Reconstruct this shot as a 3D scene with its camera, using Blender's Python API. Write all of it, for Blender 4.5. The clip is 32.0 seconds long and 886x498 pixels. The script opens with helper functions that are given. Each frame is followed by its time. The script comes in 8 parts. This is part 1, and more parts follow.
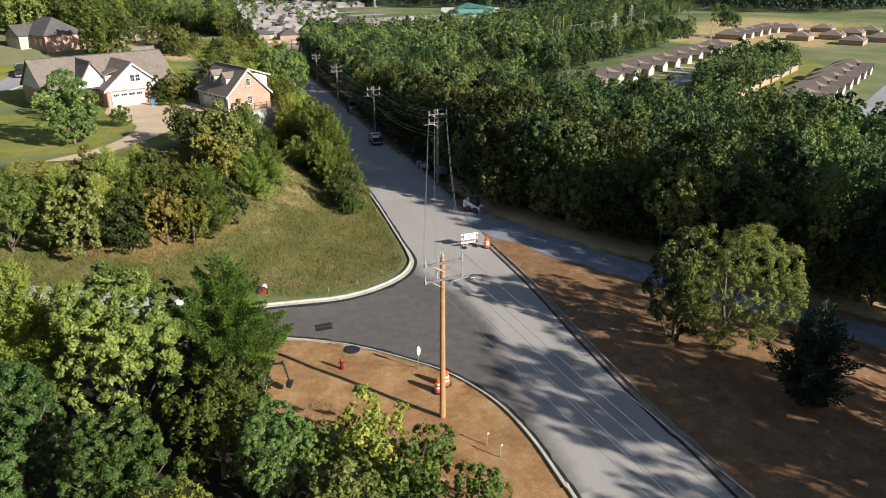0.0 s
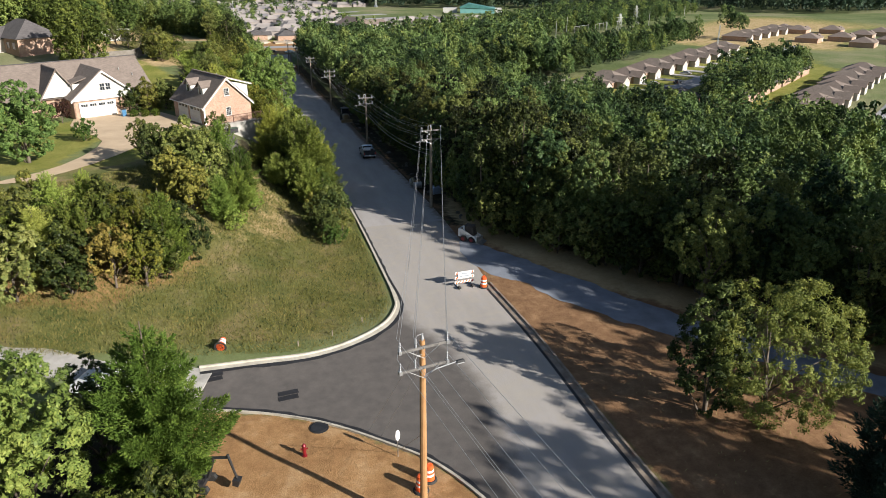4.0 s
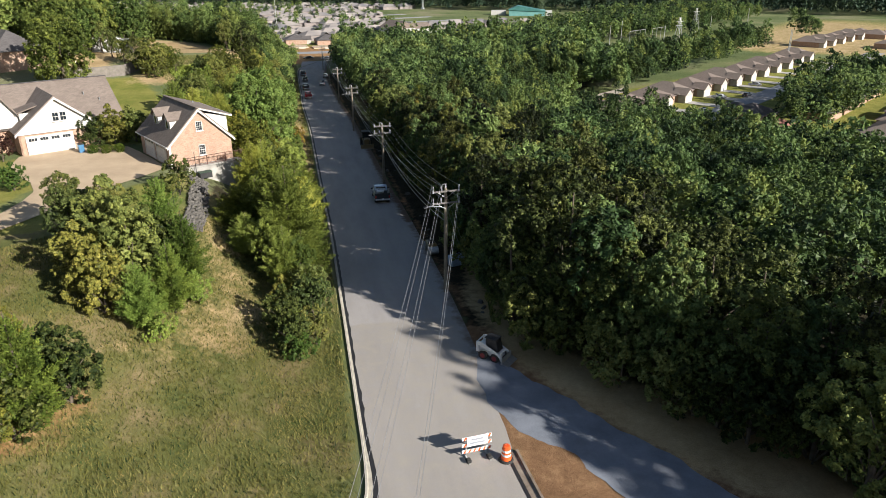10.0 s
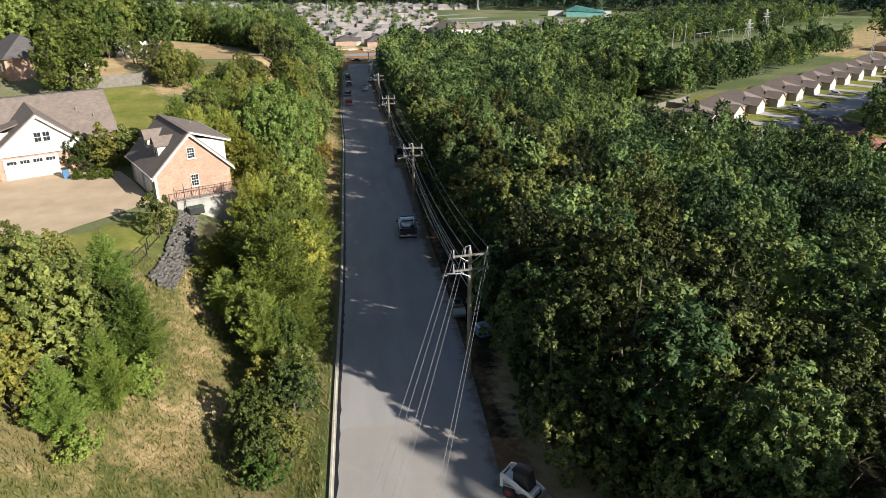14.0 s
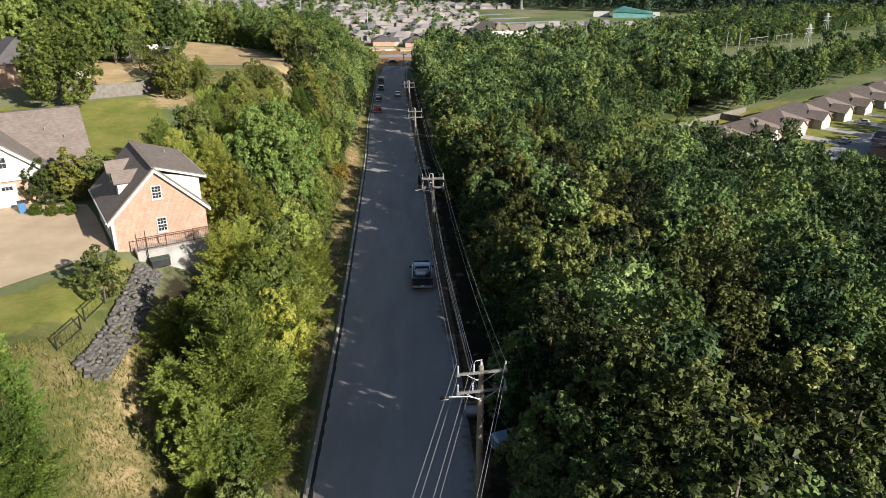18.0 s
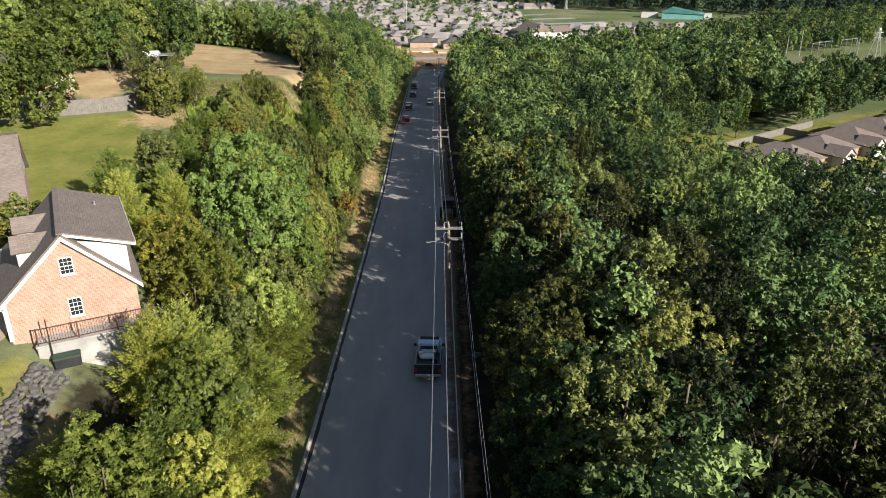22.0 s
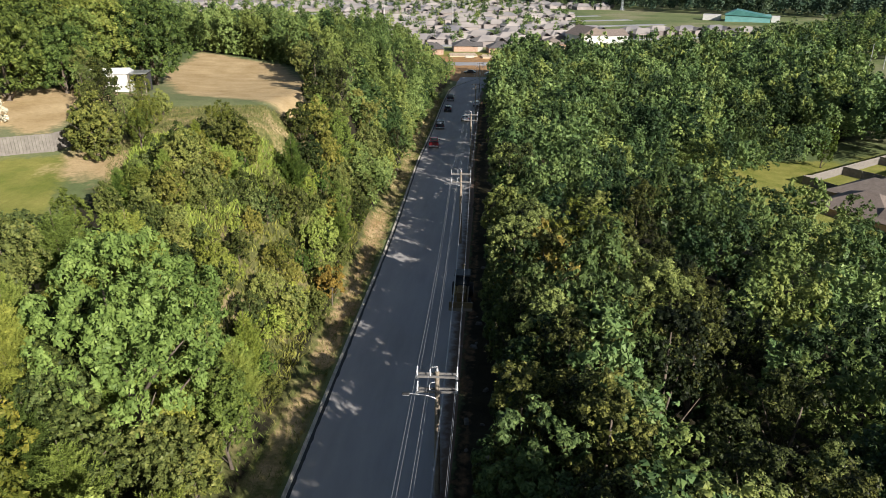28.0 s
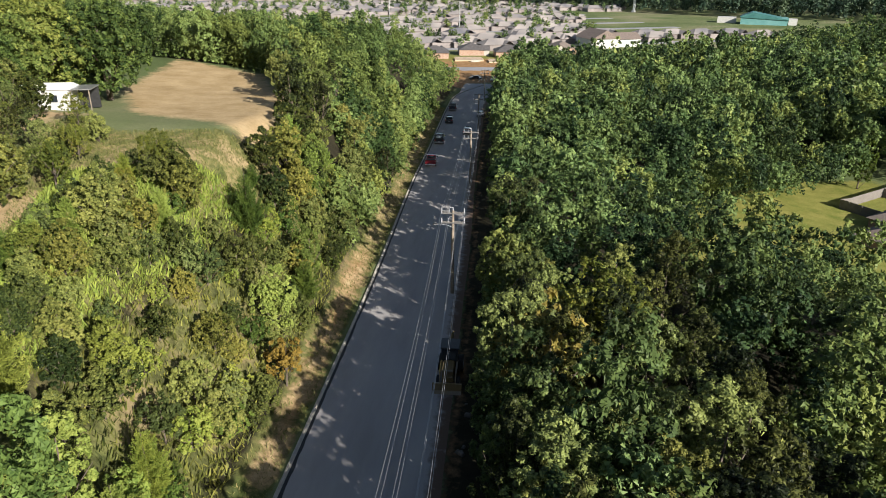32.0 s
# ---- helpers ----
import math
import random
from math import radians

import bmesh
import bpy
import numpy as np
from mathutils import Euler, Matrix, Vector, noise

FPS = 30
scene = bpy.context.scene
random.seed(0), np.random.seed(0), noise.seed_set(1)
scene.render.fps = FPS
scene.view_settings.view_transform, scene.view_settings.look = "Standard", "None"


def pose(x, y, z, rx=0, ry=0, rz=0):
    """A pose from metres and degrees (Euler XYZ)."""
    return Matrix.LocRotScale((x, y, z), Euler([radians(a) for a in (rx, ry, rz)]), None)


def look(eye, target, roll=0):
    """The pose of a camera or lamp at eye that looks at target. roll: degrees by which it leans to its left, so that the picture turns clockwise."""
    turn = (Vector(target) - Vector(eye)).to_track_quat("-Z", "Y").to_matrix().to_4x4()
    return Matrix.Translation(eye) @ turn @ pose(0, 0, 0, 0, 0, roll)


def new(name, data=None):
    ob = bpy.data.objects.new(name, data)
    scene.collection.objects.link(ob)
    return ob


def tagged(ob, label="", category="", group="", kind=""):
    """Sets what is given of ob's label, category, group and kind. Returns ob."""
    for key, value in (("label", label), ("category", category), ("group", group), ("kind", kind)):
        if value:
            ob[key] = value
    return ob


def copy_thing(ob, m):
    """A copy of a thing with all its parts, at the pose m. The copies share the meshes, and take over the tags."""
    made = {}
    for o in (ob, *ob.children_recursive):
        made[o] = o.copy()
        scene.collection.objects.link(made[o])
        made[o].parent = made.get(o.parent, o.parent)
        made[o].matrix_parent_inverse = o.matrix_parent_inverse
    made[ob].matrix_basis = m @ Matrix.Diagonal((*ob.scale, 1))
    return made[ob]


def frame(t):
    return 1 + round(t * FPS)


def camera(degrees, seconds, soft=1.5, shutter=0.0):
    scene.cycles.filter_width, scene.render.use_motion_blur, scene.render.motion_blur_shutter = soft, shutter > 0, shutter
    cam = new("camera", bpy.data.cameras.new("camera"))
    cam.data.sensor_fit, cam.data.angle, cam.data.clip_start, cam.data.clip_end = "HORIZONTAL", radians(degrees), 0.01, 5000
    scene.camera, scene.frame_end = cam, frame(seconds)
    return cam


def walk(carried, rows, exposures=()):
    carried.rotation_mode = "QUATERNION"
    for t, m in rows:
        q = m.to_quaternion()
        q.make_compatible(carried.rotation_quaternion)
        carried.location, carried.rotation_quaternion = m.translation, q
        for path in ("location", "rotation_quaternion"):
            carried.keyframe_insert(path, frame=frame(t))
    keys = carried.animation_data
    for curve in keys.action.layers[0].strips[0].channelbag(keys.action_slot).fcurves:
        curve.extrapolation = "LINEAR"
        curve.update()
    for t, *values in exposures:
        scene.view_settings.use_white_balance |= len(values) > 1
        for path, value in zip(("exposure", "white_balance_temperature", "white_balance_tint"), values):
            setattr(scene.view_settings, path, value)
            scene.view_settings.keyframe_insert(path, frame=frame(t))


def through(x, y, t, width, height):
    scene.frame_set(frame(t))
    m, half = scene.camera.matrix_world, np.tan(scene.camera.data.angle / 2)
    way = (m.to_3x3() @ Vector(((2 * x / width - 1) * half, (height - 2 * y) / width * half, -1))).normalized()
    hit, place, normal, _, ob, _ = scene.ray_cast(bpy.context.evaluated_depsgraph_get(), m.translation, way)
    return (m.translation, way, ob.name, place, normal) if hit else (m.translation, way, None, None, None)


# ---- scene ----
cam = camera(64.6, 32.0, soft=0.5)
PATH = [
    (0, (-5.576, -16.891, 25.834), (-5.113, -15.098, 25.077), 0.0),
    (3, (-3.384, -10.97, 25.897), (-2.923, -9.177, 25.138), 0.2),
    (6, (-0.04, -1.965, 25.827), (0.394, -0.165, 25.072), -0.2),
    (9, (4.032, 9.234, 25.801), (4.393, 11.051, 25.047), -0.1),
    (11, (6.491, 16.274, 25.843), (6.788, 18.101, 25.087), -0.3),
    (13, (8.59, 22.97, 25.673), (8.811, 24.809, 24.918), -0.4),
    (16.5, (11.383, 34.251, 25.779), (11.503, 36.098, 25.021), -0.1),
    (19, (13.044, 43.095, 25.968), (13.099, 44.944, 25.206), 0.1),
    (21, (14.267, 51.061, 25.914), (14.267, 52.909, 25.15), 0.2),
    (23, (15.482, 59.126, 25.743), (15.427, 60.974, 24.98), -0.0),
    (25.5, (17.03, 68.621, 25.962), (16.912, 70.465, 25.196), -0.0),
    (28, (17.694, 78.362, 25.995), (17.535, 80.202, 25.227), 0.2),
    (30, (18.156, 85.799, 25.927), (17.976, 87.638, 25.16), 0.1),
    (32, (18.412, 92.807, 25.717), (18.23, 94.645, 24.951), 0.3),
]
walk(cam, [(t, look(e, g, r)) for t, e, g, r in PATH], [(0.0, 1.05), (32.0, 1.05)])

world = bpy.data.worlds.new("sky")
scene.world = world
world.use_nodes = True
wt = world.node_tree
sky = wt.nodes.new("ShaderNodeTexSky")
sky.sky_type, sky.sun_disc = "NISHITA", False
SUN_UP, SUN_FROM = 24.0, (0.69, -0.72)
sky.sun_elevation, sky.sun_rotation = radians(SUN_UP), math.atan2(SUN_FROM[0], SUN_FROM[1])
wt.links.new(sky.outputs[0], wt.nodes["Background"].inputs[0])
wt.nodes["Background"].inputs[1].default_value = 0.051
sun = new("sun", bpy.data.lights.new("sun", "SUN"))
sun.data.energy, sun.data.angle, sun.data.color = 5.0, radians(0.6), (0.99, 0.935, 0.855)
sun.matrix_basis = look((SUN_FROM[0] * 300, SUN_FROM[1] * 300, 300 * math.tan(radians(SUN_UP))), (0, 0, 0))


# ---------- shape of the land ----------
ROAD_Y = [-80, 0, 30, 44, 56, 67, 83, 100, 114, 142, 158, 205, 260, 320, 400, 600, 1200, 3000]
ROAD_Z = [1.2, .6, .2, 0, -.1, -.6, -1.8, -3.1, -4.2, -5.7, -6.5, -9.2, -12, -14.5, -17, -19, -22, -24]
_fy = np.arange(-120, 3000, 2.0)
_fz = np.interp(_fy, ROAD_Y, ROAD_Z)
_k = np.hanning(15)
_fz[7:-7] = np.convolve(_fz, _k / _k.sum(), "valid")
EDGE_Y = [-80, 9, 44, 52, 71, 89, 117, 135, 157, 172, 205, 232, 290, 345]
LEFT_X = [8.6, 8.0, 6.8, 6.6, 6.3, 6.0, 5.2, 4.7, 4.1, 3.5, 2.0, 1.4, -0.2, 1.0]
RIGHT_X = [17.5, 16.3, 15.0, 15.6, 15.7, 15.6, 15.2, 14.8, 14.2, 13.9, 12.6, 11.8, 10.5, 12.5]
HILL_Y = [-80, 20, 32, 45, 55, 64, 105, 130, 146, 163, 177, 200, 226, 280, 330, 360]
HILL_Z = [2, 1.2, 1.0, 2.4, 4.2, 5.4, 5.5, 7.2, 8.5, 9.4, 8.0, 6.5, 6.0, 2.5, -8.0, -15]


def step(a, b, x):
    u = np.clip((np.asarray(x, float) - a) / (b - a), 0, 1)
    return u * u * (3 - 2 * u)


def land(x, y):
    """Height of the land, for numbers or arrays."""
    x, y = np.asarray(x, float), np.asarray(y, float)
    z = np.interp(y, _fy, _fz)
    d = np.interp(y, EDGE_Y, LEFT_X) - 1.0 - x
    top = np.interp(y, HILL_Y, HILL_Z) + 0.05 * np.clip(-x - 25, 0, 90) * step(90, 160, y) * (1 - step(280, 350, y))
    wide = np.interp(y, [30, 50, 75, 100], [30, 26, 17, 15])
    top = np.where(y > 360, z, top)
    left = z + (top - z) * step(0, 1, d / wide)
    left = left + (-18.5 - left) * step(150, 420, d)
    e = np.clip(x - 22, 0, None)
    right = np.maximum(z - 0.115 * e * step(0, 15, e), np.minimum(z, -17.0))
    return np.where(d > 0, left, np.where(x > 22, right, z))


def ground_z(x, y):
    return float(land(x, y))

# ---------- materials ----------
def material(name):
    m = bpy.data.materials.new(name)
    m.use_nodes = True
    nt = m.node_tree
    b = nt.nodes["Principled BSDF"]
    return m, nt, b


def node(nt, kind, **props):
    n = nt.nodes.new(kind)
    for k, v in props.items():
        if k == "blend_type":
            n.blend_type = v
        elif k == "data_type":
            n.data_type = v
        elif k == "operation":
            n.operation = v
    return n


def coords(nt):
    return node(nt, "ShaderNodeNewGeometry").outputs["Position"]


def noise_at(nt, vec, scale, detail=4.0, rough=0.6):
    n = node(nt, "ShaderNodeTexNoise")
    n.inputs["Scale"].default_value, n.inputs["Detail"].default_value, n.inputs["Roughness"].default_value = scale, detail, rough
    nt.links.new(vec, n.inputs["Vector"])
    return n.outputs["Fac"]


def ramp(nt, fac, stops):
    r = node(nt, "ShaderNodeValToRGB")
    e = r.color_ramp.elements
    while len(e) < len(stops):
        e.new(0.5)
    for q, (p, c) in zip(e, stops):
        q.position, q.color = p, (*c, 1)
    nt.links.new(fac, r.inputs["Fac"])
    return r.outputs["Color"]


def blend(nt, fac, a, b, kind="MIX"):
    n = node(nt, "ShaderNodeMix", data_type="RGBA", blend_type=kind)
    for value, sock in ((fac, n.inputs[0]), (a, n.inputs[6]), (b, n.inputs[7])):
        if isinstance(value, (int, float)):
            sock.default_value = value
        elif isinstance(value, tuple):
            sock.default_value = (*value, 1)
        else:
            nt.links.new(value, sock)
    return n.outputs[2]


def calc(nt, op, a, b=0.0, clamp=False):
    n = node(nt, "ShaderNodeMath", operation=op)
    n.use_clamp = clamp
    for value, sock in ((a, n.inputs[0]), (b, n.inputs[1])):
        if isinstance(value, (int, float)):
            sock.default_value = value
        else:
            nt.links.new(value, sock)
    return n.outputs[0]


def bump(nt, b, height, strength, distance):
    n = node(nt, "ShaderNodeBump")
    n.inputs["Strength"].default_value, n.inputs["Distance"].default_value = strength, distance
    nt.links.new(height, n.inputs["Height"])
    nt.links.new(n.outputs["Normal"], b.inputs["Normal"])


def plain(name, lo, hi, rough=0.7, metal=0.0, scale=3.0, fine=40.0, relief=0.1, coat=0.0):
    """A surface with stains at one scale and grain at another."""
    m, nt, b = material(name)
    p = coords(nt)
    c = ramp(nt, noise_at(nt, p, scale), ((0.3, lo), (0.7, hi)))
    g = noise_at(nt, p, fine, 3)
    c = blend(nt, 0.25, c, ramp(nt, g, ((0.3, (0.5, 0.5, 0.5)), (0.7, (1, 1, 1)))), "MULTIPLY")
    nt.links.new(c, b.inputs["Base Color"])
    b.inputs["Roughness"].default_value, b.inputs["Metallic"].default_value = rough, metal
    b.inputs["Coat Weight"].default_value = coat
    if relief:
        bump(nt, b, g, relief, 0.02)
    return m


def attribute(nt, name):
    n = node(nt, "ShaderNodeAttribute")
    n.attribute_name = name
    return n.outputs["Fac"]


def leaf_material(name, dark, mid, light, through=0.24, speckle=0.38, mass=False):
    """Leaves: tone from tree to tree, clump to clump and leaf to leaf, part of the light passing through."""
    m, nt, b = material(name)
    p = coords(nt)
    geo = node(nt, "ShaderNodeNewGeometry")
    each = node(nt, "ShaderNodeObjectInfo").outputs["Random"]
    if mass:
        flat = node(nt, "ShaderNodeMapping")
        flat.inputs["Scale"].default_value = (0.17, 0.17, 0.0)
        nt.links.new(p, flat.inputs["Vector"])
        cell = node(nt, "ShaderNodeTexVoronoi")
        cell.inputs["Scale"].default_value = 1.0
        nt.links.new(flat.outputs[0], cell.inputs["Vector"])
        pick = node(nt, "ShaderNodeSeparateColor")
        nt.links.new(cell.outputs["Color"], pick.inputs[0])
        each = pick.outputs[0]
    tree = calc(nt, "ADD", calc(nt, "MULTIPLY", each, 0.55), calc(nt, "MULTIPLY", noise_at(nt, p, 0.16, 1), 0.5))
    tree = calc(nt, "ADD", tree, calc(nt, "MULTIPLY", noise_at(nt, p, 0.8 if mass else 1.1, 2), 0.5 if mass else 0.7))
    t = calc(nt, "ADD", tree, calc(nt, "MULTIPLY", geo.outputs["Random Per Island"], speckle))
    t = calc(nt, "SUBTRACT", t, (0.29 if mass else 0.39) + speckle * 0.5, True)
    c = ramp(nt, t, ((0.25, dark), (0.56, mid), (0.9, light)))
    hue = calc(nt, "FRACT", calc(nt, "MULTIPLY", each, 7.31))
    c = blend(nt, 1.0, c, ramp(nt, hue, ((0.0, (0.92, 1.0, 1.02)), (0.5, (1.0, 1.0, 0.98)), (1.0, (1.14, 1.0, 0.82)))), "MULTIPLY")
    nt.links.new(c, b.inputs["Base Color"])
    b.inputs["Roughness"].default_value = 0.48
    b.inputs["Specular IOR Level"].default_value = 0.1
    tr = node(nt, "ShaderNodeBsdfTranslucent")
    nt.links.new(blend(nt, 1.0, c, (1.0, 1.0, 0.45), "MULTIPLY"), tr.inputs["Color"])
    mix = node(nt, "ShaderNodeMixShader")
    mix.inputs[0].default_value = through
    nt.links.new(b.outputs[0], mix.inputs[1])
    nt.links.new(tr.outputs[0], mix.inputs[2])
    nt.links.new(mix.outputs[0], nt.nodes["Material Output"].inputs["Surface"])
    return m


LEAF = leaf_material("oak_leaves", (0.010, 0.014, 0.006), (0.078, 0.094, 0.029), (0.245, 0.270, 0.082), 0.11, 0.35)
# the blue haze of distance is mixed into these leaf colours
LEAF_FAR_HAZE = leaf_material("hazed_woods_leaves", (0.014, 0.028, 0.020), (0.040, 0.068, 0.044), (0.085, 0.125, 0.075), 0.1, 0.2, True)
LEAF_MASS = leaf_material("woods_leaves", (0.019, 0.036, 0.015), (0.092, 0.142, 0.049), (0.228, 0.288, 0.094), 0.12, 0.15, True)
LEAF_THICKET = leaf_material("thicket_leaves", (0.017, 0.027, 0.008), (0.096, 0.114, 0.030), (0.25, 0.255, 0.068), 0.12, 0.35)
LEAF_MAPLE = leaf_material("light_maple_leaves", (0.054, 0.086, 0.022), (0.158, 0.212, 0.052), (0.28, 0.335, 0.092), 0.18, 0.25)
LEAF_BLOSSOM = leaf_material("white_blossom", (0.30, 0.33, 0.25), (0.55, 0.56, 0.50), (0.75, 0.75, 0.70), 0.2)
LEAF_OAK = leaf_material("spreading_oak_leaves", (0.024, 0.042, 0.012), (0.096, 0.132, 0.032), (0.22, 0.25, 0.066), 0.13, 0.3)
LEAF_HILL = leaf_material("hill_oak_leaves", (0.032, 0.056, 0.018), (0.132, 0.180, 0.054), (0.250, 0.300, 0.095), 0.15, 0.12, True)
LEAF_BRIGHT = leaf_material("maple_leaves", (0.032, 0.062, 0.018), (0.102, 0.158, 0.042), (0.23, 0.295, 0.082), 0.15, 0.3)
LEAF_EDGE = leaf_material("wood_edge_leaves", (0.018, 0.034, 0.013), (0.086, 0.122, 0.040), (0.215, 0.262, 0.084), 0.13, 0.3)
LEAF_YELLOW = leaf_material("turning_leaves", (0.062, 0.080, 0.016), (0.138, 0.148, 0.028), (0.25, 0.22, 0.04), 0.18)
LEAF_ORANGE = leaf_material("orange_leaves", (0.085, 0.070, 0.020), (0.175, 0.135, 0.034), (0.29, 0.215, 0.055), 0.14)
LEAF_CEDAR = leaf_material("cedar_needles", (0.044, 0.076, 0.017), (0.145, 0.200, 0.040), (0.29, 0.335, 0.072), 0.17, 0.25)
LEAF_CONIFER = leaf_material("young_cedar_needles", (0.070, 0.112, 0.020), (0.205, 0.265, 0.050), (0.35, 0.39, 0.085), 0.24, 0.25)
LEAF_AIRY = leaf_material("thin_olive_leaves", (0.062, 0.092, 0.028), (0.142, 0.178, 0.050), (0.275, 0.298, 0.090), 0.2, 0.3)
LEAF_BLUE = leaf_material("blue_cedar_needles", (0.018, 0.034, 0.024), (0.032, 0.055, 0.040), (0.055, 0.085, 0.060), 0.15)
LEAF_PINE = leaf_material("roadside_leaves", (0.060, 0.082, 0.018), (0.180, 0.222, 0.048), (0.34, 0.364, 0.090), 0.2, 0.22)
LEAF_DULL = leaf_material("dusty_leaves", (0.040, 0.056, 0.018), (0.112, 0.138, 0.042), (0.22, 0.23, 0.075), 0.16)
LEAF_RED = leaf_material("plum_leaves", (0.030, 0.014, 0.012), (0.055, 0.026, 0.020), (0.085, 0.045, 0.03), 0.2)
LEAF_HEDGE = leaf_material("clipped_hedge_leaves", (0.05, 0.075, 0.012), (0.085, 0.12, 0.018), (0.13, 0.165, 0.03))
BARK = plain("bark", (0.055, 0.042, 0.032), (0.15, 0.12, 0.09), 0.9, scale=2.0, fine=14, relief=0.6)
POLE_NEW = plain("fresh_pole_wood", (0.30, 0.155, 0.06), (0.42, 0.23, 0.10), 0.75, scale=1.5, fine=30, relief=0.2)
POLE_OLD = plain("weathered_pole_wood", (0.16, 0.13, 0.10), (0.30, 0.25, 0.19), 0.85, scale=2, fine=30, relief=0.3)
ARM_WOOD = plain("grey_crossarm_wood", (0.09, 0.086, 0.082), (0.17, 0.16, 0.15), 0.85, scale=4, fine=40, relief=0.2)
STEEL = plain("galvanised_steel", (0.42, 0.43, 0.44), (0.6, 0.61, 0.62), 0.4, 0.8, relief=0.0)
WIRE = plain("aluminium_wire", (0.26, 0.26, 0.27), (0.40, 0.40, 0.41), 0.4, 0.4, relief=0.0)
CERAMIC = plain("grey_insulator", (0.30, 0.31, 0.33), (0.45, 0.46, 0.48), 0.25, relief=0.0)
BLACK = plain("black_plastic", (0.012, 0.012, 0.013), (0.028, 0.028, 0.03), 0.5, relief=0.0)
RUBBER = plain("tyre_rubber", (0.014, 0.014, 0.014), (0.035, 0.034, 0.032), 0.85, relief=0.1)
CONCRETE = plain("curb_concrete", (0.30, 0.275, 0.23), (0.50, 0.465, 0.39), 0.9, scale=1.2, fine=18, relief=0.3)
CONCRETE_OLD = plain("grey_concrete", (0.26, 0.25, 0.23), (0.42, 0.40, 0.37), 0.9, scale=0.8, fine=15, relief=0.3)
CONCRETE_SOILED = plain("soiled_concrete", (0.16, 0.115, 0.085), (0.30, 0.25, 0.20), 0.9, scale=1.5, fine=18, relief=0.3)
DRIVE = plain("tan_drive_concrete", (0.40, 0.30, 0.20), (0.52, 0.40, 0.27), 0.85, scale=0.35, fine=10, relief=0.2)
SEAM = plain("fresh_black_asphalt", (0.008, 0.008, 0.010), (0.022, 0.022, 0.025), 0.7, scale=1.5, fine=25, relief=0.3)
# grey limestone, darkened to hold the shade lying on the lawn bank
STONE = plain("limestone_blocks", (0.06, 0.056, 0.052), (0.145, 0.134, 0.12), 0.9, scale=3, fine=20, relief=0.5)
PALE_WALL = plain("pale_garage_wall", (0.34, 0.31, 0.27), (0.46, 0.42, 0.37), 0.8, scale=0.8, fine=15, relief=0.05)
SIDING = plain("white_siding", (0.43, 0.42, 0.40), (0.52, 0.51, 0.485), 0.6, scale=0.8, fine=20, relief=0.05)
TRIM = plain("white_trim_paint", (0.46, 0.45, 0.43), (0.55, 0.54, 0.52), 0.5, relief=0.0)
ORANGE = plain("orange_plastic", (0.68, 0.09, 0.02), (0.82, 0.14, 0.03), 0.45, relief=0.05)
REFLECT = plain("white_reflective_sheet", (0.78, 0.78, 0.78), (0.88, 0.88, 0.88), 0.4, relief=0.0)
WOOD_FENCE = plain("silvered_fence_boards", (0.13, 0.115, 0.10), (0.20, 0.18, 0.16), 0.9, scale=2, fine=25, relief=0.3)
IRON = plain("dark_iron_rail", (0.06, 0.03, 0.025), (0.14, 0.06, 0.045), 0.6, 0.3, relief=0.1)


def glass(name, tint=(0.02, 0.025, 0.03)):
    m, nt, b = material(name)
    b.inputs["Base Color"].default_value = (*tint, 1)
    b.inputs["Roughness"].default_value = 0.06
    b.inputs["IOR"].default_value = 1.5
    return m


GLASS = glass("dark_window_glass")


def shingles(name, lo, hi):
    m, nt, b = material(name)
    p = coords(nt)
    tex = node(nt, "ShaderNodeTexCoord")
    br = node(nt, "ShaderNodeTexBrick")
    br.inputs["Scale"].default_value = 1.0
    br.inputs["Brick Width"].default_value, br.inputs["Row Height"].default_value = 0.33, 0.14
    br.inputs["Mortar Size"].default_value = 0.01
    br.inputs["Color1"].default_value, br.inputs["Color2"].default_value, br.inputs["Mortar"].default_value = (*lo, 1), (*hi, 1), (*[v * 0.5 for v in lo], 1)
    nt.links.new(tex.outputs["UV"], br.inputs["Vector"])
    c = blend(nt, 0.5, br.outputs["Color"], ramp(nt, noise_at(nt, p, 0.7), ((0.3, lo), (0.75, hi))))
    c = blend(nt, 0.3, c, ramp(nt, noise_at(nt, p, 25, 2), ((0.35, (0.5, 0.5, 0.5)), (0.7, (1, 1, 1)))), "MULTIPLY")
    nt.links.new(c, b.inputs["Base Color"])
    b.inputs["Roughness"].default_value = 0.95
    return m


ROOF = shingles("brown_grey_shingles", (0.135, 0.108, 0.092), (0.23, 0.188, 0.162))
ROOF_TAN = shingles("tan_shingles", (0.135, 0.105, 0.09), (0.215, 0.17, 0.145))
ROOF_DARK = shingles("dark_shingles", (0.06, 0.055, 0.055), (0.12, 0.11, 0.11))
ROOF_RED = shingles("red_shingles", (0.20, 0.09, 0.07), (0.30, 0.14, 0.11))


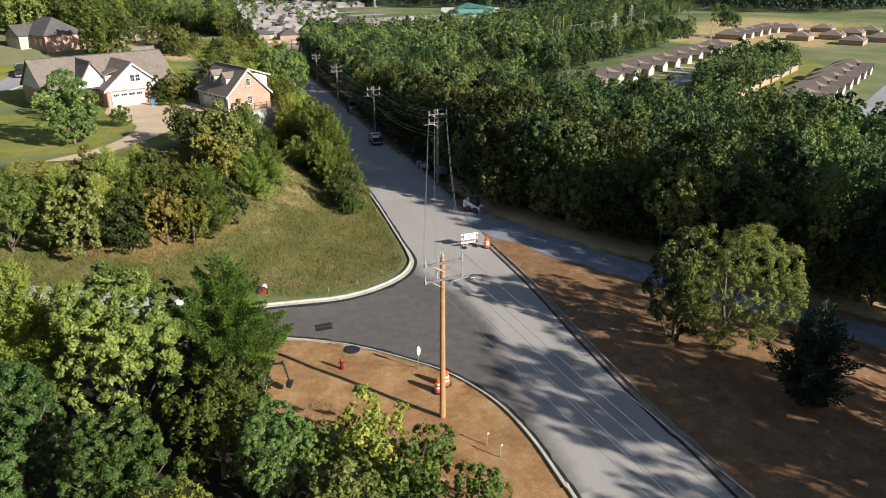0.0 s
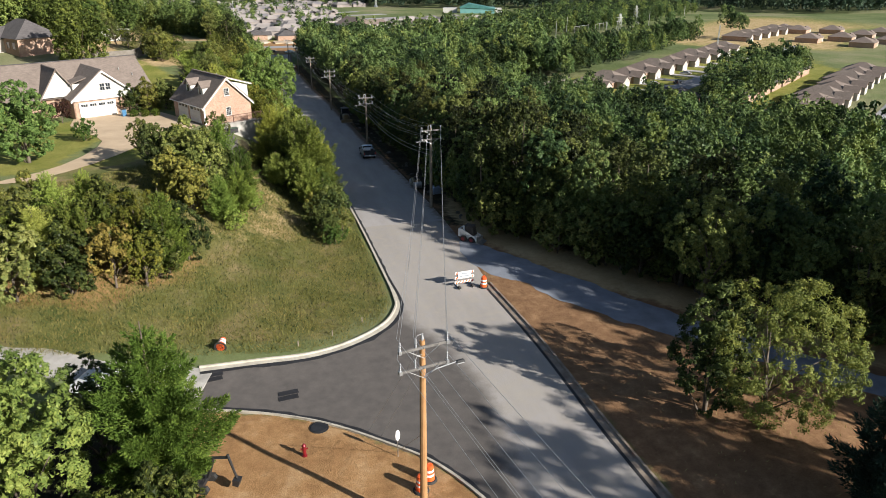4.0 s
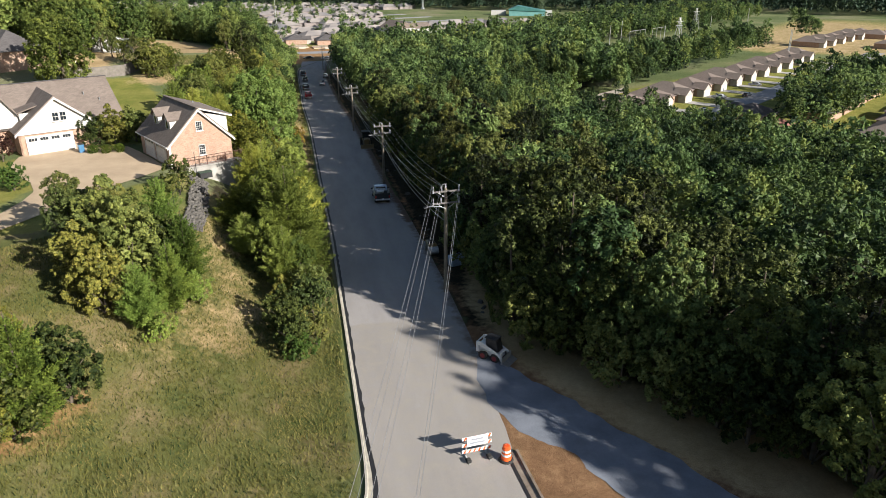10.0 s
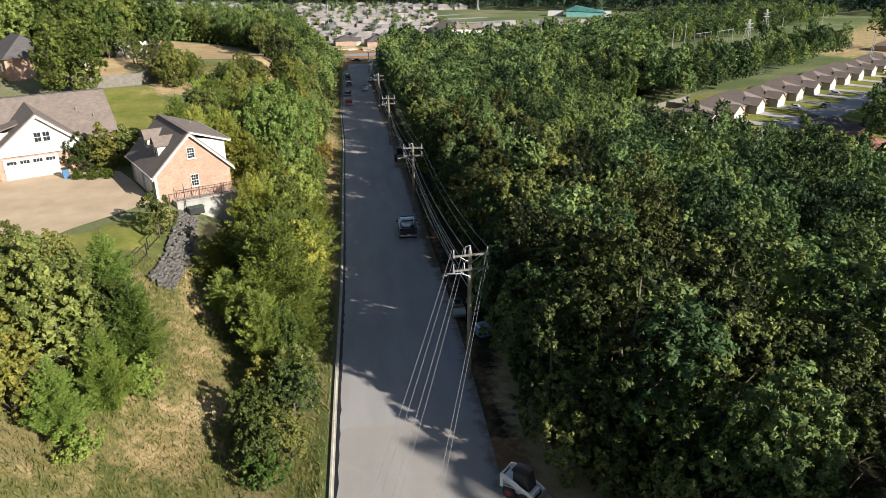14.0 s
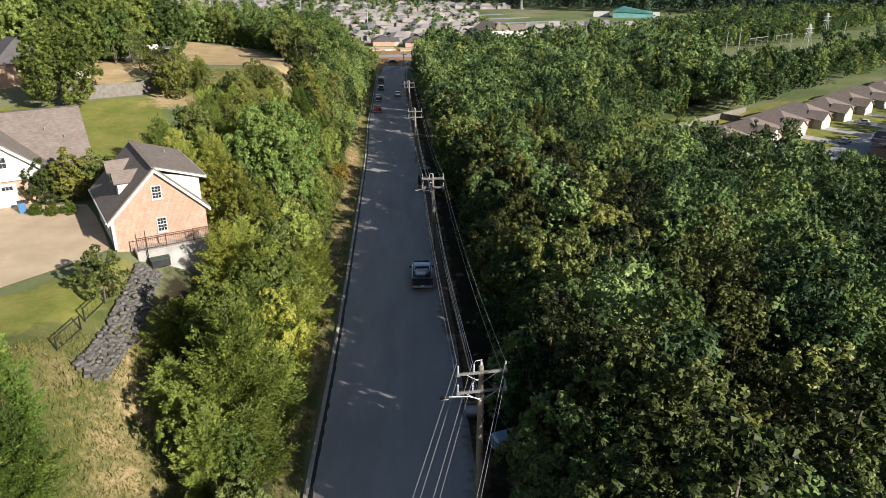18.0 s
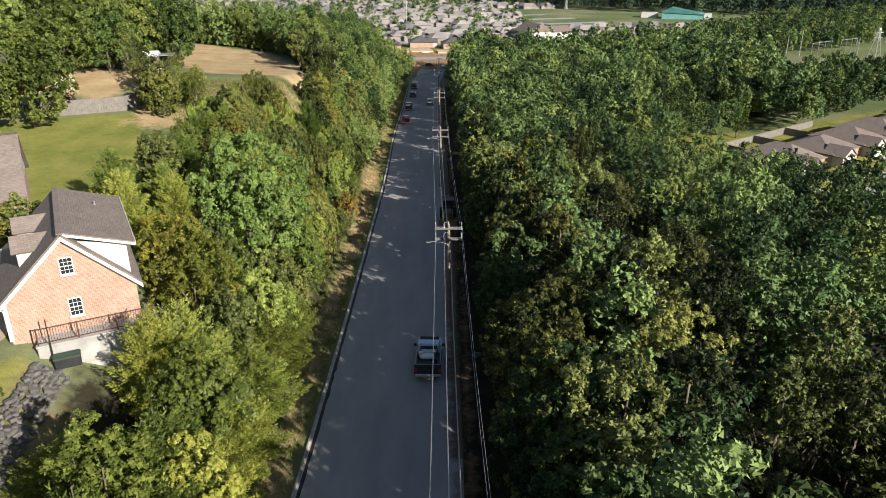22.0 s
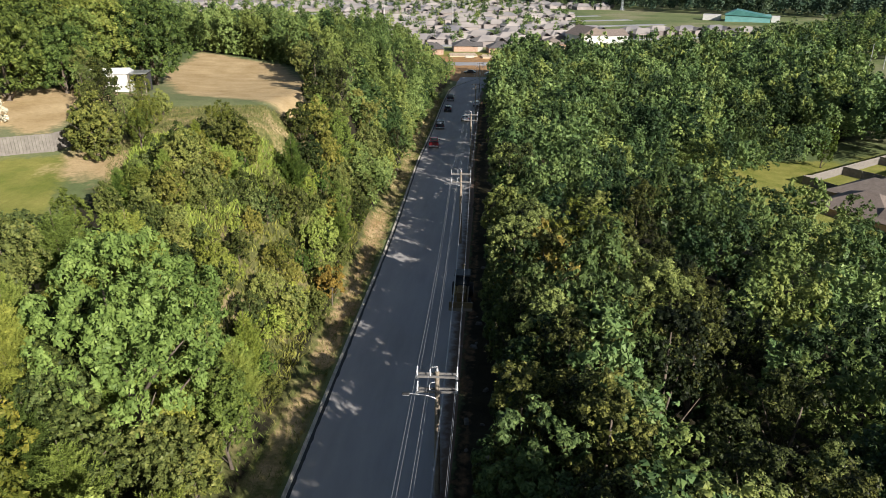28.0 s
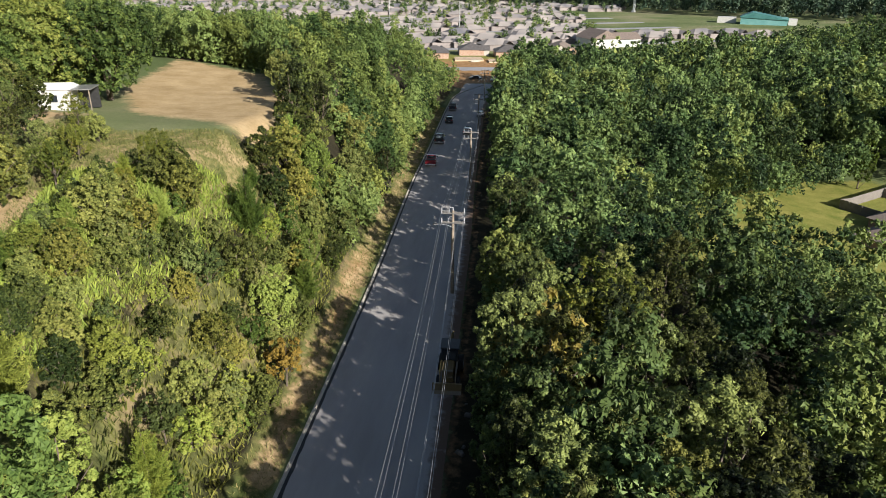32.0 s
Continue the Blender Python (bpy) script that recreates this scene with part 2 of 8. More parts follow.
def brick(name):
    m, nt, b = material(name)
    p = coords(nt)
    tex = node(nt, "ShaderNodeTexCoord")
    br = node(nt, "ShaderNodeTexBrick")
    br.inputs["Scale"].default_value = 1.0
    br.inputs["Brick Width"].default_value, br.inputs["Row Height"].default_value = 0.21, 0.076
    br.inputs["Mortar Size"].default_value, br.inputs["Bias"].default_value = 0.011, 0.0
    br.inputs["Color1"].default_value, br.inputs["Color2"].default_value, br.inputs["Mortar"].default_value = (0.235, 0.12, 0.075, 1), (0.36, 0.24, 0.165, 1), (0.40, 0.345, 0.28, 1)
    nt.links.new(tex.outputs["UV"], br.inputs["Vector"])
    big = ramp(nt, noise_at(nt, p, 1.3, 3), ((0.35, (0.25, 0.13, 0.09)), (0.7, (0.39, 0.265, 0.195))))
    c = blend(nt, 0.45, br.outputs["Color"], big)
    nt.links.new(c, b.inputs["Base Color"])
    b.inputs["Roughness"].default_value = 0.9
    bump(nt, b, br.outputs["Fac"], -0.4, 0.01)
    return m


BRICK = brick("tumbled_red_brick")


def car_paint(name, c, metal=0.3):
    m, nt, b = material(name)
    p = coords(nt)
    d = ramp(nt, noise_at(nt, p, 5), ((0.35, tuple(v * 0.85 for v in c)), (0.7, c)))
    nt.links.new(d, b.inputs["Base Color"])
    b.inputs["Roughness"].default_value, b.inputs["Metallic"].default_value, b.inputs["Coat Weight"].default_value = 0.3, metal, 0.8
    return m


PAINT_DARK = car_paint("charcoal_paint", (0.014, 0.015, 0.018), 0.0)
PAINT_RED = car_paint("red_paint", (0.22, 0.010, 0.018))
# the tank's own blue, and the sky reflection painted on one pickup cab
PAINT_BLUE = car_paint("pale_blue_paint", (0.36, 0.46, 0.62))
PAINT_WHITE = car_paint("white_paint", (0.72, 0.72, 0.72), 0.0)
PAINT_SILVER = car_paint("silver_paint", (0.45, 0.47, 0.5), 0.5)
PAINT_YELLOW = car_paint("dusty_yellow_machine_paint", (0.19, 0.13, 0.055), 0.0)
LAMP_RED = car_paint("red_lens", (0.4, 0.01, 0.01), 0.0)


def ground_material():
    m, nt, b = material("land_cover")
    p = coords(nt)
    n1, n2, n3 = noise_at(nt, p, 0.25, 5), noise_at(nt, p, 2.2, 4), noise_at(nt, p, 14.0, 3)
    far = ramp(nt, noise_at(nt, p, 0.02, 5), ((0.35, (0.105, 0.142, 0.055)), (0.5, (0.165, 0.195, 0.085)), (0.68, (0.27, 0.25, 0.155))))
    lawn = ramp(nt, n1, ((0.34, (0.095, 0.118, 0.036)), (0.5, (0.155, 0.160, 0.056)), (0.66, (0.26, 0.205, 0.108))))
    turf = ramp(nt, n1, ((0.3, (0.15, 0.18, 0.035)), (0.7, (0.30, 0.28, 0.08))))
    clay = ramp(nt, noise_at(nt, p, 0.6, 6, 0.7), ((0.3, (0.25, 0.135, 0.060)), (0.52, (0.36, 0.210, 0.098)), (0.72, (0.48, 0.32, 0.175))))
    soil = ramp(nt, noise_at(nt, p, 0.8, 6, 0.7), ((0.3, (0.175, 0.098, 0.052)), (0.55, (0.27, 0.158, 0.086)), (0.75, (0.40, 0.255, 0.14))))
    # leaf litter, its colour darkened further for the shade under trees
    shade_litter = ramp(nt, n1, ((0.3, (0.015, 0.014, 0.010)), (0.7, (0.048, 0.042, 0.024))))
    straw = ramp(nt, n1, ((0.3, (0.38, 0.27, 0.135)), (0.7, (0.56, 0.42, 0.24))))
    patch = calc(nt, "ADD", calc(nt, "MULTIPLY", noise_at(nt, p, 0.5, 5), 0.65), calc(nt, "MULTIPLY", n2, 0.35))
    c = far
    for name, col in (("shade_litter", shade_litter), ("lawn", lawn), ("turf", turf), ("clay", clay), ("soil", soil), ("straw", straw)):
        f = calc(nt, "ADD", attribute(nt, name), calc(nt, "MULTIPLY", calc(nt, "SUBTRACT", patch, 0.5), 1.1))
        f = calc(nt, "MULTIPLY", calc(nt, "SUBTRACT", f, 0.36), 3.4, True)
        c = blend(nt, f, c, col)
    c = blend(nt, 0.55, c, ramp(nt, n3, ((0.3, (0.45, 0.45, 0.45)), (0.65, (1, 1, 1)))), "MULTIPLY")
    c = blend(nt, 0.4, c, ramp(nt, n2, ((0.3, (0.6, 0.58, 0.55)), (0.65, (1, 1, 1)))), "MULTIPLY")
    nt.links.new(c, b.inputs["Base Color"])
    b.inputs["Roughness"].default_value = 0.95
    b.inputs["Specular IOR Level"].default_value = 0.1
    wave = node(nt, "ShaderNodeTexWave")
    wave.inputs["Scale"].default_value, wave.inputs["Distortion"].default_value, wave.inputs["Detail"].default_value = 0.22, 14.0, 4.0
    nt.links.new(p, wave.inputs["Vector"])
    ruts = calc(nt, "MULTIPLY", calc(nt, "MULTIPLY", wave.outputs["Fac"], 0.35), calc(nt, "ADD", attribute(nt, "clay"), attribute(nt, "soil")))
    bump(nt, b, calc(nt, "ADD", calc(nt, "ADD", n2, n3), ruts), 0.5, 0.10)
    return m


GROUND = ground_material()


def road_material():
    """Worn grey asphalt under pale dust, with a newer dark mouth of the side street."""
    m, nt, b = material("dusty_asphalt")
    p = coords(nt)
    st = node(nt, "ShaderNodeMapping")
    st.inputs["Scale"].default_value = (1.0, 0.16, 1.0)
    nt.links.new(p, st.inputs["Vector"])
    n1, n2, n3 = noise_at(nt, st.outputs[0], 0.55, 5), noise_at(nt, p, 1.2, 5), noise_at(nt, p, 22, 3)
    base = ramp(nt, n1, ((0.3, (0.305, 0.286, 0.280)), (0.5, (0.352, 0.332, 0.325)), (0.72, (0.40, 0.377, 0.362))))
    dust = ramp(nt, n2, ((0.3, (0.275, 0.25, 0.215)), (0.7, (0.355, 0.322, 0.275))))
    f = calc(nt, "MULTIPLY", calc(nt, "SUBTRACT", calc(nt, "ADD", attribute(nt, "dust"), n2), 0.75), 1.4, True)
    c = blend(nt, f, base, dust)
    fresh = ramp(nt, n2, ((0.3, (0.088, 0.080, 0.075)), (0.7, (0.125, 0.112, 0.103))))
    g = calc(nt, "MULTIPLY", calc(nt, "SUBTRACT", calc(nt, "ADD", attribute(nt, "fresh"), calc(nt, "MULTIPLY", n2, 0.5)), 0.62), 2.2, True)
    c = blend(nt, g, c, fresh)
    mud = attribute(nt, "mud")
    h = calc(nt, "MULTIPLY", calc(nt, "SUBTRACT", calc(nt, "ADD", mud, n2), 0.95), 2.5, True)
    c = blend(nt, h, c, (0.13, 0.085, 0.06))
    c = blend(nt, 0.4, c, ramp(nt, n3, ((0.3, (0.6, 0.6, 0.6)), (0.7, (1, 1, 1)))), "MULTIPLY")
    nt.links.new(c, b.inputs["Base Color"])
    b.inputs["Roughness"].default_value = 0.85
    b.inputs["Specular IOR Level"].default_value = 0.3
    bump(nt, b, n3, 0.25, 0.02)
    return m


ROAD = road_material()
GRAVEL = plain("blue_grey_gravel", (0.135, 0.152, 0.185), (0.23, 0.25, 0.29), 0.95, scale=0.5, fine=12, relief=0.8)
SUBURB_ROAD = plain("pale_suburb_asphalt", (0.20, 0.20, 0.21), (0.30, 0.30, 0.31), 0.9, scale=0.1, fine=3, relief=0.0)

# ---------- building blocks ----------
class Geo:
    """Vertices and faces of one mesh, with simple shapes to add."""

    def __init__(self):
        self.v, self.f, self.mats, self.uv = [], [], [], []

    def poly(self, pts):
        n = len(self.v)
        self.v += [tuple(p) for p in pts]
        self.f.append(tuple(range(n, n + len(pts))))

    def box(self, c, s, m=None, taper=1.0):
        x, y, z = (v / 2 for v in s)
        pts = [Vector((sx * x * (taper if sz > 0 else 1), sy * y * (taper if sz > 0 else 1), sz * z)) for sz in (-1, 1) for sx, sy in ((-1, -1), (1, -1), (1, 1), (-1, 1))]
        pts = [(m @ p if m else p) + Vector(c) for p in pts]
        n = len(self.v)
        self.v += [tuple(p) for p in pts]
        self.f += [tuple(n + i for i in q) for q in ((3, 2, 1, 0), (4, 5, 6, 7), (0, 1, 5, 4), (1, 2, 6, 5), (2, 3, 7, 6), (3, 0, 4, 7))]
        return self

    def tube(self, pts, radii, sides=8, caps=True):
        pts = [Vector(p) for p in pts]
        n = len(self.v)
        for i, p in enumerate(pts):
            d = (pts[min(i + 1, len(pts) - 1)] - pts[max(i - 1, 0)]).normalized()
            a = d.orthogonal().normalized() if abs(d.z) < 0.99 else Vector((1, 0, 0))
            a = (a - d * a.dot(d)).normalized()
            b = d.cross(a)
            r = radii[i] if isinstance(radii, (list, tuple)) else radii
            for k in range(sides):
                w = 2 * math.pi * k / sides
                self.v.append(tuple(p + r * (math.cos(w) * a + math.sin(w) * b)))
        for i in range(len(pts) - 1):
            for k in range(sides):
                q = n + i * sides
                self.f.append((q + k, q + (k + 1) % sides, q + sides + (k + 1) % sides, q + sides + k))
        if caps:
            self.f.append(tuple(n + k for k in reversed(range(sides))))
            q = n + (len(pts) - 1) * sides
            self.f.append(tuple(q + k for k in range(sides)))
        return self

    def profile(self, outline, axis_from, axis_to):
        """An outline of (a, z) pairs swept from one y to another, a along x."""
        n, k = len(self.v), len(outline)
        for y in (axis_from, axis_to):
            self.v += [(a, y, z) for a, z in outline]
        self.f.append(tuple(n + i for i in range(k)))
        self.f.append(tuple(n + k + i for i in reversed(range(k))))
        self.f += [(n + (i + 1) % k, n + i, n + k + i, n + k + (i + 1) % k) for i in range(k)]
        return self

    def mesh(self, name, mat, smooth=False):
        me = bpy.data.meshes.new(name)
        me.from_pydata(self.v, [], self.f)
        me.materials.append(mat)
        if smooth:
            me.polygons.foreach_set("use_smooth", [True] * len(me.polygons))
        box_uv(me)
        return me


def box_uv(me):
    """Texture coordinates in metres on each face's own plane."""
    layer = me.uv_layers.new(name="uv")
    up = Vector((0, 0, 1))
    for p in me.polygons:
        n = p.normal
        a = up.cross(n)
        a = a.normalized() if a.length > 0.05 else Vector((1, 0, 0))
        b = n.cross(a)
        for li in p.loop_indices:
            co = me.vertices[me.loops[li].vertex_index].co
            layer.data[li].uv = (co.dot(a), co.dot(b))


def bevelled(geo, name, mat, width, smooth=False):
    bm = bmesh.new()
    vs = [bm.verts.new(p) for p in geo.v]
    for f in geo.f:
        bm.faces.new([vs[i] for i in f])
    bmesh.ops.bevel(bm, geom=bm.edges[:], offset=width, segments=1, affect="EDGES", clamp_overlap=True)
    me = bpy.data.meshes.new(name)
    bm.to_mesh(me)
    bm.free()
    me.materials.append(mat)
    box_uv(me)
    return me


def part(name, shape, mat, parent, label="", bevel=0.0, smooth=False):
    """One mesh object under a thing or a part."""
    me = shape if isinstance(shape, bpy.types.Mesh) else (bevelled(shape, name, mat, bevel) if bevel else shape.mesh(name, mat, smooth))
    ob = new(name, me)
    ob.parent = parent
    return tagged(ob, label)


def thing(name, m, label, category, group="", kind=""):
    ob = new(name)
    ob.empty_display_size = 0.3
    ob.matrix_basis = m
    return tagged(ob, label, category, group, kind)


def turned(x, y, z, deg=0.0, s=1.0):
    return Matrix.LocRotScale((x, y, z), Euler((0, 0, radians(deg))), (s, s, s))


def grid_mesh(name, xs, ys, zs, mat, layers=None):
    """A sheet from rows of points (arrays of the same shape), with point layers for its cover."""
    h, w = xs.shape
    v = np.stack([xs, ys, zs], -1).reshape(-1, 3)
    i = np.arange(h * w).reshape(h, w)
    f = np.stack([i[:-1, :-1], i[:-1, 1:], i[1:, 1:], i[1:, :-1]], -1).reshape(-1, 4)
    me = bpy.data.meshes.new(name)
    me.from_pydata(v.tolist(), [], f.tolist())
    me.polygons.foreach_set("use_smooth", [True] * len(me.polygons))
    me.materials.append(mat)
    for key, values in (layers or {}).items():
        me.attributes.new(key, "FLOAT", "POINT").data.foreach_set("value", np.asarray(values, np.float32).reshape(-1))
    return me


def strip(name, ys, lefts, rights, cols, mat, lift, spacing=0.5, layers=None, base=land):
    """A paved surface between a left and a right edge, laid on the land."""
    y = np.arange(ys[0], ys[-1] + 1e-6, spacing)
    a, b = np.interp(y, ys, lefts), np.interp(y, ys, rights)
    t = np.linspace(0, 1, cols)
    X = a[:, None] + (b - a)[:, None] * t[None]
    Y = np.repeat(y[:, None], cols, 1)
    Z = base(X, Y) + lift
    return grid_mesh(name, X, Y, Z, mat, {k: f(X, Y, np.repeat(t[None], len(y), 0)) for k, f in (layers or {}).items()})


def ribbon(path, profile, name, mat, lift=0.0, to=None, ragged=0.0):
    """A profile of (offset to the right, height) swept along a ground path; it may narrow to another one over its last part, and have a ragged outer edge."""
    pts = [Vector((x, y, 0)) for x, y in path]
    g = Geo()
    k = len(profile)
    for i, p in enumerate(pts):
        d = (pts[min(i + 1, len(pts) - 1)] - pts[max(i - 1, 0)]).normalized()
        r = Vector((d.y, -d.x, 0))
        zc = ground_z(p.x, p.y)
        u = min(1.0, max(0.0, (i - len(pts) + 16) / 15)) if to else 0.0
        for j, (off, h) in enumerate(profile):
            if to:
                off, h = off + (to[j][0] - off) * u, h + (to[j][1] - h) * u
            if ragged and off == max(o for o, _ in profile):
                off += ragged * noise.noise(Vector((p.x * 1.3, p.y * 1.3, 0.0)))
            q = p + r * off
            g.v.append((q.x, q.y, zc + h + lift))
    for i in range(len(pts) - 1):
        for j in range(k):
            g.f.append((i * k + j, i * k + (j + 1) % k, (i + 1) * k + (j + 1) % k, (i + 1) * k + j))
    g.f.append(tuple(range(k - 1, -1, -1)))
    g.f.append(tuple((len(pts) - 1) * k + j for j in range(k)))
    return g.mesh(name, mat)


def smooth_path(pts, gap):
    """A Catmull-Rom line through the points, at even small steps."""
    P = [np.array(p, float) for p in pts]
    P = [2 * P[0] - P[1]] + P + [2 * P[-1] - P[-2]]
    out = []
    for a, b, c, d in zip(P, P[1:], P[2:], P[3:]):
        n = max(2, int(np.linalg.norm(c - b) / gap))
        for i in range(n):
            t = i / n
            out.append(tuple(0.5 * (2 * b + (c - a) * t + (2 * a - 5 * b + 4 * c - d) * t * t + (3 * b - a - 3 * c + d) * t ** 3)))
    return out + [tuple(P[-2])]

# ---------- land, roads and kerbs ----------
THROAT_Y = [-80, 5, 9, 10.8, 14.4, 18.2, 22.1, 24.7, 27.1, 28.7, 29.8, 31.0, 34.3, 34.9, 35.2, 36.4, 38.7, 41, 43.8]
THROAT_X = [8.6, 8.0, 8.0, 8.0, 7.8, 7.0, 5.1, 2.6, -0.3, -3.3, -6.5, -8.4, -8.0, -4.1, -0.9, 2.1, 5.2, 6.4, 6.8]
road_ys = THROAT_Y + EDGE_Y[3:]
road_left = THROAT_X + LEFT_X[3:]
road_right = list(np.interp(road_ys, EDGE_Y, RIGHT_X))
BRANCH = [(16.0, 55.5), (16.4, 51.5), (17.8, 47.8), (20.5, 43.2), (24.0, 37.2), (28.5, 31.8), (36, 25.6), (46, 18), (60, 8), (80, -6)]


def inside(poly, x, y, soft=1.0):
    """1 inside a polygon, falling to 0 across its edge, for arrays."""
    x, y = np.asarray(x, float), np.asarray(y, float)
    odd, near = np.zeros(x.shape, bool), np.full(x.shape, 1e9)
    for (ax, ay), (bx, by) in zip(poly, poly[1:] + poly[:1]):
        odd ^= ((ay > y) != (by > y)) & (x < (bx - ax) * (y - ay) / (by - ay + 1e-9) + ax)
        dx, dy = bx - ax, by - ay
        t = np.clip(((x - ax) * dx + (y - ay) * dy) / (dx * dx + dy * dy), 0, 1)
        near = np.minimum(near, np.hypot(x - ax - t * dx, y - ay - t * dy))
    return np.clip(np.where(odd, 0.5 + near / (2 * soft), 0.5 - near / (2 * soft)), 0, 1)


FOREST = [(18.5, 58.5), (22.5, 51), (27, 44.5), (32, 38.8), (38, 33), (45, 27), (53, 21), (75, 13), (130, 10), (140, 40), (128, 100), (108, 140), (84, 160), (62, 164), (46, 173), (41, 190), (48, 207), (74, 238), (84, 250),
          (105, 262), (135, 320), (120, 352), (20, 352), (15.5, 290), (16.2, 240), (17.5, 180), (18.5, 120), (19.0, 80)]
BANK_NEAR = [(3.0, 66), (3.4, 80), (2.6, 117), (-6.5, 122), (-14.5, 121), (-12.5, 108), (-9.5, 103), (-4, 97), (-2.2, 92), (-1.2, 80), (1.4, 68)]
BANK_MID = [(2.2, 118), (1.0, 150), (-0.6, 178), (-8.0, 178), (-6.0, 160), (-6.0, 140), (-8.5, 124), (-2, 118)]
BANK_FAR = [(0.6, 176), (-0.6, 232), (-2.6, 290), (-1.5, 336), (-60, 342), (-100, 300), (-70, 236), (-24, 216), (-10, 178)]
HILL_TOP = [(-54, 226), (-70, 236), (-100, 300), (-190, 300), (-190, 110), (-75, 110), (-66, 150), (-66, 200)]
BANK_WOODS = [(4.5, 57), (4.6, 80), (3.6, 117), (2.4, 150), (0.8, 190), (-0.4, 232), (-2.2, 290), (-1.5, 336), (-60, 342), (-140, 300), (-150, 230), (-60, 235), (-27, 222), (-12, 200),
              (-9, 165), (-17, 150), (-17, 120), (-9, 104), (-3.0, 94), (-1.5, 76), (1.0, 66)]
FIELD = [(-48, 230), (-26, 216), (-12.5, 188), (-6.8, 160.5), (-15, 166.5), (-27, 172.5), (-39, 192)]
SLOPE = [(-7, 122), (-6, 140), (-5.5, 160), (-9, 162), (-22, 160), (-29, 166), (-31, 157), (-23, 147), (-14, 128)]
BARE_A = [(-17, 157), (-10, 158.5), (-6.5, 154), (-9, 149.5), (-15, 151)]
BARE_B = [(-26, 145), (-18.5, 144), (-14.5, 138), (-16.5, 133.5), (-24, 136)]
LAWN = [(-60, 36), (-8, 37.5), (1, 38), (6.3, 43), (6.0, 60), (2, 74), (-4, 84), (-9.5, 88.5), (-14, 83), (-20, 77), (-25, 69), (-40, 66), (-70, 66)]
YARD = [(-40, 104), (-20, 104), (-12, 100), (-12, 112), (-18, 128), (-24, 142), (-36, 136), (-60, 130), (-60, 104)]
ISLAND = [(-9, 29.5), (-6.5, 29.6), (-3.3, 28.5), (-0.3, 26.9), (2.6, 24.5), (5.1, 21.9), (7.0, 18), (7.9, 12), (8.3, -20), (4.6, -20), (3.8, 6), (1.0, 12), (-2, 16), (-6, 19), (-9, 24)]
SOIL = [(15.3, 43.5), (16.3, 44), (19.0, 40.5), (22.3, 35.3), (26.5, 30), (34, 23.5), (44, 16), (60, 2), (80, -25), (18, -30), (16.5, 9), (15.7, 33)]
FAR_BANK = [(16.4, 64), (17.4, 55), (19.8, 48.0), (24.2, 40.6), (30.4, 34.0), (39, 28), (50, 20), (56, 24), (46, 32), (34, 41), (25, 50), (20, 60), (18.8, 75)]
SHOULDER = [(15.4, 50), (18.8, 62), (19.5, 80), (18.6, 117), (17.4, 157), (16, 205), (14, 290), (10, 290), (12.4, 205), (14, 157), (15, 117), (15.4, 71)]
STRIP = [(15.2, 50), (17.2, 62), (17.0, 80), (16.5, 117), (15.5, 157), (13.8, 205), (11.8, 290), (10, 290), (12.4, 205), (14, 157), (15, 117), (15.4, 71)]
VERGE = [(6.3, 50), (5.95, 71), (5.3, 100), (4.3, 135), (3.1, 172), (1.0, 232), (-0.6, 290), (-3.6, 290), (-2.2, 232), (0.1, 172), (1.8, 135), (3.2, 100), (4.3, 71), (5.4, 56)]
RAW_BANK = [(3.2, 118), (4.4, 120), (4.2, 135), (3.6, 150), (2.8, 168), (1.2, 172), (0.4, 165), (1.4, 150), (2.2, 135)]
POCKET = [(42, 180), (50, 172), (84, 170), (100, 215), (94, 242), (76, 240), (48, 208)]
PATH_DIRT = [(-8.6, 82), (-5, 82), (-1.6, 75.5), (1.0, 66), (1.5, 57), (-3, 54.5), (-13, 55), (-7.5, 58), (-5.0, 66), (-7.6, 75)]
OPEN_FIELD = [(212, 400), (230, 346), (300, 300), (370, 388), (470, 455), (460, 560), (425, 582), (326, 492), (250, 430)]
SUBURB_LAWNS = [(66, 180), (84, 186), (130, 160), (230, 225), (260, 300), (235, 325), (100, 245)]
SE_WOODS = [(33, -70), (34, -8), (37.5, 3), (41, 10), (44.5, 8), (47, -4), (51, -20), (57, -45), (62, -70)]
HEDGE_BARE = [(-25, 44), (-16, 42), (-9, 47), (-8, 52), (-14, 55), (-25, 52)]

gx = np.unique(np.concatenate([np.arange(-2600, -300, 120), np.arange(-300, -70, 14), np.arange(-70, -24, 2.0), np.arange(-24, 30, 0.8), np.arange(30, 110, 2.5), np.arange(110, 400, 14), np.arange(400, 2700, 120)]))
gy = np.unique(np.concatenate([np.arange(-400, -40, 40), np.arange(-40, 4, 2.0), np.arange(4, 72, 0.8), np.arange(72, 240, 1.6), np.arange(240, 400, 5), np.arange(400, 1000, 30), np.arange(1000, 4200, 160)]))
GX, GY = np.meshgrid(gx, gy)
GZ = land(GX, GY)
rl, rr = np.interp(GY, road_ys, road_left), np.interp(GY, road_ys, road_right)
under = step(0, 0.5, GX - rl - 0.35) * step(0, 0.6, rr - 0.2 - GX) * (GY < 344)
GZ = GZ - 0.16 * under
rough = (np.sin(GX * 0.9 + 1.3 * np.sin(GY * 0.31)) * np.cos(GY * 0.77 + np.sin(GX * 0.43))) * 0.05
GZ = GZ + rough * (1 - under) * step(0.3, 2.0, np.maximum(rl - GX, GX - rr)) * (inside(ISLAND, GX, GY) * 0.6 + 0.6)
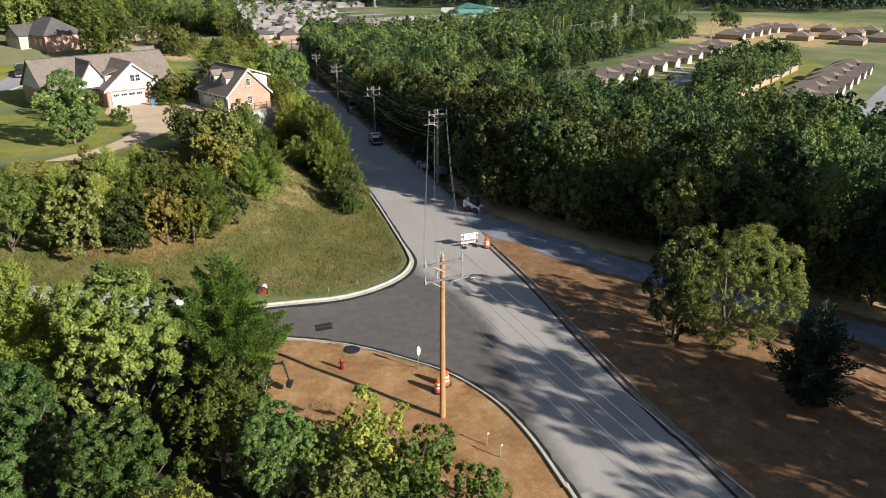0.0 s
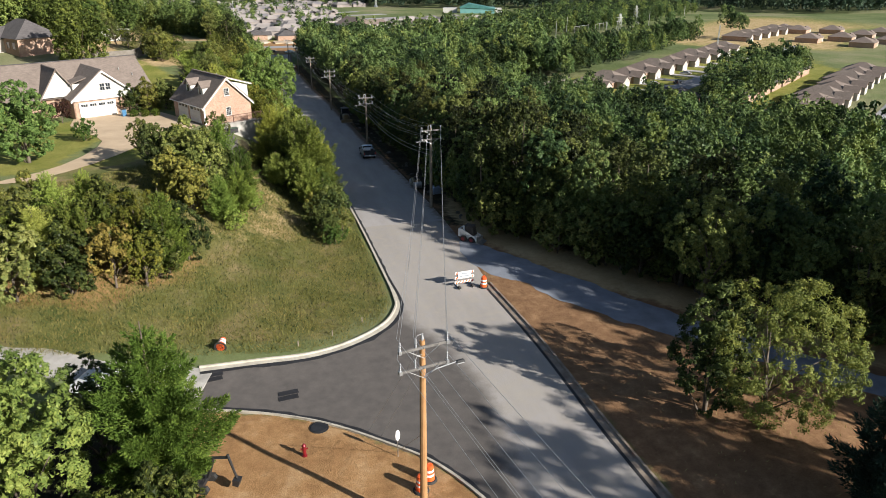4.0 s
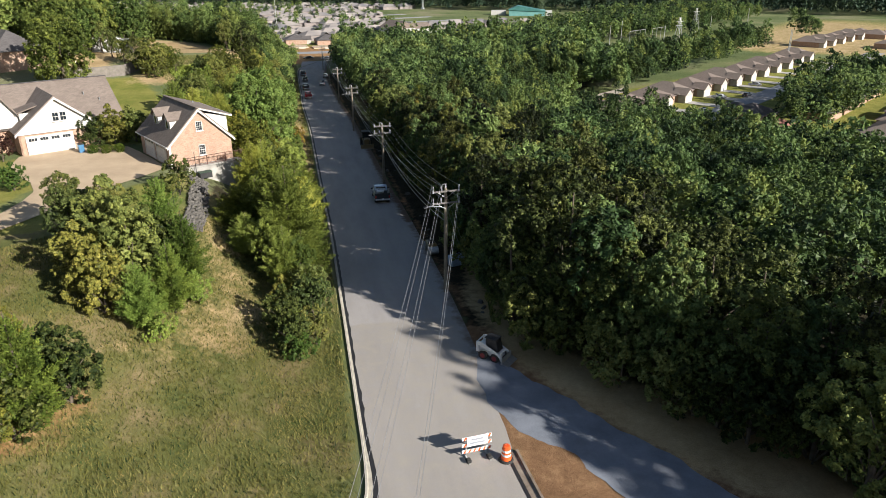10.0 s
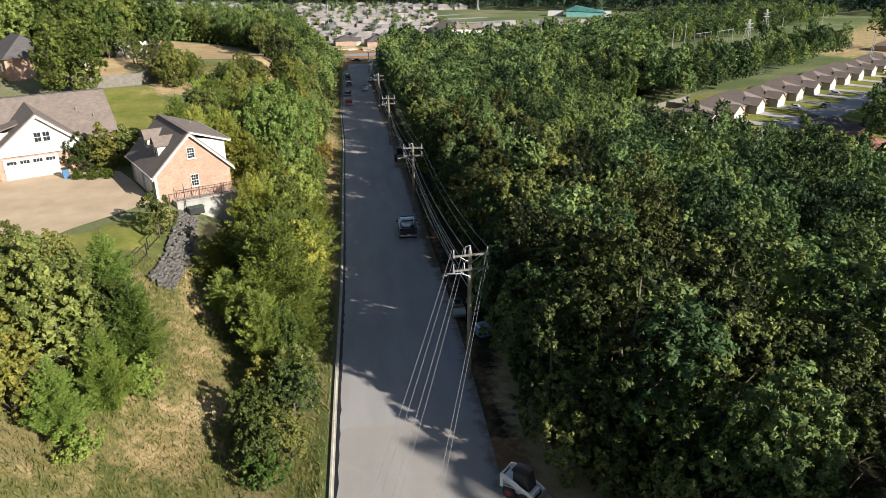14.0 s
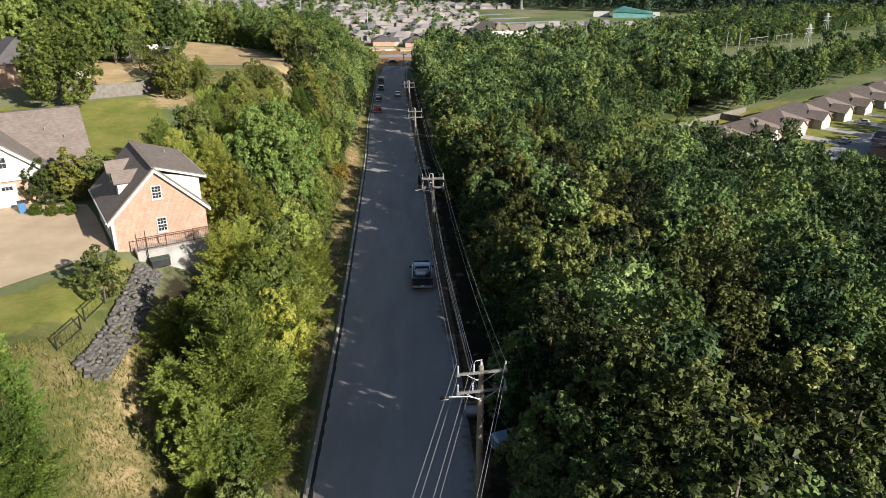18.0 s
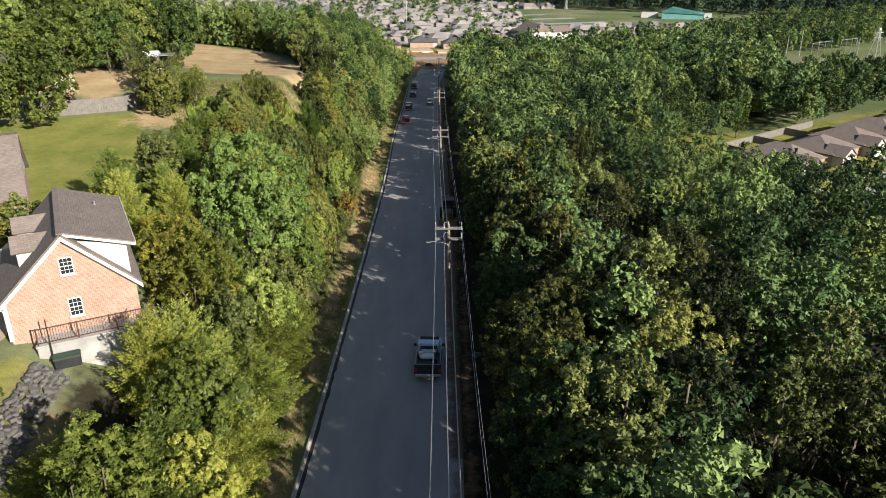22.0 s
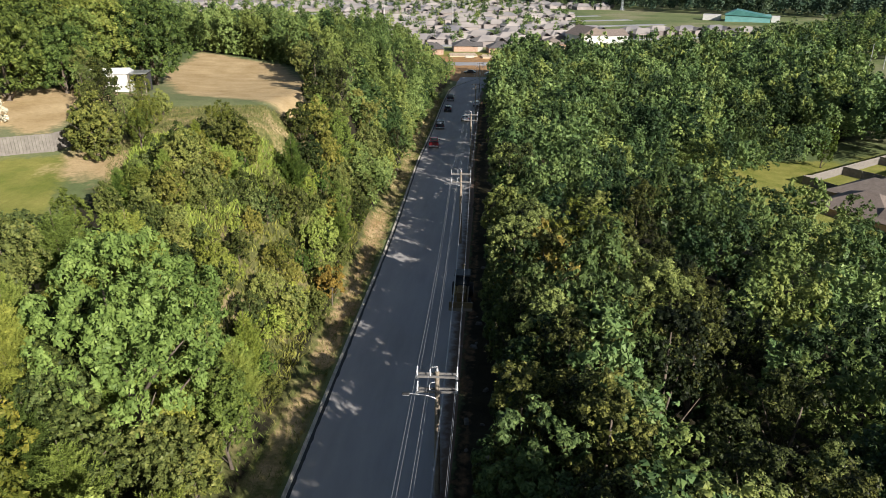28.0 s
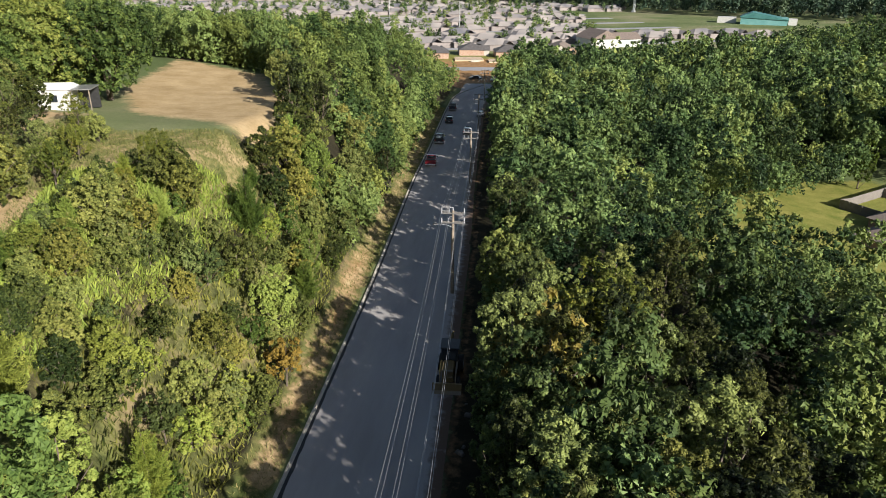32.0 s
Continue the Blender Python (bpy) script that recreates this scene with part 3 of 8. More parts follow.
cover = {
    # the first patch darkens the brown slope by the stone bank for tree shade
    "shade_litter": np.maximum.reduce([inside([(-6.9, 90), (-2, 90), (-1, 82), (-3.6, 76), (-5.6, 79)], GX, GY, 1.5) * 0.8, inside([(-31, 10), (-25, 4), (-14, 1), (-5, 2), (-1.5, 8), (-6, 17), (-9, 25), (-14, 31), (-23, 33), (-30, 25)], GX, GY, 4) * 0.95, inside(SE_WOODS, GX, GY, 4), inside(FOREST, GX, GY, 4), inside(BANK_WOODS, GX, GY, 3), inside(SHOULDER, GX, GY, 1) * 0.9]),
    "lawn": np.maximum(np.maximum(inside(LAWN, GX, GY, 2), np.maximum(inside(VERGE, GX, GY, 0.5), np.maximum(inside(SLOPE, GX, GY, 2) * 0.8, np.maximum(inside(BANK_MID, GX, GY, 2), inside(BANK_NEAR, GX, GY, 2)) * 0.62))), inside([(-120, -60), (-7, -60), (-5, 2), (-24, 12), (-26, 34), (-120, 40)], GX, GY, 8) * 0.8),
    "turf": np.maximum.reduce([inside([(-50, 70), (-26, 70), (-22, 85), (-28, 97), (-50, 97)], GX, GY, 2), inside(YARD, GX, GY, 2), inside(POCKET, GX, GY, 3), inside(SUBURB_LAWNS, GX, GY, 6), inside(OPEN_FIELD, GX, GY, 14) * 0.8, inside([(-46, 372), (40, 350), (150, 380), (190, 440), (60, 470), (-30, 450)], GX, GY, 12) * 0.7, inside([(-27, 71), (-20, 77), (-13, 84), (-9, 89), (-8.4, 80), (-18, 72)], GX, GY, 1.5)]),
    "clay": np.maximum.reduce([inside([(-16, 400), (24, 402), (26, 432), (-18, 428)], GX, GY, 4) * 0.85, inside([(-16, 346), (-3, 336), (2, 330), (4, 345), (12, 350), (20, 372), (22, 404), (-18, 402)], GX, GY, 3), inside(ISLAND, GX, GY, 0.6), inside(RAW_BANK, GX, GY, 1.2) * 0.72, inside(HEDGE_BARE, GX, GY, 2) * 0.62]),
    "soil": np.maximum.reduce([inside(PATH_DIRT, GX, GY, 4) * 0.42, inside(SOIL, GX, GY, 0.8), inside(FAR_BANK, GX, GY, 1.2) * 0.5, inside(STRIP, GX, GY, 0.6) * 0.5]),
    "straw": np.maximum.reduce([inside(VERGE, GX, GY, 0.6) * 0.52 * (GY > 64), inside(FIELD, GX, GY, 3), inside(FAR_BANK, GX, GY, 1.6) * 0.85, inside(SLOPE, GX, GY, 2) * 0.42 * (GY > 148), inside(PATH_DIRT, GX, GY, 4) * 0.62, inside(OPEN_FIELD, GX, GY, 14) * 0.62, inside([(-44, 150), (-30, 146), (-30, 168), (-44, 170)], GX, GY, 3) * 0.9, inside(BARE_A, GX, GY, 4.0) * 0.45, inside(BARE_B, GX, GY, 3) * 0.75]),
}
track = np.array(smooth_path(BRANCH, 2.0))
near_track = np.min(np.hypot(GX[..., None] - track[:, 0], GY[..., None] - track[:, 1]) + 0.0 * track[:, 0], -1)
cover["soil"] = np.maximum(cover["soil"], 0.95 * (1 - step(3.2, 5.2, near_track)))
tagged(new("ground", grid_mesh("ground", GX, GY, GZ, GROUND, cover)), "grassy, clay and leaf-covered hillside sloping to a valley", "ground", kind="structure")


def dust(X, Y, t):
    return np.where(Y < 62, 0.62, 0.30 - 0.1 * step(62, 90, Y)) * np.where(Y < 25, 0.85, 1)


def fresh(X, Y, t):
    lim = np.interp(Y, [8, 16, 22, 28, 34, 39, 44], [9.0, 9.2, 9.6, 10.4, 9.6, 7.4, 7.0])
    return (1 - step(-2.4, 2.0, X - lim)) * (Y > 9) * (Y < 44)


def mud(X, Y, t):
    return step(0.80, 1.0, t) * np.where(Y > 50, 0.65, 0.25) + step(0.75, 0.95, t) * 0.3 * (Y > 90)


road = tagged(new("road", strip("road", road_ys, road_left, road_right, 40, ROAD, 0.0, 0.4, {"dust": dust, "fresh": fresh, "mud": mud})),
              "dusty grey asphalt road with a darker newly paved side-street mouth", "road", kind="structure")

side_path = smooth_path([(-7.6, 33.2), (-11, 34.2), (-15, 36.0), (-20, 38.0), (-28, 41), (-42, 46)], 0.6)
side = tagged(new("side_street", ribbon(side_path, [(-1.9, -0.1), (-1.9, 0.05), (0, 0.07), (1.9, 0.05), (1.9, -0.1)], "side_street", CONCRETE_OLD)), "pale concrete side lane leading off the road", "road", kind="structure")
branch = smooth_path(BRANCH, 0.7)
bx = np.array(branch)
tan_ = np.gradient(bx, axis=0)
tan_ /= np.linalg.norm(tan_, axis=1)[:, None]
offs = np.linspace(-1, 1, 9)
wid = np.interp(np.arange(len(bx)), [0, 7, 30, len(bx)], [0.25, 2.3, 2.2, 2.2])
wob = 0.35 * np.sin(np.arange(len(bx)) * 0.7) + 0.2 * np.sin(np.arange(len(bx)) * 1.9)
BX = bx[:, None, 0] + tan_[:, None, 1] * (offs[None] * (wid + wob * 0.5)[:, None])
BY = bx[:, None, 1] - tan_[:, None, 0] * (offs[None] * (wid + wob * 0.5)[:, None])
tagged(new("gravel_road", grid_mesh("gravel_road", BX, BY, land(BX, BY) + 0.07 - 0.06 * offs[None] ** 2, GRAVEL)), "blue-grey gravel track branching off into the woods", "road", kind="structure")

DRIVE_Y = [67, 70.4, 73, 76.6, 80.7, 83.7, 87, 90.2, 94, 98, 101]
drive_left = [-30, -26, -24.2, -22.8, -22, -22, -23.4, -26, -27.8, -28.2, -24.5]
drive_right = [-26, -22.8, -20.9, -18.9, -17, -15.4, -12.8, -10.9, -12.9, -15.2, -17.2]
tagged(new("driveway", strip("driveway", DRIVE_Y, drive_left, drive_right, 24, DRIVE, 0.06, 0.5)), "broad tan concrete driveway before two garages", "driveway", kind="structure")

# kerbs: an upright lip with a flat gutter, and the black seam where new asphalt meets it
KERB = [(-0.16, -0.15), (-0.16, 0.15), (-0.02, 0.15), (0.02, 0.04), (0.42, 0.02), (0.42, -0.15)]
KERB_SLIM = [(-0.13, -0.15), (-0.13, 0.12), (-0.02, 0.12), (0.02, 0.03), (0.12, 0.02), (0.12, -0.15)]
SEAM_SLIM = [(0.12, -0.05), (0.12, 0.022), (0.34, 0.018), (0.34, -0.05)]
SEAM_PROFILE = [(0.42, -0.05), (0.42, 0.022), (0.76, 0.018), (0.76, -0.05)]
lawn_kerb_pts = [(-8.2, 34.7), (-4.1, 35.1), (-0.9, 35.4), (2.1, 36.6), (4.9, 38.8), (6.3, 41.2), (6.7, 43.8), (6.6, 52), (6.3, 71), (6.0, 89), (5.2, 117), (4.7, 135), (4.1, 157), (3.5, 172), (2.0, 205), (1.4, 232), (-0.2, 290), (0.6, 318), (8, 343)]
kerb_all = smooth_path(lawn_kerb_pts, 0.6)
kerb_a = [p for p in kerb_all if p[1] < 47]
kerb_b = kerb_all[len(kerb_a) - 1:]
tagged(new("kerb", ribbon(kerb_b, KERB_SLIM, "kerb", CONCRETE)), "pale slim concrete kerb along the road bank", "kerb", kind="structure")
tagged(new("asphalt_seam", ribbon(kerb_b, SEAM_SLIM, "asphalt_seam", SEAM, ragged=0.12)), "black asphalt joint along the slim kerb", "asphalt", kind="structure")
tagged(new("kerb", ribbon(kerb_a, KERB, "kerb", CONCRETE, to=KERB_SLIM)), "pale new concrete kerb and gutter beside the lawn", "kerb", kind="structure")
tagged(new("asphalt_seam", ribbon(kerb_a, SEAM_PROFILE, "asphalt_seam", SEAM, to=SEAM_SLIM, ragged=0.22)), "black fresh asphalt strip along the kerb", "asphalt", kind="structure")
isl = smooth_path([(8.5, -40), (8.1, 5), (7.95, 10), (7.7, 14.4), (6.9, 18.2), (5.0, 22.0), (2.5, 24.6), (-0.4, 27.0), (-3.4, 28.6), (-6.6, 29.7), (-8.6, 30.3)], 0.6)
tagged(new("kerb", ribbon(isl, KERB_SLIM, "kerb", CONCRETE)), "pale concrete kerb curving round a clay verge", "kerb", kind="structure")
tagged(new("asphalt_seam", ribbon(isl, SEAM_SLIM, "asphalt_seam", SEAM, ragged=0.16)), "black fresh asphalt strip along the curved kerb", "asphalt", kind="structure")
rk = smooth_path([(15.15, 44.2), (15.7, 33.4), (15.75, 22.5), (16.1, 13.4), (16.6, 6.0), (17.6, -40)], 0.8)
tagged(new("kerb", ribbon(rk, KERB, "kerb", CONCRETE_SOILED)), "soil-stained concrete kerb beside the brown dirt", "kerb", kind="structure")
tagged(new("asphalt_seam", ribbon(rk, [(0.42, -0.05), (0.42, 0.022), (0.62, 0.018), (0.62, -0.05)], "asphalt_seam", SEAM)), "thin dark asphalt joint along the kerb", "asphalt", kind="structure")

# ---------- trees ----------
def crown_leaves(rng, h, r, low, count, size, lobes=16, top=0.0, sprays=13, fill=0.06, dense=False):
    """Leaves of a broad crown: a few spaced lobes, each a dome of small sprays with gaps between them, and a thin shaded heart."""
    mid, axes = np.array([0, 0, low + (h - low) * 0.5]), np.array([r, r, (h - low) * 0.5])
    dirs = []
    while len(dirs) < lobes:
        c = rng.normal(size=(10, 3))
        c /= np.linalg.norm(c, axis=1)[:, None]
        c = c[c[:, 2] > (-0.92 if dense else -0.55)]
        if not len(c):
            continue
        gap = [min([np.linalg.norm(v - d) for d in dirs] or [9.0]) + (0.04 if dense else 0.25) * v[2] for v in c]
        dirs.append(c[int(np.argmax(gap))])
    d = np.array(dirs)
    C = mid + d * axes * rng.uniform(0.58, 0.86, (lobes, 1)) if dense else mid + d * axes * rng.uniform(0.52, 0.78, (lobes, 1))
    C[:, :2] *= (1 - top * np.clip((C[:, 2:] - low) / (h - low), 0, 1))
    R = r * (rng.uniform(0.17, 0.30, lobes) if dense else rng.uniform(0.22, 0.38, lobes))
    e = rng.normal(size=(lobes, sprays, 3)) * 0.75 + d[:, None] * (1.0 if dense else 0.75) + np.array([0, 0, 0.18 if dense else 0.5])
    e /= np.linalg.norm(e, axis=2)[:, :, None]
    S = (C[:, None] + e * (R[:, None] * (rng.uniform(0.62, 1.08, (lobes, sprays)) if dense else rng.uniform(0.35, 1.3, (lobes, sprays))))[:, :, None] * np.array([1, 1, 1.15])).reshape(-1, 3)
    q = (R[:, None] * rng.uniform(0.17, 0.36, (lobes, sprays))).reshape(-1)
    w = q ** 2 * rng.uniform(0.4, 1.6, len(q))
    k = rng.choice(len(S), count, p=w / w.sum())
    f = rng.normal(size=(count, 3)) * 0.8 + e.reshape(-1, 3)[k] * 0.6 + np.array([0, 0, 0.12 if dense else 0.3])
    f /= np.linalg.norm(f, axis=1)[:, None]
    pos = S[k] + f * (q[k] * rng.uniform(0.45, 1.15, count))[:, None]
    deep = rng.random(count) < fill
    pos[deep] = mid + (pos[deep] - mid) * rng.uniform(0.25, 0.6, (int(deep.sum()), 1))
    n = f + rng.normal(size=(count, 3)) * 0.42
    n[:, 2] += 0.3
    n /= np.linalg.norm(n, axis=1)[:, None]
    a = np.cross(n, rng.normal(size=(count, 3)))
    a /= np.linalg.norm(a, axis=1)[:, None]
    b = np.cross(n, a)
    z = (size * rng.uniform(0.6, 1.35, count) * np.where(deep, 1.5, 1.0))[:, None]
    return np.stack([pos - a * z * 0.5 + b * z * 0.42, pos + a * z * 0.85, pos - a * z * 0.5 - b * z * 0.42], 1).reshape(-1, 3)


def cedar_plumes(rng, h, r, n, count, size):
    """Needle sprays of a conifer: rising branches, each a plume that tapers to a point."""
    t = (np.arange(n) + rng.random(n)) / n
    az = np.arange(n) * 2.4 + rng.uniform(-0.5, 0.5, n)
    reach = r * np.minimum(1.0, 0.5 + t * 3.0) * (1 - t) ** 0.8 * rng.uniform(0.65, 1.2, n) + 0.06 * r
    lift = rng.uniform(0.35, 0.75, n) + 0.7 * t
    out = np.stack([np.cos(az), np.sin(az), lift], 1)
    root = np.stack([np.zeros(n), np.zeros(n), h * (0.02 + 0.88 * t)], 1)
    w = reach ** 2
    k = rng.choice(n, count, p=w / w.sum())
    u = 1 - rng.random(count) ** 0.8 * 0.82
    axis = out / np.linalg.norm(out, axis=1)[:, None]
    side = rng.normal(size=(count, 3))
    side /= np.linalg.norm(side, axis=1)[:, None]
    wide = reach[k] * (0.03 + 0.36 * (1.02 - u) ** 0.85)
    pos = root[k] + out[k] * (reach[k] * u)[:, None] + side * (wide * rng.uniform(0.55, 1.1, count))[:, None]
    a = axis[k] * 0.9 + side * 0.8 + rng.normal(size=(count, 3)) * 0.25
    a /= np.linalg.norm(a, axis=1)[:, None]
    m = side * 0.9 + rng.normal(size=(count, 3)) * 0.4 + np.array([0, 0, 0.35])
    b = np.cross(m, a)
    b /= np.linalg.norm(b, axis=1)[:, None]
    z = (size * rng.uniform(0.6, 1.4, count))[:, None]
    return np.stack([pos - a * z * 0.5 + b * z * 0.36, pos + a * z * 1.1, pos - a * z * 0.5 - b * z * 0.36], 1).reshape(-1, 3)


def blades(name, v, mat, k=3):
    n = len(v) // k
    me = bpy.data.meshes.new(name)
    me.vertices.add(len(v))
    me.vertices.foreach_set("co", np.asarray(v, np.float32).reshape(-1))
    me.loops.add(n * k)
    me.loops.foreach_set("vertex_index", np.arange(n * k, dtype=np.int32))
    me.polygons.add(n)
    me.polygons.foreach_set("loop_start", np.arange(0, n * k, k, dtype=np.int32))
    me.polygons.foreach_set("loop_total", np.full(n, k, np.int32))
    me.update()
    me.materials.append(mat)
    return me


def trunk_geo(rng, h, r, low, girth, limbs=6):
    g = Geo()
    sway = rng.normal(size=2) * 0.03 * h
    g.tube([(0, 0, -0.5), (sway[0] * 0.2, sway[1] * 0.2, low * 0.5), (sway[0], sway[1], low + h * 0.3), (sway[0] * 1.4, sway[1] * 1.4, low + h * 0.75)], [girth * 1.25, girth, girth * 0.65, girth * 0.2], 7)
    for i in range(limbs):
        a = i * 2.4 + rng.uniform(-0.4, 0.4)
        z = low + h * rng.uniform(-0.02, 0.4)
        e = (math.cos(a) * r * 0.75, math.sin(a) * r * 0.75, z + h * rng.uniform(0.15, 0.4))
        m = (e[0] * 0.45 + sway[0] * 0.5, e[1] * 0.45 + sway[1] * 0.5, z + (e[2] - z) * 0.35)
        g.tube([(sway[0] * 0.7, sway[1] * 0.7, z - 0.1 * h), m, e], [girth * 0.5, girth * 0.3, girth * 0.08], 5)
    return g


TREE_KINDS = {}


def tree_kind(key, seed, mat, h, r, low, leaves, size, clumps=44, girth=0.2, cedar=False, top=0.0, dense=True):
    """Meshes for one kind of tree, at its true size."""
    rng = np.random.default_rng(seed)
    if cedar:
        v = cedar_plumes(rng, h, r, clumps, leaves, size)
        tg = Geo().tube([(0, 0, -0.5), (0, 0, h * 0.5), (0, 0, h * 0.95)], [girth, girth * 0.6, 0.02], 6)
    else:
        v = crown_leaves(rng, h, r, low, leaves, size, max(12, int(clumps * (0.75 if dense else 0.42))), top, 13, 0.0 if key == "airy_tree" else 0.14 if dense else 0.04, dense)
        tg = trunk_geo(rng, h - low, r, low, girth)
    TREE_KINDS[key] = (blades("crown", v, mat), tg.mesh("trunk", BARK, True), h, v)


def tree(key, x, y, scale=1.0, spin=0.0, label="", group="", name="tree", sink=0.0, tall=1.0):
    crown, trunk, h, _ = TREE_KINDS[key]
    e = thing(name, Matrix.LocRotScale((x, y, ground_z(x, y) - sink), Euler((0, 0, radians(spin))), (scale, scale, scale * tall)), label, "bush" if name in ("bush", "shrub") else "tree", group)
    part("trunk", trunk, BARK, e)
    part("crown", crown, LEAF, e)
    return e


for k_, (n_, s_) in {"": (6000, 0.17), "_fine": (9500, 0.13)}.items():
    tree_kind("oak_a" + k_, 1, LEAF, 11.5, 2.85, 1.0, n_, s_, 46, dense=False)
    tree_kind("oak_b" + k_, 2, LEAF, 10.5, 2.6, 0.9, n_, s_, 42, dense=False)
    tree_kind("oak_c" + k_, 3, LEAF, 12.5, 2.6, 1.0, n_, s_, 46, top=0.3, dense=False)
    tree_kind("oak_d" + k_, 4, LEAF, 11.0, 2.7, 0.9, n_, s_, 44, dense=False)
tree_kind("maple", 5, LEAF_MAPLE, 11.0, 4.6, 1.8, 28000, 0.155, 70, 0.24)
tree_kind("turning", 6, LEAF_YELLOW, 8.5, 3.2, 0.8, 9000, 0.15, 44)
tree_kind("airy_tree", 22, LEAF_AIRY, 7.4, 4.0, 0.4, 42000, 0.082, 80, 0.13)
tree_kind("near_cedar", 31, LEAF_CONIFER, 9.5, 3.3, 0.3, 80000, 0.085, 100, 0.17, True)
tree_kind("orange", 7, LEAF_ORANGE, 6.0, 2.0, 0.8, 4200, 0.17, 30, 0.1)
tree_kind("cedar", 8, LEAF_CEDAR, 9.5, 3.1, 0.3, 20000, 0.125, 130, 0.17, True)
tree_kind("juniper", 29, LEAF_PINE, 9.5, 3.5, 0.2, 30000, 0.115, 150, 0.18, True)
tree_kind("blue_cedar", 9, LEAF_BLUE, 8.5, 2.9, 0.4, 14000, 0.145, 110, 0.17, True)
tree_kind("roadside", 10, LEAF_PINE, 9.5, 2.7, 0.8, 10500, 0.145, 46, 0.14, top=0.35)
tree_kind("scrub", 11, LEAF_DULL, 5.0, 2.2, 0.2, 4200, 0.155, 34, 0.08)
tree_kind("bush", 12, LEAF_CEDAR, 3.0, 1.7, 0.05, 2400, 0.135, 26, 0.06)
tree_kind("round_bush", 13, LEAF_CEDAR, 2.1, 1.25, 0.05, 2600, 0.11, 40, 0.06)
tree_kind("blossom", 25, LEAF_BLOSSOM, 2.0, 1.3, 0.1, 2400, 0.12, 30, 0.05)
tree_kind("plum", 14, LEAF_RED, 4.2, 1.9, 0.8, 2600, 0.16, 30, 0.09)
tree_kind("hedge_ball", 15, LEAF_HEDGE, 0.95, 0.66, 0.0, 2400, 0.07, 60, 0.03)
tree_kind("near_tree", 24, LEAF_BRIGHT, 9.4, 3.3, 0.0, 34000, 0.112, 58, 0.2, top=0.3)
tree_kind("thicket_tree", 23, LEAF_THICKET, 5.6, 2.5, -0.2, 9500, 0.155, 46, 0.12, top=0.25)
tree_kind("far_bush", 28, LEAF_DULL, 3.6, 1.9, 0.0, 420, 0.3, 24, 0.05)
tree_kind("understory", 26, LEAF_THICKET, 5.6, 2.5, -0.2, 1300, 0.3, 40, 0.12, top=0.25)
tree_kind("holly", 16, LEAF_THICKET, 4.6, 2.2, 0.1, 4200, 0.17, 40, 0.1)
tree_kind("lime_tree", 17, LEAF_HEDGE, 9.0, 2.6, 0.8, 5000, 0.22, 34, 0.12, top=0.4)
tree_kind("dense_maple", 19, LEAF_BRIGHT, 9.5, 3.9, 0.1, 26000, 0.18, 64, 0.24)
tree_kind("edge_oak", 30, LEAF_EDGE, 10.5, 3.4, 2.2, 15000, 0.145, 52, 0.2)
tree_kind("edge_tree", 27, LEAF_EDGE, 9.0, 2.9, 0.0, 14000, 0.14, 52, 0.16, top=0.15)
tree_kind("hill_oak", 20, LEAF_OAK, 10.5, 5.2, 0.8, 13000, 0.27, 80, 0.35)
tree_kind("dusty", 18, LEAF_DULL, 9.0, 3.0, 1.3, 6500, 0.2, 44, 0.13, top=0.2)

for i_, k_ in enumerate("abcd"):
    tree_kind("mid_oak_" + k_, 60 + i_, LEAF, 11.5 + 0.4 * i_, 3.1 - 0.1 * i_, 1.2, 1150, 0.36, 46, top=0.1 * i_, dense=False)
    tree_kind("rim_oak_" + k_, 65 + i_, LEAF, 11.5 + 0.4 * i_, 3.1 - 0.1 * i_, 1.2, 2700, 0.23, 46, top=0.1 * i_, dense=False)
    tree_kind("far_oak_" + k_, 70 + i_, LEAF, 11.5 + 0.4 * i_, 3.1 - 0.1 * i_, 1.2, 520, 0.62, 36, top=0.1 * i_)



def scatter(poly, spacing, seed, keep=None):
    """Loose, even points inside a polygon."""
    r = np.random.default_rng(seed)
    xs, ys = [p[0] for p in poly], [p[1] for p in poly]
    nx, ny = int((max(xs) - min(xs)) / spacing) + 1, int((max(ys) - min(ys)) / (spacing * 0.87)) + 1
    pts = []
    for j in range(ny):
        for i in range(nx):
            pts.append((min(xs) + (i + 0.5 * (j % 2) + r.uniform(-0.33, 0.33)) * spacing, min(ys) + (j + r.uniform(-0.33, 0.33)) * spacing * 0.87))
    p = np.array(pts)
    return p[inside(poly, p[:, 0], p[:, 1], 0.01) > 0.5]


WOOD_LABEL = "leafy green oak in the dense roadside woods"
far_v = {"woods": [], "hill_woods": [], "screen": []}


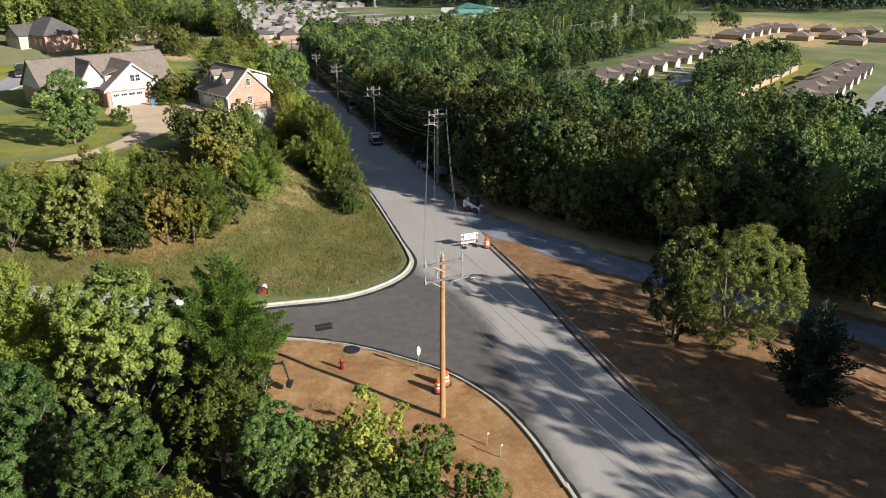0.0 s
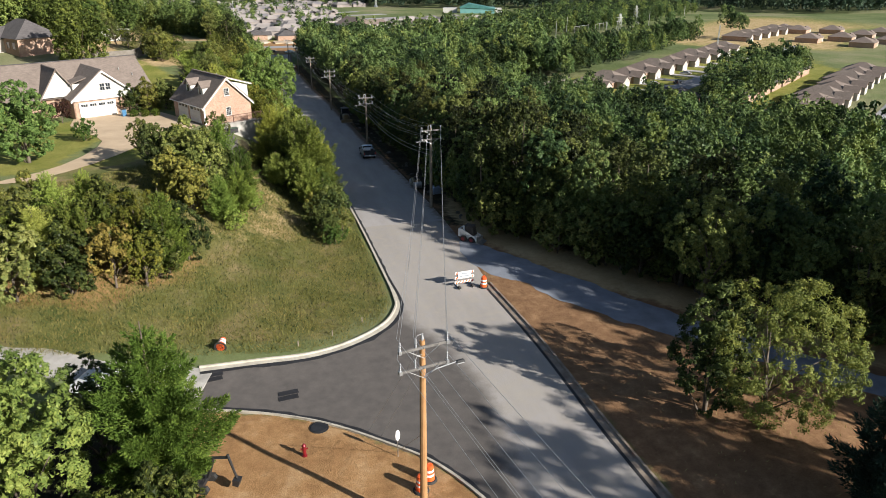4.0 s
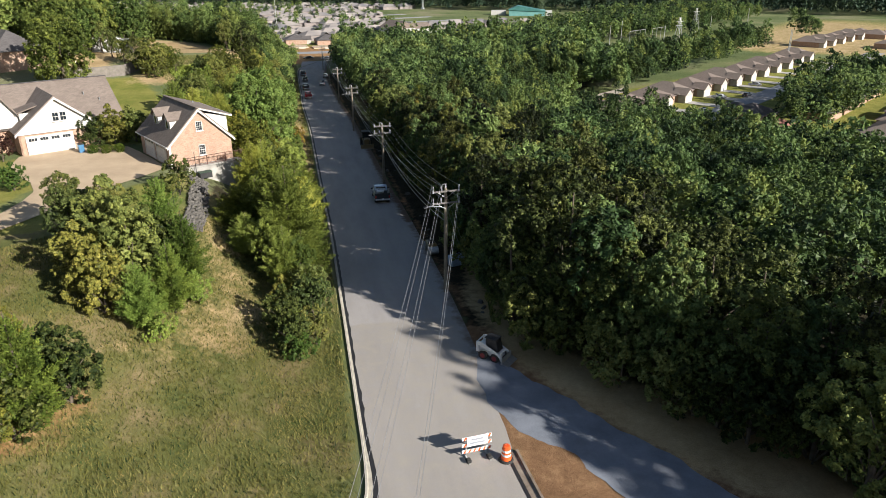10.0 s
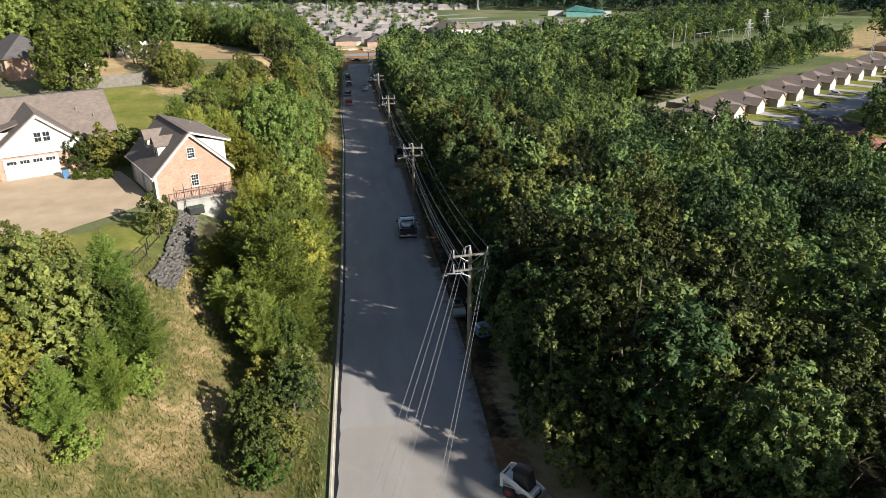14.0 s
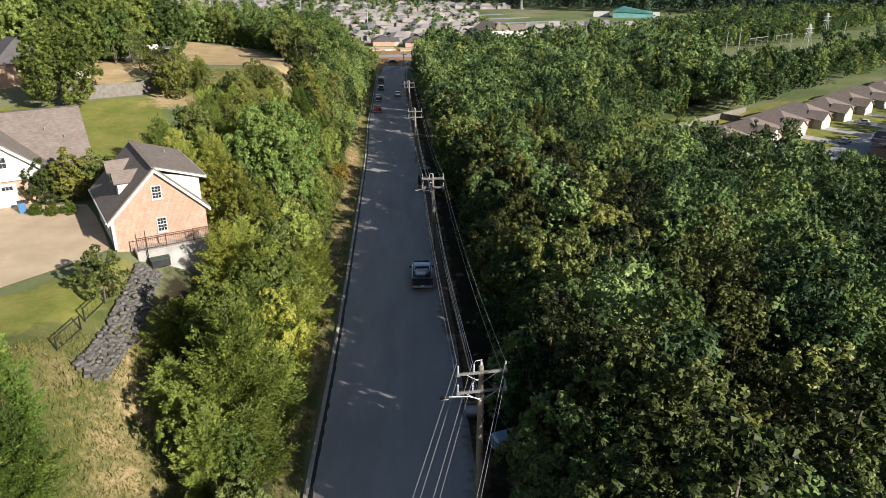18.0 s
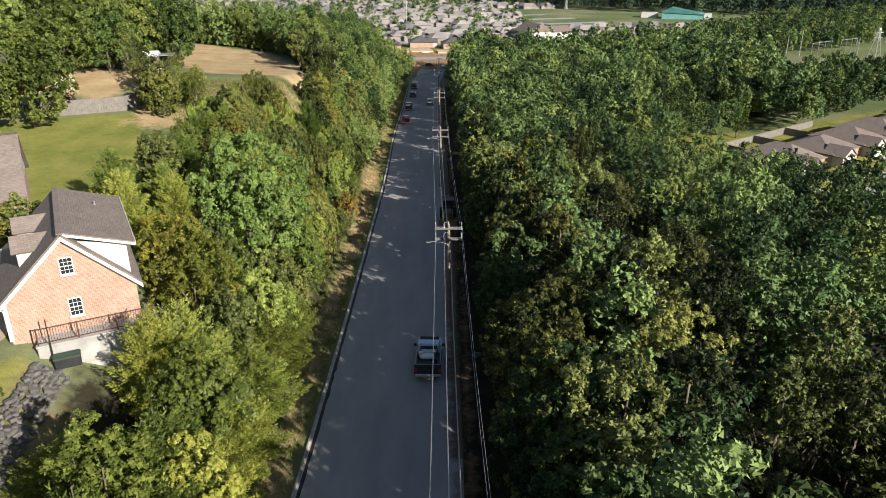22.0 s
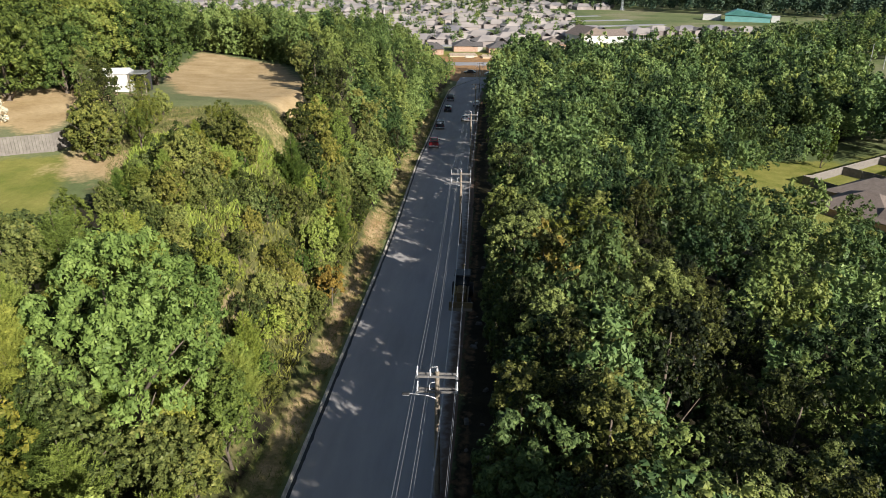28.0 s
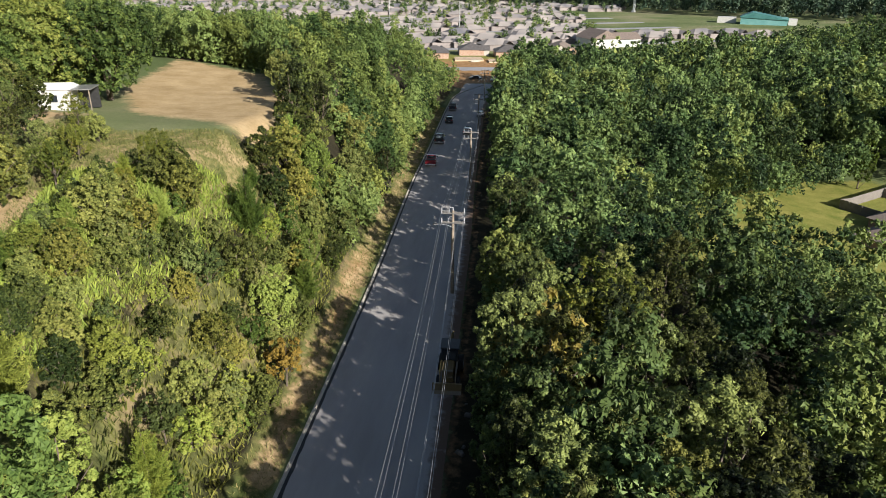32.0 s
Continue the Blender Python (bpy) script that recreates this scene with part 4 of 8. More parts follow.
def plant(points, near, kinds, seed, group, store, label, lo=0.85, hi=1.15):
    """Trees as things where near says so, and the rest as one mass."""
    r = np.random.default_rng(seed)
    for x, y in points:
        key = kinds[r.integers(len(kinds))]
        low_side = 0.86 if x > 40 and 0 < y < 20 and store == "woods" else 1.0
        s, spin, up = r.uniform(lo, hi) * low_side, r.uniform(0, 360), r.uniform(0.9, 1.12)
        if near(x, y):
            tree(key, x, y, s, spin, label, group, tall=up)
        else:
            far = x < -100 or x > 95 or y > 300
            if key in ("bush", "scrub", "holly"):
                key = "far_bush"
            elif key not in ("thicket_tree", "understory"):
                key = ("far_oak_" if far else "rim_oak_" if 0 < x < 78 and y < 160 else "mid_oak_") + "abcd"[r.integers(4)]
                s, up = s * (1 + 0.22 * float(step(170, 260, y)) * (store == "woods")), up * r.uniform(0.9, 1.15)
            v = TREE_KINDS[key][3].reshape(-1, 3, 3)
            v = v[:3200].reshape(-1, 3) * s
            a = radians(spin)
            w = v.copy()
            w[:, 0], w[:, 1] = v[:, 0] * math.cos(a) - v[:, 1] * math.sin(a), v[:, 0] * math.sin(a) + v[:, 1] * math.cos(a)
            w[:, 2] *= up
            far_v[store].append(w + np.array([x, y, ground_z(x, y)]))


def fine_here(x, y):
    return 80 < y < 150 and x < 43


# the woods on the valley side
OAKS = ["oak_a", "oak_b", "oak_c", "oak_d", "oak_a", "oak_c"]
wood = scatter(FOREST, 5.2, 31)
DIP = [(26, 158), (62, 146), (112, 122), (112, 165), (60, 172), (44, 204), (34, 200)]
is_low = lambda p: inside(DIP, p[0], p[1], 0.01) > 0.5
low_wood = [p for p in wood if is_low(p)]
wood = [p for p in wood if not is_low(p)]
under_wood = lambda x, y: x < 46 and y < 162
near_wood = lambda x, y: x < 35 and y < 148
plant([p for p in wood if fine_here(*p)], near_wood, [k + "_fine" for k in OAKS], 41, "woods beside the road", "woods", WOOD_LABEL, 0.8, 1.12)
plant([p for p in wood if not fine_here(*p)], near_wood, OAKS, 43, "woods beside the road", "woods", WOOD_LABEL, 0.8, 1.12)
plant([p for p in scatter(FOREST, 8.5, 71) if under_wood(*p)], lambda x, y: False, ["understory"], 53, "", "woods", "", 0.8, 1.15)
plant(low_wood, near_wood, OAKS, 47, "woods beside the road", "woods", WOOD_LABEL, 0.74, 0.92)
# woods outside the view, their heights set by the shade they cast
se = scatter(SE_WOODS, 5.2, 39)
open_to_sun = lambda p: 29.5 < p[0] * 0.72 + p[1] * 0.69 < 36
plant([p for p in se if p[1] > -12 and not open_to_sun(p)], lambda x, y: False, OAKS, 48, "", "screen", "", 1.4, 1.72)
plant([p for p in se if p[1] > -12 and open_to_sun(p)], lambda x, y: False, OAKS, 48, "", "screen", "", 0.62, 0.8)
plant([p for p in se if p[1] <= -12], lambda x, y: False, OAKS, 48, "", "screen", "", 1.15, 1.5)
# a closed front of trees along the shoulder
front = [(np.interp(y, EDGE_Y, RIGHT_X) + 5.2 + 0.8 * math.sin(y * 1.7), y) for y in np.arange(62, 170, 4.4)]
plant(front, lambda x, y: True, ["edge_tree", "oak_d_fine", "edge_tree"], 49, "woods beside the road", "woods", "leafy green oak at the edge of the roadside woods", 0.92, 1.18)
plant([(np.interp(y, EDGE_Y, RIGHT_X) + 5.0 + 0.8 * math.sin(y * 1.7), y) for y in np.arange(172, 330, 4.8)], lambda x, y: False, OAKS, 50, "", "woods", "", 0.8, 1.0)
plant([(np.interp(y, EDGE_Y, RIGHT_X) + 9.4 + 1.2 * math.sin(y * 2.3), y) for y in np.arange(54, 128, 3.6)], lambda x, y: False, OAKS, 55, "", "woods", "", 0.88, 1.02)
plant([(49 + 27 * t + q, 208 + 31 * t - q * 0.8) for t in np.linspace(0, 1, 12) for q in (-2.6, 0.4)], lambda x, y: False, ["thicket_tree"], 52, "", "woods", "", 1.2, 1.7)
plant([(55 + 29 * t + q, 205 + 29 * t - q) for t in np.linspace(0, 1, 9) for q in (-2.0, 1.5)], lambda x, y: False, OAKS, 54, "", "woods", "", 0.62, 0.85)
# the woods on the bank and the hill
bank_label = "green tree on the bank above the road"
plant(scatter(BANK_NEAR, 3.9, 32), lambda x, y: True, ["juniper", "roadside", "dusty", "juniper", "cedar"], 42, "trees on the bank", "hill_woods", bank_label, 0.5, 0.8)
plant(scatter(BANK_MID, 3.1, 36), lambda x, y: True, ["thicket_tree", "scrub", "cedar", "holly", "thicket_tree", "bush"], 44, "small trees on the bank", "hill_woods", "small scrubby green tree on the road bank", 0.36, 0.7)
plant(scatter(BANK_FAR, 5.2, 37), lambda x, y: y < 200 and x > -30, ["oak_b", "oak_d", "dusty", "oak_a"], 45, "trees on the far bank", "hill_woods", bank_label, 0.6, 0.82)
plant(scatter([(0.4, 165), (-1.2, 232), (-2.8, 290), (-7, 290), (-5.5, 232), (-4, 165)], 3.0, 40), lambda x, y: False, ["bush", "scrub", "holly"], 51, "", "hill_woods", "", 0.8, 1.25)
plant([(x + q * 0.8, y + q) for x, y in smooth_path([(-56, 232), (-46, 230), (-34, 223.5), (-25, 216.5), (-18.5, 204), (-12.5, 190)], 2.6) for q in (1.0, 3.6)], lambda x, y: False, ["understory"], 56, "", "hill_woods", "", 0.75, 1.25)
plant(scatter([(-1.6, 186), (-3.0, 240), (-16, 240), (-11, 190)], 3.6, 73), lambda x, y: False, ["understory"], 57, "", "hill_woods", "", 0.8, 1.2)
plant(scatter(HILL_TOP, 6.0, 38), lambda x, y: False, OAKS, 46, "trees on the hill", "hill_woods", bank_label, 0.7, 0.95)

# single trees, as they stand round the junction and the houses
def at(key, x, y, s, spin, label, name="tree", tall=1.0, sink=0.0):
    return tree(key, x, y, s, spin, label, "", name, sink, tall)


at("near_cedar", -8.8, 22.2, 1.12, 20, "conical bright green cedar beside the clay verge")
at("edge_tree", -12.4, 26.2, 0.74, 210, "dark green tree behind the cedar at the side lane")
for key, x, y, s_, a in (("near_tree", -14.4, 20.4, 1.14, 40), ("cedar", -20.0, 23.4, 1.1, 10), ("near_tree", -25.0, 26.5, 1.0, 120), ("cedar", -19.5, 30.2, 0.62, 200), ("near_tree", -13.2, 10.6, 0.82, 80), ("near_tree", -18.6, 14.0, 0.95, 300), ("near_tree", -6.6, 12.0, 0.66, 150), ("thicket_tree", -8.4, 17.4, 0.95, 60), ("near_tree", -26.5, 18.5, 1.0, 33), ("thicket_tree", -3.6, 9.0, 0.8, 220)):
    at(key, x, y, s_, a, "green tree in the thicket beside the clay verge")
for x, y, s_, a in ((-9.3, 14.4, 0.74, 10), (-10.6, 6.4, 0.7, 100)):
    at("turning", x, y, s_, a, "yellow-green tree at the edge of the thicket")
for x, y, s_, a in ((-1.4, 14.0, 1.1, 10), (0.9, 12.2, 0.85, 130), (-4.2, 14.6, 0.7, 70), (2.8, 8.6, 0.8, 200), (-0.4, 9.6, 0.85, 250)):
    at("bush", x, y, s_ * 1.25, a, "green bush at the edge of the clay verge", "bush")
at("edge_tree", 22.2, 22.8, 0.95, 30, "dark green tree standing in the brown dirt")
at("airy_tree", 25.8, 21.7, 1.14, 70, "thin yellow-green tree standing in the brown dirt")
at("blue_cedar", 25.2, 12.9, 0.92, 10, "dark blue-green cedar standing in the brown dirt")
at("oak_b", 25.5, 4.8, 0.55, 80, "small dark tree at the edge of the brown dirt")

# the clump on the lawn
for key, x, y, s, a in (("orange", -15.4, 46.0, 0.82, 0), ("turning", -17.4, 48.5, 0.66, 20), ("turning", -13.8, 49.4, 0.66, 80), ("juniper", -20.5, 47.0, 0.62, 10), ("cedar", -24, 49.5, 0.62, 140), ("cedar", -11.7, 48.3, 0.7, 60), ("thicket_tree", -10.4, 50.6, 0.8, 160),
                        ("turning", -13.2, 46.2, 0.48, 20), ("thicket_tree", -18.4, 45.4, 0.85, 60), ("thicket_tree", -12.4, 47.6, 0.75, 140), ("thicket_tree", -21.6, 49.4, 1.0, 220), ("cedar", -20.2, 51.0, 0.7, 0), ("thicket_tree", -16.0, 51.2, 1.0, 100), ("thicket_tree", -24.4, 46.2, 0.6, 10), ("scrub", -22.0, 44.8, 1.1, 50), ("maple", -28, 46.5, 0.58, 90), ("cedar", -18.0, 53.0, 0.62, 200), ("thicket_tree", -22.5, 53.5, 0.9, 30), ("turning", -27, 52, 0.6, 250), ("oak_b", -32, 50, 0.65, 310)):
    at(key, x + 0.5, y, s * 1.16, a, {"orange": "small orange-leaved tree at the edge of the lawn clump", "turning": "yellowing tree in the clump on the lawn"}.get(key, "green tree in the clump on the lawn"))
# the middle clump before the garage
for key, x, y, s_, a in (("cedar", -8.2, 68.0, 0.8, 0), ("cedar", -6.2, 65.4, 0.66, 40), ("thicket_tree", -9.6, 63.4, 1.15, 80), ("cedar", -6.6, 61.0, 0.62, 160), ("thicket_tree", -11.4, 66.0, 1.2, 220), ("cedar", -8.2, 58.4, 0.56, 30), ("thicket_tree", -10.8, 59.4, 0.95, 130), ("thicket_tree", -12.8, 62.2, 0.85, 230), ("dusty", -14.4, 66.6, 0.62, 10), ("scrub", -14.8, 70.4, 0.9, 10), ("dusty", -12.6, 71.4, 0.5, 80), ("thicket_tree", -8.6, 66.2, 0.9, 70), ("bush", -5.2, 63.0, 0.8, 20), ("bush", -7.0, 57.2, 0.7, 120)):
    at(key, x + 0.9, y, s_, a, "dense green tree in the clump on the slope below the driveway")
# bushes along the kerb top
for i, (x, y) in enumerate(scatter([(3.6, 56), (4.2, 74), (1.6, 76), (1.2, 66), (2.4, 56)], 2.2, 70)):
    r = np.random.default_rng(2100 + i)
    tree(["scrub", "thicket_tree", "bush"][r.integers(3)], x, y, r.uniform(0.45, 0.75), r.uniform(0, 360), "scrubby green bush along the lawn kerb", "brush along the lawn", "bush")
at("dusty", -15.5, 72.5, 0.55, 60, "sparse grey-green tree beside the lawn")
# the line along the bank top
for key, x, y, s, a, q in (("juniper", -0.8, 78.4, 0.75, 30, 1.0), ("roadside", 0.6, 70.0, 0.62, 20, 1.0), ("juniper", 2.2, 73.5, 1.02, 10, 1.1), ("roadside", 0.4, 78.0, 0.95, 60, 1.0), ("juniper", 1.8, 80.5, 0.95, 100, 1.0), ("roadside", 3.2, 68.5, 0.55, 10, 1.0), ("roadside", 1.4, 86.0, 0.95, 200, 1.0), ("juniper", -0.8, 90.5, 0.9, 300, 1.0),
                           ("scrub", 4.0, 63.2, 0.8, 30, 1.0), ("scrub", 4.2, 59.0, 0.65, 200, 1.0), ("scrub", 3.8, 65.6, 0.8, 90, 1.0), ("turning", -2.6, 97.5, 0.95, 50, 1.0), ("turning", -4.8, 100.5, 0.8, 90, 1.0)):
    at(key, x, y, s, a, "yellowing tree beside the brick garage" if key == "turning" else "green tree along the top of the road bank", tall=q)
at("maple", -1.6, 109.3, 1.06, 20, "large round light-green maple on the bank", tall=1.18)
for x, y, s_, a in ((3.6, 65.5, 0.58, 0), (3.3, 70.5, 0.8, 40), (3.1, 75.8, 0.92, 90), (3.0, 81.2, 0.97, 150), (2.8, 86.8, 0.94, 200), (2.5, 92.2, 0.95, 260), (2.2, 97.6, 0.88, 310), (1.9, 103.0, 0.8, 20), (-2.6, 79.6, 0.74, 100), (-1.6, 74.4, 0.62, 330)):
    at("juniper", x, y, s_, a, "bright olive-green juniper overhanging the road bank", tall=0.74)
for x, y, s_, a in ((-4.8, 106.5, 1.0, 10), (1.0, 108.6, 0.9, 80), (-2.4, 104.6, 1.05, 170), (-5.4, 111.0, 1.1, 230), (-1.0, 114.0, 1.0, 300)):
    at("thicket_tree", x, y, s_, a, "dense green small tree round the foot of the maple")
at("orange", 1.9, 137.4, 0.75, 0, "small orange-leaved tree on the bank")
at("turning", 25.4, 139.2, 1.32, 10, "yellow-leaved tree at the edge of the woods")
at("orange", 20.8, 134.2, 1.85, 50, "orange-leaved tree at the edge of the woods")
at("lime_tree", 88.3, 236.3, 1.15, 0, "bright lime-green tree behind the fenced yards")
# tall oaks where the gravel track leaves the view, and one with a bare trunk at its edge
for x, y, s, a in ((41.5, 30.5, 0.95, 0), (46.5, 26.5, 0.8, 70), (48.5, 32.0, 0.85, 130), (53, 27.5, 0.8, 200), (44.0, 38.5, 1.0, 260), (55.5, 32, 0.85, 310), (40.0, 39.8, 1.0, 20), (35.5, 45.6, 1.0, 80), (31.0, 51.0, 1.0, 30), (27.2, 56.2, 0.95, 120)):
    at("oak_a_fine", x, y, s, a, "tall oak beside the gravel track")
# oversized oaks added out of view, only to shade dirt, gravel and road
for x, y, a in ((49.4, 9.6, 210), (53.4, 6.6, 290), (57.4, 3.6, 70), (50.6, 14.0, 170)):
    at("edge_oak", x, y, 1.7, a, "very tall unseen oak added to shade the dirt and gravel", tall=1.08)
# one more out-of-view oak, placed to shade the soil
at("edge_oak", 45.4, 12.6, 1.55, 130, "tall oak beside the gravel track", tall=1.08)
# taller unseen shadow casters for the gravel and the front of the woods
for x, y, a in ((54.6, 13.0, 20), (58.6, 9.8, 110), (49.6, 20.6, 130), (52.6, 18.6, 250)):
    at("edge_oak", x, y, 2.25, a, "very tall unseen oak added to shade the gravel and wood front", tall=1.1)
for x, y, s_, a in ((31.0, 36.6, 0.95, 50), (44.6, 28.6, 1.0, 160), (38.4, 34.6, 0.9, 250)):
    at("edge_oak", x, y, s_, a, "round oak with a bare lower trunk beside the gravel track")
# dense trees along the front of the woods
r = np.random.default_rng(81)
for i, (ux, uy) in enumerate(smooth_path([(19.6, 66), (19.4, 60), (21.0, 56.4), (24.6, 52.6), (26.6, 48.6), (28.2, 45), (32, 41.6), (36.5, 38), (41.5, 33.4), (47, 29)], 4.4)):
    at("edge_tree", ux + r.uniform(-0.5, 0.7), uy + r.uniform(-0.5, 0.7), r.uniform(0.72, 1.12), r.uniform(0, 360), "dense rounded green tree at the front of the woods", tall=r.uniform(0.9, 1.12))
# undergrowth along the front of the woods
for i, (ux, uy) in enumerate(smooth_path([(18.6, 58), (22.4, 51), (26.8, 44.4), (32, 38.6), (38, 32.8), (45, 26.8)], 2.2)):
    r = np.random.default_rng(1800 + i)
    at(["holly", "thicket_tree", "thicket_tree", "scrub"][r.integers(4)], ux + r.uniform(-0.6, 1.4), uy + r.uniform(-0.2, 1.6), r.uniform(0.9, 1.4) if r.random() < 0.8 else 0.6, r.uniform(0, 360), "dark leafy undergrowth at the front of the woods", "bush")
# round the houses
at("dense_maple", -27.9, 75.2, 0.9, 140, "dense green maple on the front lawn")
at("round_bush", -24.0, 84.6, 1.2, 0, "clipped round bush on the front lawn", "bush")
at("plum", -29.2, 96.2, 0.75, 0, "purple-leaved small tree beside the white house")
at("thicket_tree", -21.0, 101.4, 0.72, 30, "dark rounded holly tree between the houses")
at("thicket_tree", -18.8, 102.2, 0.85, 70, "dark rounded holly tree between the houses")
at("thicket_tree", -16.6, 103.2, 0.8, 130, "dark rounded holly tree between the houses")
for x, y in ((-20.4, 98.4), (-18.9, 98.2), (-17.5, 98.4)):
    at("hedge_ball", x, y, 1.0, x * 40, "low clipped round shrub at the edge of the driveway", "shrub")
for x, y, s in ((-33, 90, 0.9), (-31, 94, 0.7), (-36, 95, 1.0)):
    at("bush", x, y, s, x * 30, "green bush in the bed beside the white house", "bush")
at("scrub", -8.4, 82.6, 0.78, 10, "thin small tree on the lawn beside the garage")
for x, y, s in ((-33.2, 134.6, 1.0), (-39.5, 168.5, 0.95), (-34.5, 181, 1.15), (-40, 176, 1.1), (-47, 170, 1.2), (-41.5, 158, 0.95), (-55, 164, 1.2), (-47, 186, 1.1), (-56, 182, 1.2), (-60, 146, 1.1), (-46, 199, 1.1), (-56, 203, 1.1), (-65, 160, 1.2), (-66, 190, 1.2), (-56, 126, 1.0), (-64, 128, 1.1), (-52, 218, 1.0), (-66, 214, 1.1), (-72, 175, 1.2), (-74, 140, 1.1), (-37.5, 163.4, 0.75)):
    at("hill_oak", x, y, s, x * 17, "spreading dark green oak on the hilltop")
for x, y, s, k in ((-20.8, 140.6, 1.1, "thicket_tree"), (-22.8, 143.2, 0.9, "thicket_tree"), (-32.6, 163.2, 0.85, "thicket_tree"), (-5.0, 157.5, 0.8, "thicket_tree"), (-7.0, 160.8, 0.85, "thicket_tree"), (-4.4, 163.0, 0.9, "thicket_tree"), (-6.6, 166.6, 1.0, "thicket_tree"), (-5.0, 170.6, 0.9, "thicket_tree"), (-7.8, 174.0, 1.1, "thicket_tree"), (-6.6, 178.4, 1.0, "thicket_tree"), (-9.8, 181.0, 1.1, "thicket_tree"), (-18.0, 143.6, 0.5, "turning"), (-25.5, 149.0, 0.55, "oak_b"), (-34.3, 162.5, 0.62, "oak_b_fine"), (-31.5, 158, 0.5, "oak_b_fine"), (-23.4, 149.6, 0.5, "oak_b_fine"), (-21.2, 147.2, 0.45, "oak_d_fine"), (-26.0, 152.4, 0.5, "oak_b_fine"), (-20.2, 150.5, 0.42, "turning"), (-19.5, 146.0, 0.4, "cedar"), (-26.5, 161, 0.42, "turning"), (-28.5, 153.5, 0.5, "turning")):
    at(k, x, y, s, x * 17, "small green tree on the weedy slope")
at("blossom", -37.0, 149.0, 1.2, 0, "white-flowering rounded shrub on the hill lawn", "shrub")
at("plum", -32.6, 140.6, 0.6, 0, "dark red-leaved small tree before the fence")

# undergrowth on the bank beside the road, and the weedy slope below the field
for i, (x, y) in enumerate(scatter([(3.6, 60), (3.2, 80), (2.0, 117), (0.6, 150), (-1.2, 190), (-4, 190), (-5, 150), (-4, 110), (-1, 80), (1.5, 64)], 3.8, 33)):
    r = np.random.default_rng(900 + i)
    k = ["scrub", "bush", "holly", "bush", "roadside"][r.integers(5)]
    tree(k, x, y, r.uniform(0.55, 1.0), r.uniform(0, 360), "scrubby green bush on the road bank", "brush on the bank", "bush")
for i, (x, y) in enumerate(scatter(SLOPE, 2.45, 34)):
    r = np.random.default_rng(1200 + i)
    if inside(BARE_A, x, y, 1.5) > 0.1 or inside(BARE_B, x, y, 1.5) > 0.1 or (x < -14 and r.random() < 0.75) or y > 157 or inside(FIELD, x, y, 3) > 0.1:
        continue
    k = ["holly", "cedar", "scrub", "thicket_tree", "turning", "thicket_tree", "bush", "thicket_tree"][r.integers(8)]
    tree(k, x, y, r.uniform(0.55, 1.0) * (0.5 if k in ("cedar", "turning", "oak_b") else 0.8) * (0.75 if x < -13 else 1.0), r.uniform(0, 360), "weedy green bush on the overgrown slope", "brush on the slope", "bush")
for i, (x, y) in enumerate(scatter([(17.2, 60), (19, 58), (19.8, 80), (19.4, 120), (18.2, 160), (16.6, 160), (17.6, 120), (18.2, 80)], 2.6, 35)):
    r = np.random.default_rng(1500 + i)
    tree(["bush", "scrub"][r.integers(2)], x + 0.6, y, r.uniform(0.6, 1.1), r.uniform(0, 360), "dark green bush at the edge of the woods", "brush at the wood edge", "bush")

for key, label in (("woods", "dense green oak woods filling the valley side"), ("hill_woods", "green woods on the far bank and hilltop"), ("screen", "tall green woods out of view, shading the brown dirt")):
    if far_v[key]:
        tagged(new("woods" if key == "screen" else key, blades(key, np.concatenate(far_v[key]), LEAF_HILL if key == "hill_woods" else LEAF_MASS)), label, "woods", kind="stuff")

# ---------- the brick garage, the white house and what belongs to them ----------
HOUSE_TURN = math.degrees(math.atan2(0.49, 0.87))


def slope_slab(g, a, b, c, d, thick=0.16):
    """A roof slab over four corners, given its upper side."""
    top = [Vector(p) for p in (a, b, c, d)]
    n = (top[1] - top[0]).cross(top[3] - top[0]).normalized()
    if n.z < 0:
        n = -n
    low = [p - n * thick for p in top]
    k = len(g.v)
    g.v += [tuple(p) for p in top + low]
    q = [(0, 1, 2, 3), (7, 6, 5, 4), (0, 4, 5, 1), (1, 5, 6, 2), (2, 6, 7, 3), (3, 7, 4, 0)]
    g.f += [tuple(k + i for i in f) for f in q]
    return g


def gable_wall(w, eave, apex, t=0.2, at_u=None):
    """A wall with a gable, in the plane y = 0, thick towards +y."""
    m = w / 2 if at_u is None else at_u
    return Geo().profile([(0, -0.6), (w, -0.6), (w, eave), (m, apex), (0, eave)], 0, t)


